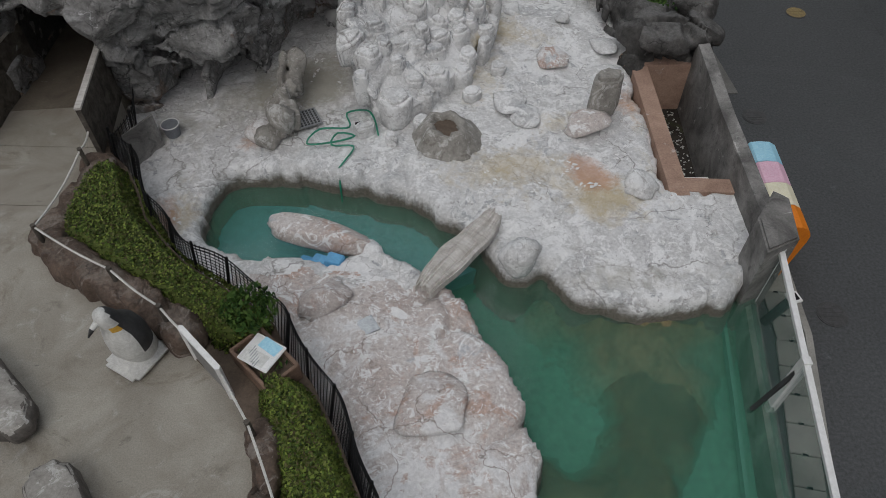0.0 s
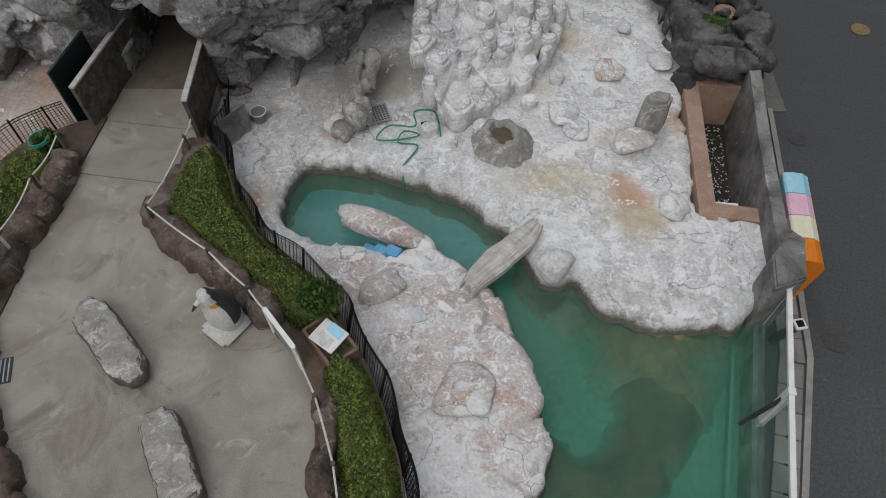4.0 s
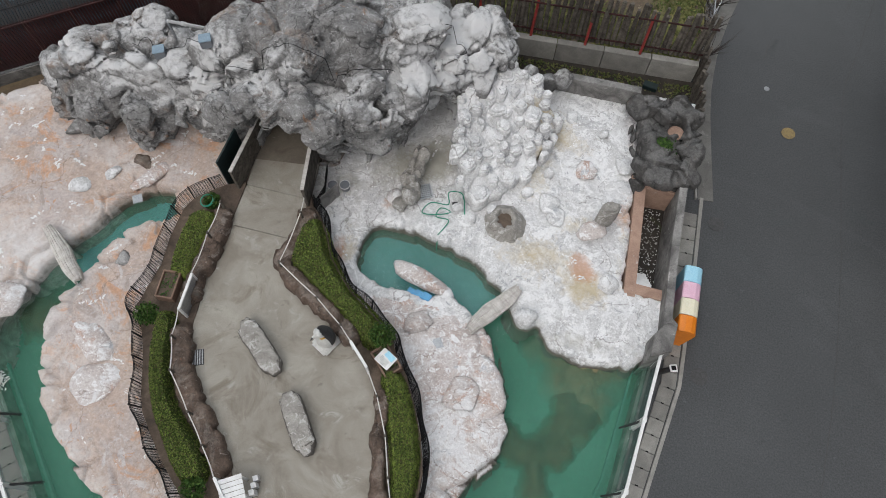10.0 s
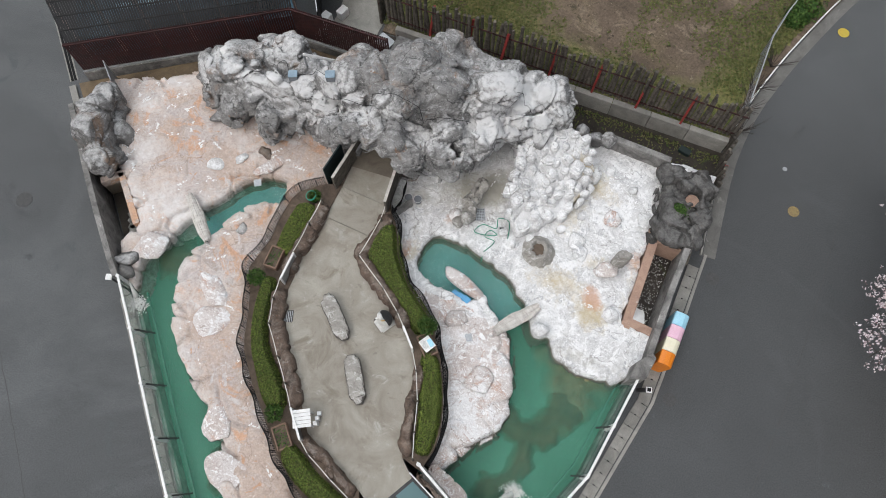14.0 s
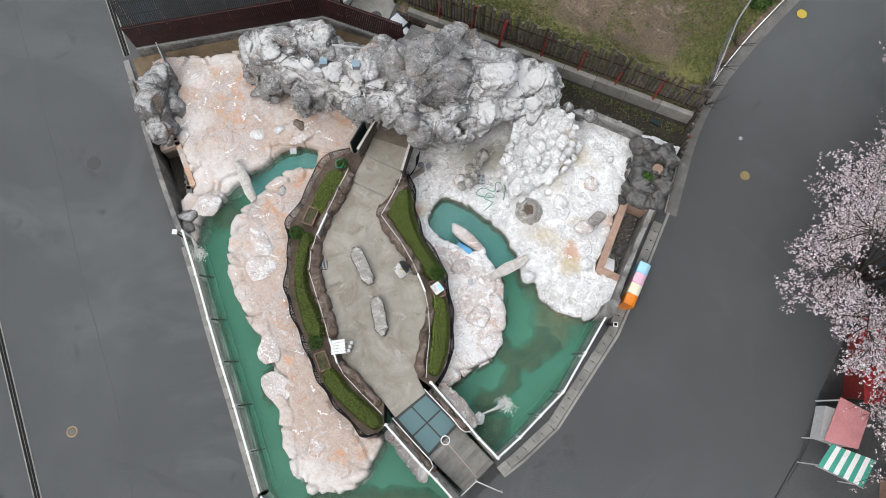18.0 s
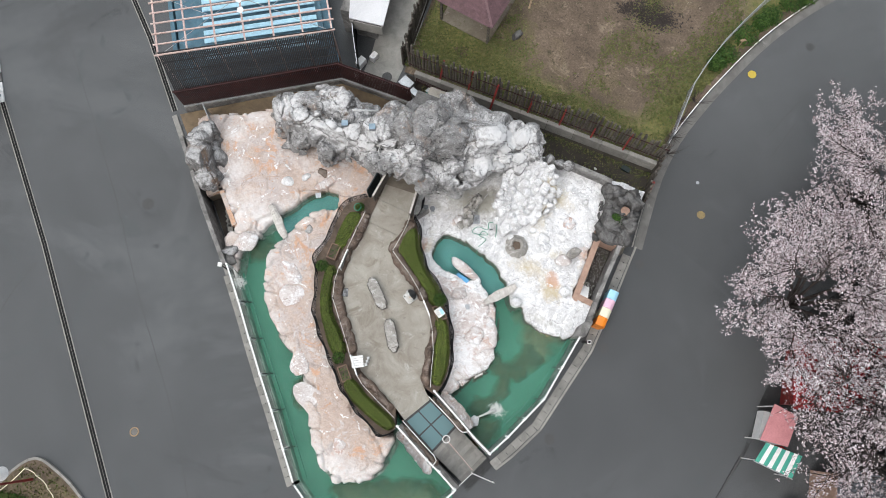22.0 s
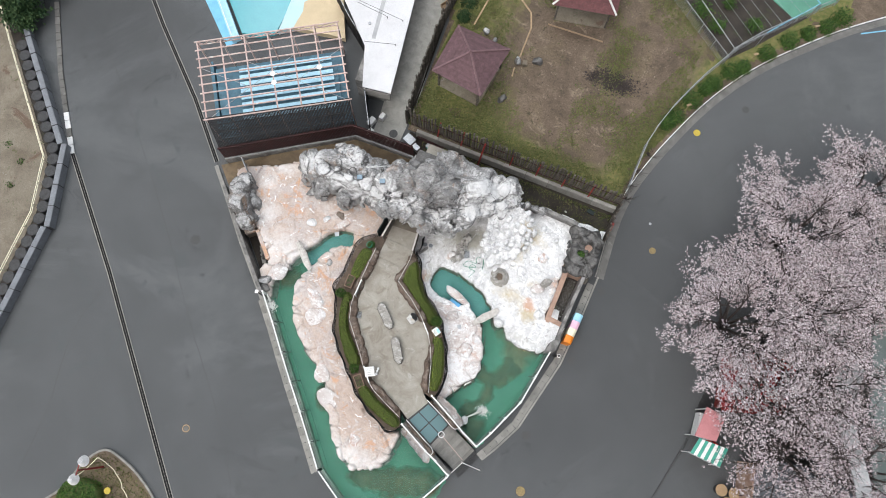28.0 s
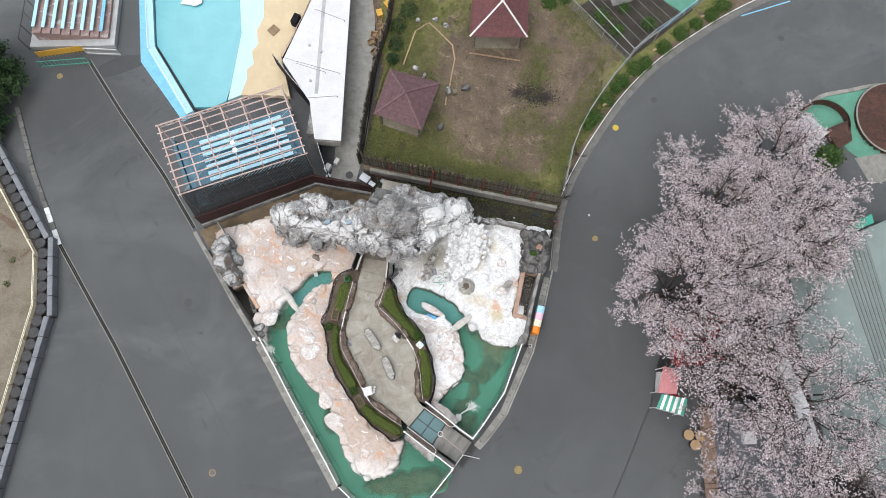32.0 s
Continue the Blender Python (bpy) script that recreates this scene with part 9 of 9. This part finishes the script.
# ---- kiosk and buildings under the cherry trees ----
# the dark sheet also paints the shade below the blossoms
single("forecourt", prism([(18.6, 5.1), (17.75, 0.8), (16.7, -3.4), (15.7, -7), (15.5, -22), (60, -22), (60, 34), (36, 27), (30, 23), (24, 21.5), (19.6, 15.5), (18.7, 9)], -0.05, 0.008), FORECOURT, "dark stained asphalt forecourt strewn with petals, tree shade in its colour", "pavement", kind="structure")
kiosk = thing("kiosk", "kiosk with pink and red canvas roofs", "kiosk")
def slab_roof(poly, zs, t=0.05):
    bm = bmesh.new()
    top = [bm.verts.new((x, y, z)) for (x, y), z in zip(poly, zs)]
    bot = [bm.verts.new((x, y, z - t)) for (x, y), z in zip(poly, zs)]
    bm.faces.new(top)
    bm.faces.new(bot[::-1])
    n = len(poly)
    for i in range(n):
        bm.faces.new((top[i], bot[i], bot[(i + 1) % n], top[(i + 1) % n]))
    bmesh.ops.recalc_face_normals(bm, faces=bm.faces)
    return bm


part("wall", prism([(19.9, 9.2), (23.4, 10.4), (23.3, 14.6), (19.3, 12.8)], 0.05, 2.9), REDPAINT, kiosk)
part("red_roof", slab_roof([(18.11, 12.94), (23.65, 15.23), (23.76, 10.13), (19.47, 8.66)], (3.1, 3.5, 3.5, 3.1)), REDCLOTH, kiosk, "red canvas roof")
part("pink_roof", slab_roof([(18.55, 8.65), (20.0, 8.4), (19.9, 6.4), (18.35, 6.2)], (2.5, 2.8, 2.8, 2.5)), PINKCLOTH, kiosk, "faded pink canvas roof")
for x, y in ((18.6, 8.5), (18.45, 6.3), (19.9, 6.5)):
    part("post", bar((x, y, 0), (x, y, 2.5), 0.06), WHITE, kiosk)
part("counter", box(1.3, 1.8, 1.0, (19.4, 7.4, 0.05), 5), WHITE, kiosk)
aw = thing("striped_awning", "green and white striped awning on a white frame", "awning")
for k in range(9):
    a, b = lerp((18.68, 6.15), (20.95, 6.25), k / 9), lerp((18.68, 6.15), (20.95, 6.25), (k + 1) / 9)
    c, d = lerp((18.5, 4.9), (20.9, 4.78), k / 9), lerp((18.5, 4.9), (20.9, 4.78), (k + 1) / 9)
    part("stripe", slab_roof([a, b, d, c], (2.65, 2.65, 2.3, 2.3), 0.03), TEALGREEN if k % 2 == 0 else WHITE, aw)
for x, y in ((18.55, 4.95), (20.85, 4.85)):
    part("post", bar((x, y, 0), (x, y, 2.3), 0.05), WHITE, aw)
part("frame", bar((18.4, 4.86, 2.28), (20.95, 4.74, 2.28), 0.06), STEEL, aw)
for x, y in ((20.1, 6.6), (20.7, 6.4), (21.1, 6.0)):
    c = thing("chair", "red plastic chair beside the kiosk", "chair", "chairs at the kiosk", at=(x, y, 0.05), rz=x * 60)
    part("seat", box(0.42, 0.42, 0.04, (0, 0, 0.42), 0, 0.01), REDCLOTH, c)
    part("backrest", box(0.42, 0.04, 0.4, (0, 0.2, 0.45), 0, 0.01), REDCLOTH, c)
    for u in (-0.18, 0.18):
        for v in (-0.18, 0.18):
            part("leg", box(0.04, 0.04, 0.42, (u, v, 0)), REDCLOTH, c)
for i, (x, y) in enumerate(((22.11, 3.34), (22.81, 2.6), (23.13, 3.47))):
    t = thing("drum_table", "round tan-topped drum table", "table", "drum tables", at=(x, y, 0.05), rz=30 * i)
    part("top", disc(0.46, 0.05, (0, 0, 0.75), 24), TANTOP, t)
    part("drum", disc(0.36, 0.75, (0, 0, 0), 18), TYRE, t)
bd = thing("shop_building", "long low building with grey roofs under the blossoms", "building")
part("wall", prism([(22.9, 6.0), (28.0, 7.4), (31.2, 5.6), (31.8, -0.6), (24.7, -2.2)], 0.0, 3.0), PINKCURB, bd, "pinkish wall")
part("roof", prism([(23.0, 6.4), (28.2, 7.7), (31.5, 6.1), (32.1, -1.0), (24.75, -2.5)], 3.0, 3.2), BLUEROOF, bd)
part("roof_unit", box(1.1, 1.1, 0.5, (26.2, 4.1, 3.2), 15, 0.03), WHITEROOF, bd)
for k in range(6):
    part("roof_seam", bar((*lerp((23.1, 6.1), (24.8, -2.2), k / 5), 3.21), (*lerp((31.4, 6.0), (32.0, -0.9), k / 5), 3.21), 0.06, 0.04), STEEL, bd)
bd = thing("arcade_roof", "narrow pale grey roof over the passage", "roof")
AR = [(23.8, 18.8), (24.8, 19.1), (26.9, 16.4), (28.3, 15.6), (28.0, 14.2), (27.9, 12.6), (30.7, 7.8), (32.0, 4.7), (30.9, 4.3), (29.6, 7.4), (26.7, 12.2), (26.0, 15.8)]
AR = [(x * 0.975, y * 0.975) for x, y in AR]
part("roof", prism(AR, 5.4, 5.52), GREYROOF, bd)
for x, y in ((24.0, 17.8), (26.6, 12.3), (29.3, 7.8), (30.6, 4.6)):
    part("post", bar((x, y, 0), (x, y, 5.4), 0.12), STEEL, bd)
hall = thing("hall_building", "hall with a grey-green ribbed metal roof", "building")
HR = [(31.57, 22.79), (36.11, 26.02), (60, 30), (60, -5), (38.8, 2), (33.2, 3.5), (29.9, 10.5), (28.9, 15.5), (27.9, 19.5)]
part("wall", prism([(x + 0.3, y) for x, y in HR], 0, 3.8), WALLC, hall)
part("roof", prism(HR, 3.8, 4.0), GREENROOF, hall)
for k in range(16):
    u = k / 15 * 2.6
    part("rib", bar((31.7 + u, 22.6 + u * 0.6, 4.03), (37.2 + u, 10.2 - u * 0.2, 4.03), 0.05, 0.06), GREENROOF if k % 2 else KERBDARK, hall)
part("green_canopy", slab_roof([(32.2, 24.3), (34.6, 26.2), (35.0, 25.5), (32.5, 23.7)], (4.3, 4.3, 4.1, 4.1)), TEALGREEN, hall, "bright green canopy")
part("white_edge", slab_roof([(30.2, 23.5), (33.8, 25.0), (31.6, 22.9), (30.4, 22.7)], (4.1, 4.1, 4.05, 4.05)), WHITE, hall)
# play corner with green surface and timber decks
single("green_surface", prism(spline([(29.4, 36.9), (30.98, 39.32), (33.76, 40.61), (37.58, 42.14), (45, 43), (45, 33), (38.16, 33.1), (34.83, 34.0), (33.2, 35.2), (31, 35.4)], 0.6, True), -0.05, 0.03), GREENPAINT, "worn green play surface", "pavement", kind="structure")
pk = thing("kerb", "pale stone kerb of the play corner", "kerb", kind="structure")
pks = spline([(29.4, 37.3), (30.98, 39.5), (33.76, 40.85), (37.58, 42.4), (45, 43.3)], 0.9)
for a, b in zip(pks, pks[1:]):
    part("kerb_stone", bar((*a, 0.06), (*b, 0.06), 0.4, 0.14), SLAB, pk)
for i, cen in enumerate(((38.5, 38.6, 3.9), (33.0, 35.7, 0.0))):
    if cen[2]:
        dk = thing("timber_deck", "round dark brown timber deck", "deck")
        for k in range(30):
            y = cen[1] - cen[2] + (k + 0.5) * cen[2] / 15
            hw = math.sqrt(max(0.05, cen[2] ** 2 - (y - cen[1]) ** 2))
            part("plank", box(hw * 2, cen[2] / 15 - 0.02, 0.5, (cen[0], y, 0), 0), DECKWOOD, dk)
        part("rim", tube([(cen[0] + cen[2] * math.cos(t), cen[1] + cen[2] * math.sin(t), 0.5) for t in np.linspace(1.2, 5.2, 30)], 0.08, 6), SLAB, dk)
    else:
        dk = thing("timber_ramp", "stepped dark brown timber ramp", "ramp")
        for k in range(14):
            a = lerp((33.9, 37.3), (34.3, 35.2), k / 13)
            b = lerp((31.6, 35.6), (33.0, 34.0), k / 13)
            part("plank", bar((*a, 0.35), (*b, 0.35), 0.15, 0.6), DECKWOOD, dk)
        tf = thing("curved_timber_fence", "low curved timber fence round the green", "fence")
        arc = [(31.5 + 2.4 * math.cos(t), 36.6 + 2.2 * math.sin(t), t) for t in np.linspace(2.6, -0.1, 34)]
        for x, y, t in arc:
            part("board", box(0.2, 0.3, 0.75, (x, y, 0), math.degrees(t)), DECKWOOD, tf)
cn = thing("canopy", "translucent corrugated canopy on a pale frame", "canopy")
part("sheet", slab_roof([(26.87, 33.82), (28.62, 35.5), (30.65, 34.08), (28.21, 31.14)], (3.0, 3.1, 3.1, 3.0)), GREYROOF, cn)
for k in range(4):
    part("rib", bar((*lerp((26.87, 33.82), (28.21, 31.14), k / 3), 3.05), (*lerp((28.62, 35.5), (30.65, 34.08), k / 3), 3.15), 0.06), WHITE, cn)
for x, y in ((27.0, 33.7), (28.6, 35.3), (30.5, 34.0), (28.2, 31.3)):
    part("post", bar((x, y, 0), (x, y, 3.0), 0.08), STEEL, cn)
clump("bush", 32.3, 32.9, 0.6, 1.4, 900, 0.14, 901, BUSHLEAF, "large green shrub at the play corner", "bush", "bushes at the play corner")
clump("bush", 28.2, 37.0, 0.3, 0.9, 500, 0.12, 902, PINELEAF, "dark shrub at the play corner", "bush", "bushes at the play corner")
for x, y, s in ((35.4, 31.9, 2.6),):
    single("concrete_pad", prism([(35.0, 33.6), (38.1, 34.9), (39.5, 32.4), (36.75, 31.2)], 0, 0.04), SLAB, "pale concrete pad", "pavement", kind="structure")
single("wet_road", prism([(22.05, 47.14), (26.94, 50.1), (27.0, 49.98), (22.11, 47.02)], 0, 0.01), BLUEPAINT, "thin blue painted strip on the road edge", "road marking", kind="structure")


# ---- cherry trees ----
def cherry(x, y, r, h, seed, dens=1.0, low=4.2):
    rr = random.Random(seed)
    t = thing("cherry_tree", "spreading cherry tree in full pale pink blossom", "tree", "cherry trees")
    fork = Vector((x + rr.uniform(-0.2, 0.2), y + rr.uniform(-0.2, 0.2), 1.6))
    part("trunk", tube([(x, y, 0), (x + 0.05, y, 0.8), fork], [0.34, 0.27, 0.24], 10), BARK, t)
    spots = []
    n_limb = 12
    for i in range(n_limb):
        a = 2 * math.pi * i / n_limb + rr.uniform(-0.3, 0.3)
        L = r * rr.uniform(0.75, 1.05) if i % 3 else r * rr.uniform(0.3, 0.55)
        top = h * rr.uniform(0.75, 1.0) if i % 3 == 0 else low + (h - low) * rr.uniform(0.25, 0.75)
        mid = fork + Vector((math.cos(a) * L * 0.45, math.sin(a) * L * 0.45, (top - 1.6) * 0.75))
        tip = Vector((x + math.cos(a + 0.2) * L, y + math.sin(a + 0.2) * L, top))
        pts = [fork, fork.lerp(mid, 0.5) + Vector((0, 0, 0.3)), mid, mid.lerp(tip, 0.5) + Vector((rr.uniform(-0.4, 0.4), rr.uniform(-0.4, 0.4), 0.25)), tip]
        part("limb", tube(pts, [0.14, 0.1, 0.065, 0.03, 0.012], 6), BARK, t)
        bm = bmesh.new()
        for j in range(15):
            f = rr.uniform(0.3, 1.0) ** 0.8
            k = min(3, int(f * 4))
            p0 = pts[k].lerp(pts[k + 1], f * 4 - k)
            b = a + rr.uniform(-1.5, 1.5)
            l2 = r * 0.42 * rr.uniform(0.5, 1.1)
            p1 = p0 + Vector((math.cos(b) * l2, math.sin(b) * l2, rr.uniform(-0.4, 0.8)))
            tube([p0, p0.lerp(p1, 0.5) + Vector((0, 0, 0.12)), p1], [0.03, 0.02, 0.009], 4, bm)
            for m in range(6):
                g = rr.uniform(0.15, 1.0)
                q0 = p0.lerp(p1, g)
                c = b + rr.uniform(-1.4, 1.4)
                l3 = rr.uniform(0.5, 1.15)
                q1 = q0 + Vector((math.cos(c) * l3, math.sin(c) * l3, rr.uniform(-0.35, 0.45)))
                tube([q0, q1], [0.016, 0.007], 3, bm)
                for _ in range(int(10 * dens + rr.random())):
                    w = q0.lerp(q1, rr.uniform(0, 1.1)) + Vector((rr.gauss(0, 0.12), rr.gauss(0, 0.12), rr.gauss(0, 0.1)))
                    for _ in range(4):
                        spots.append((w.x + rr.gauss(0, 0.05), w.y + rr.gauss(0, 0.05), w.z + rr.gauss(0, 0.05), rr.uniform(-0.9, 0.9), rr.uniform(-0.9, 0.9), 1))
        part("twig_work", bm, BARK, t)["kind"] = "stuff"
    part("blossom", leaves_mesh("blossom", BLOSSOM, spots, 0.058, seed, 0.5), BLOSSOM, t)["kind"] = "stuff"


for i, (x, y, r, h, dn) in enumerate(((17.8, 15.3, 5.6, 7.0, 1.1), (20.2, 24.0, 5.3, 7.0, 1.15), (24.4, 29.6, 4.4, 6.5, 0.85), (26.5, 24.0, 5.5, 7.0, 1.0), (22.6, 18.2, 4.4, 7.2, 0.85), (27.6, 21.6, 4.2, 6.8, 0.75), (21.8, 11.2, 4.2, 6.5, 0.27), (29.4, 8.3, 6.0, 6.5, 0.75), (24.6, 7.9, 5.6, 6.0, 0.42), (25.3, 13.0, 5.0, 6.4, 0.3), (34.0, 0.8, 5.2, 7.0, 0.7), (28.6, -3.3, 7.0, 7.0, 0.75), (37.5, -3.5, 5.5, 7.0, 0.6))):
    cherry(x, y, r, h + 1.2, 50 + i, dn)
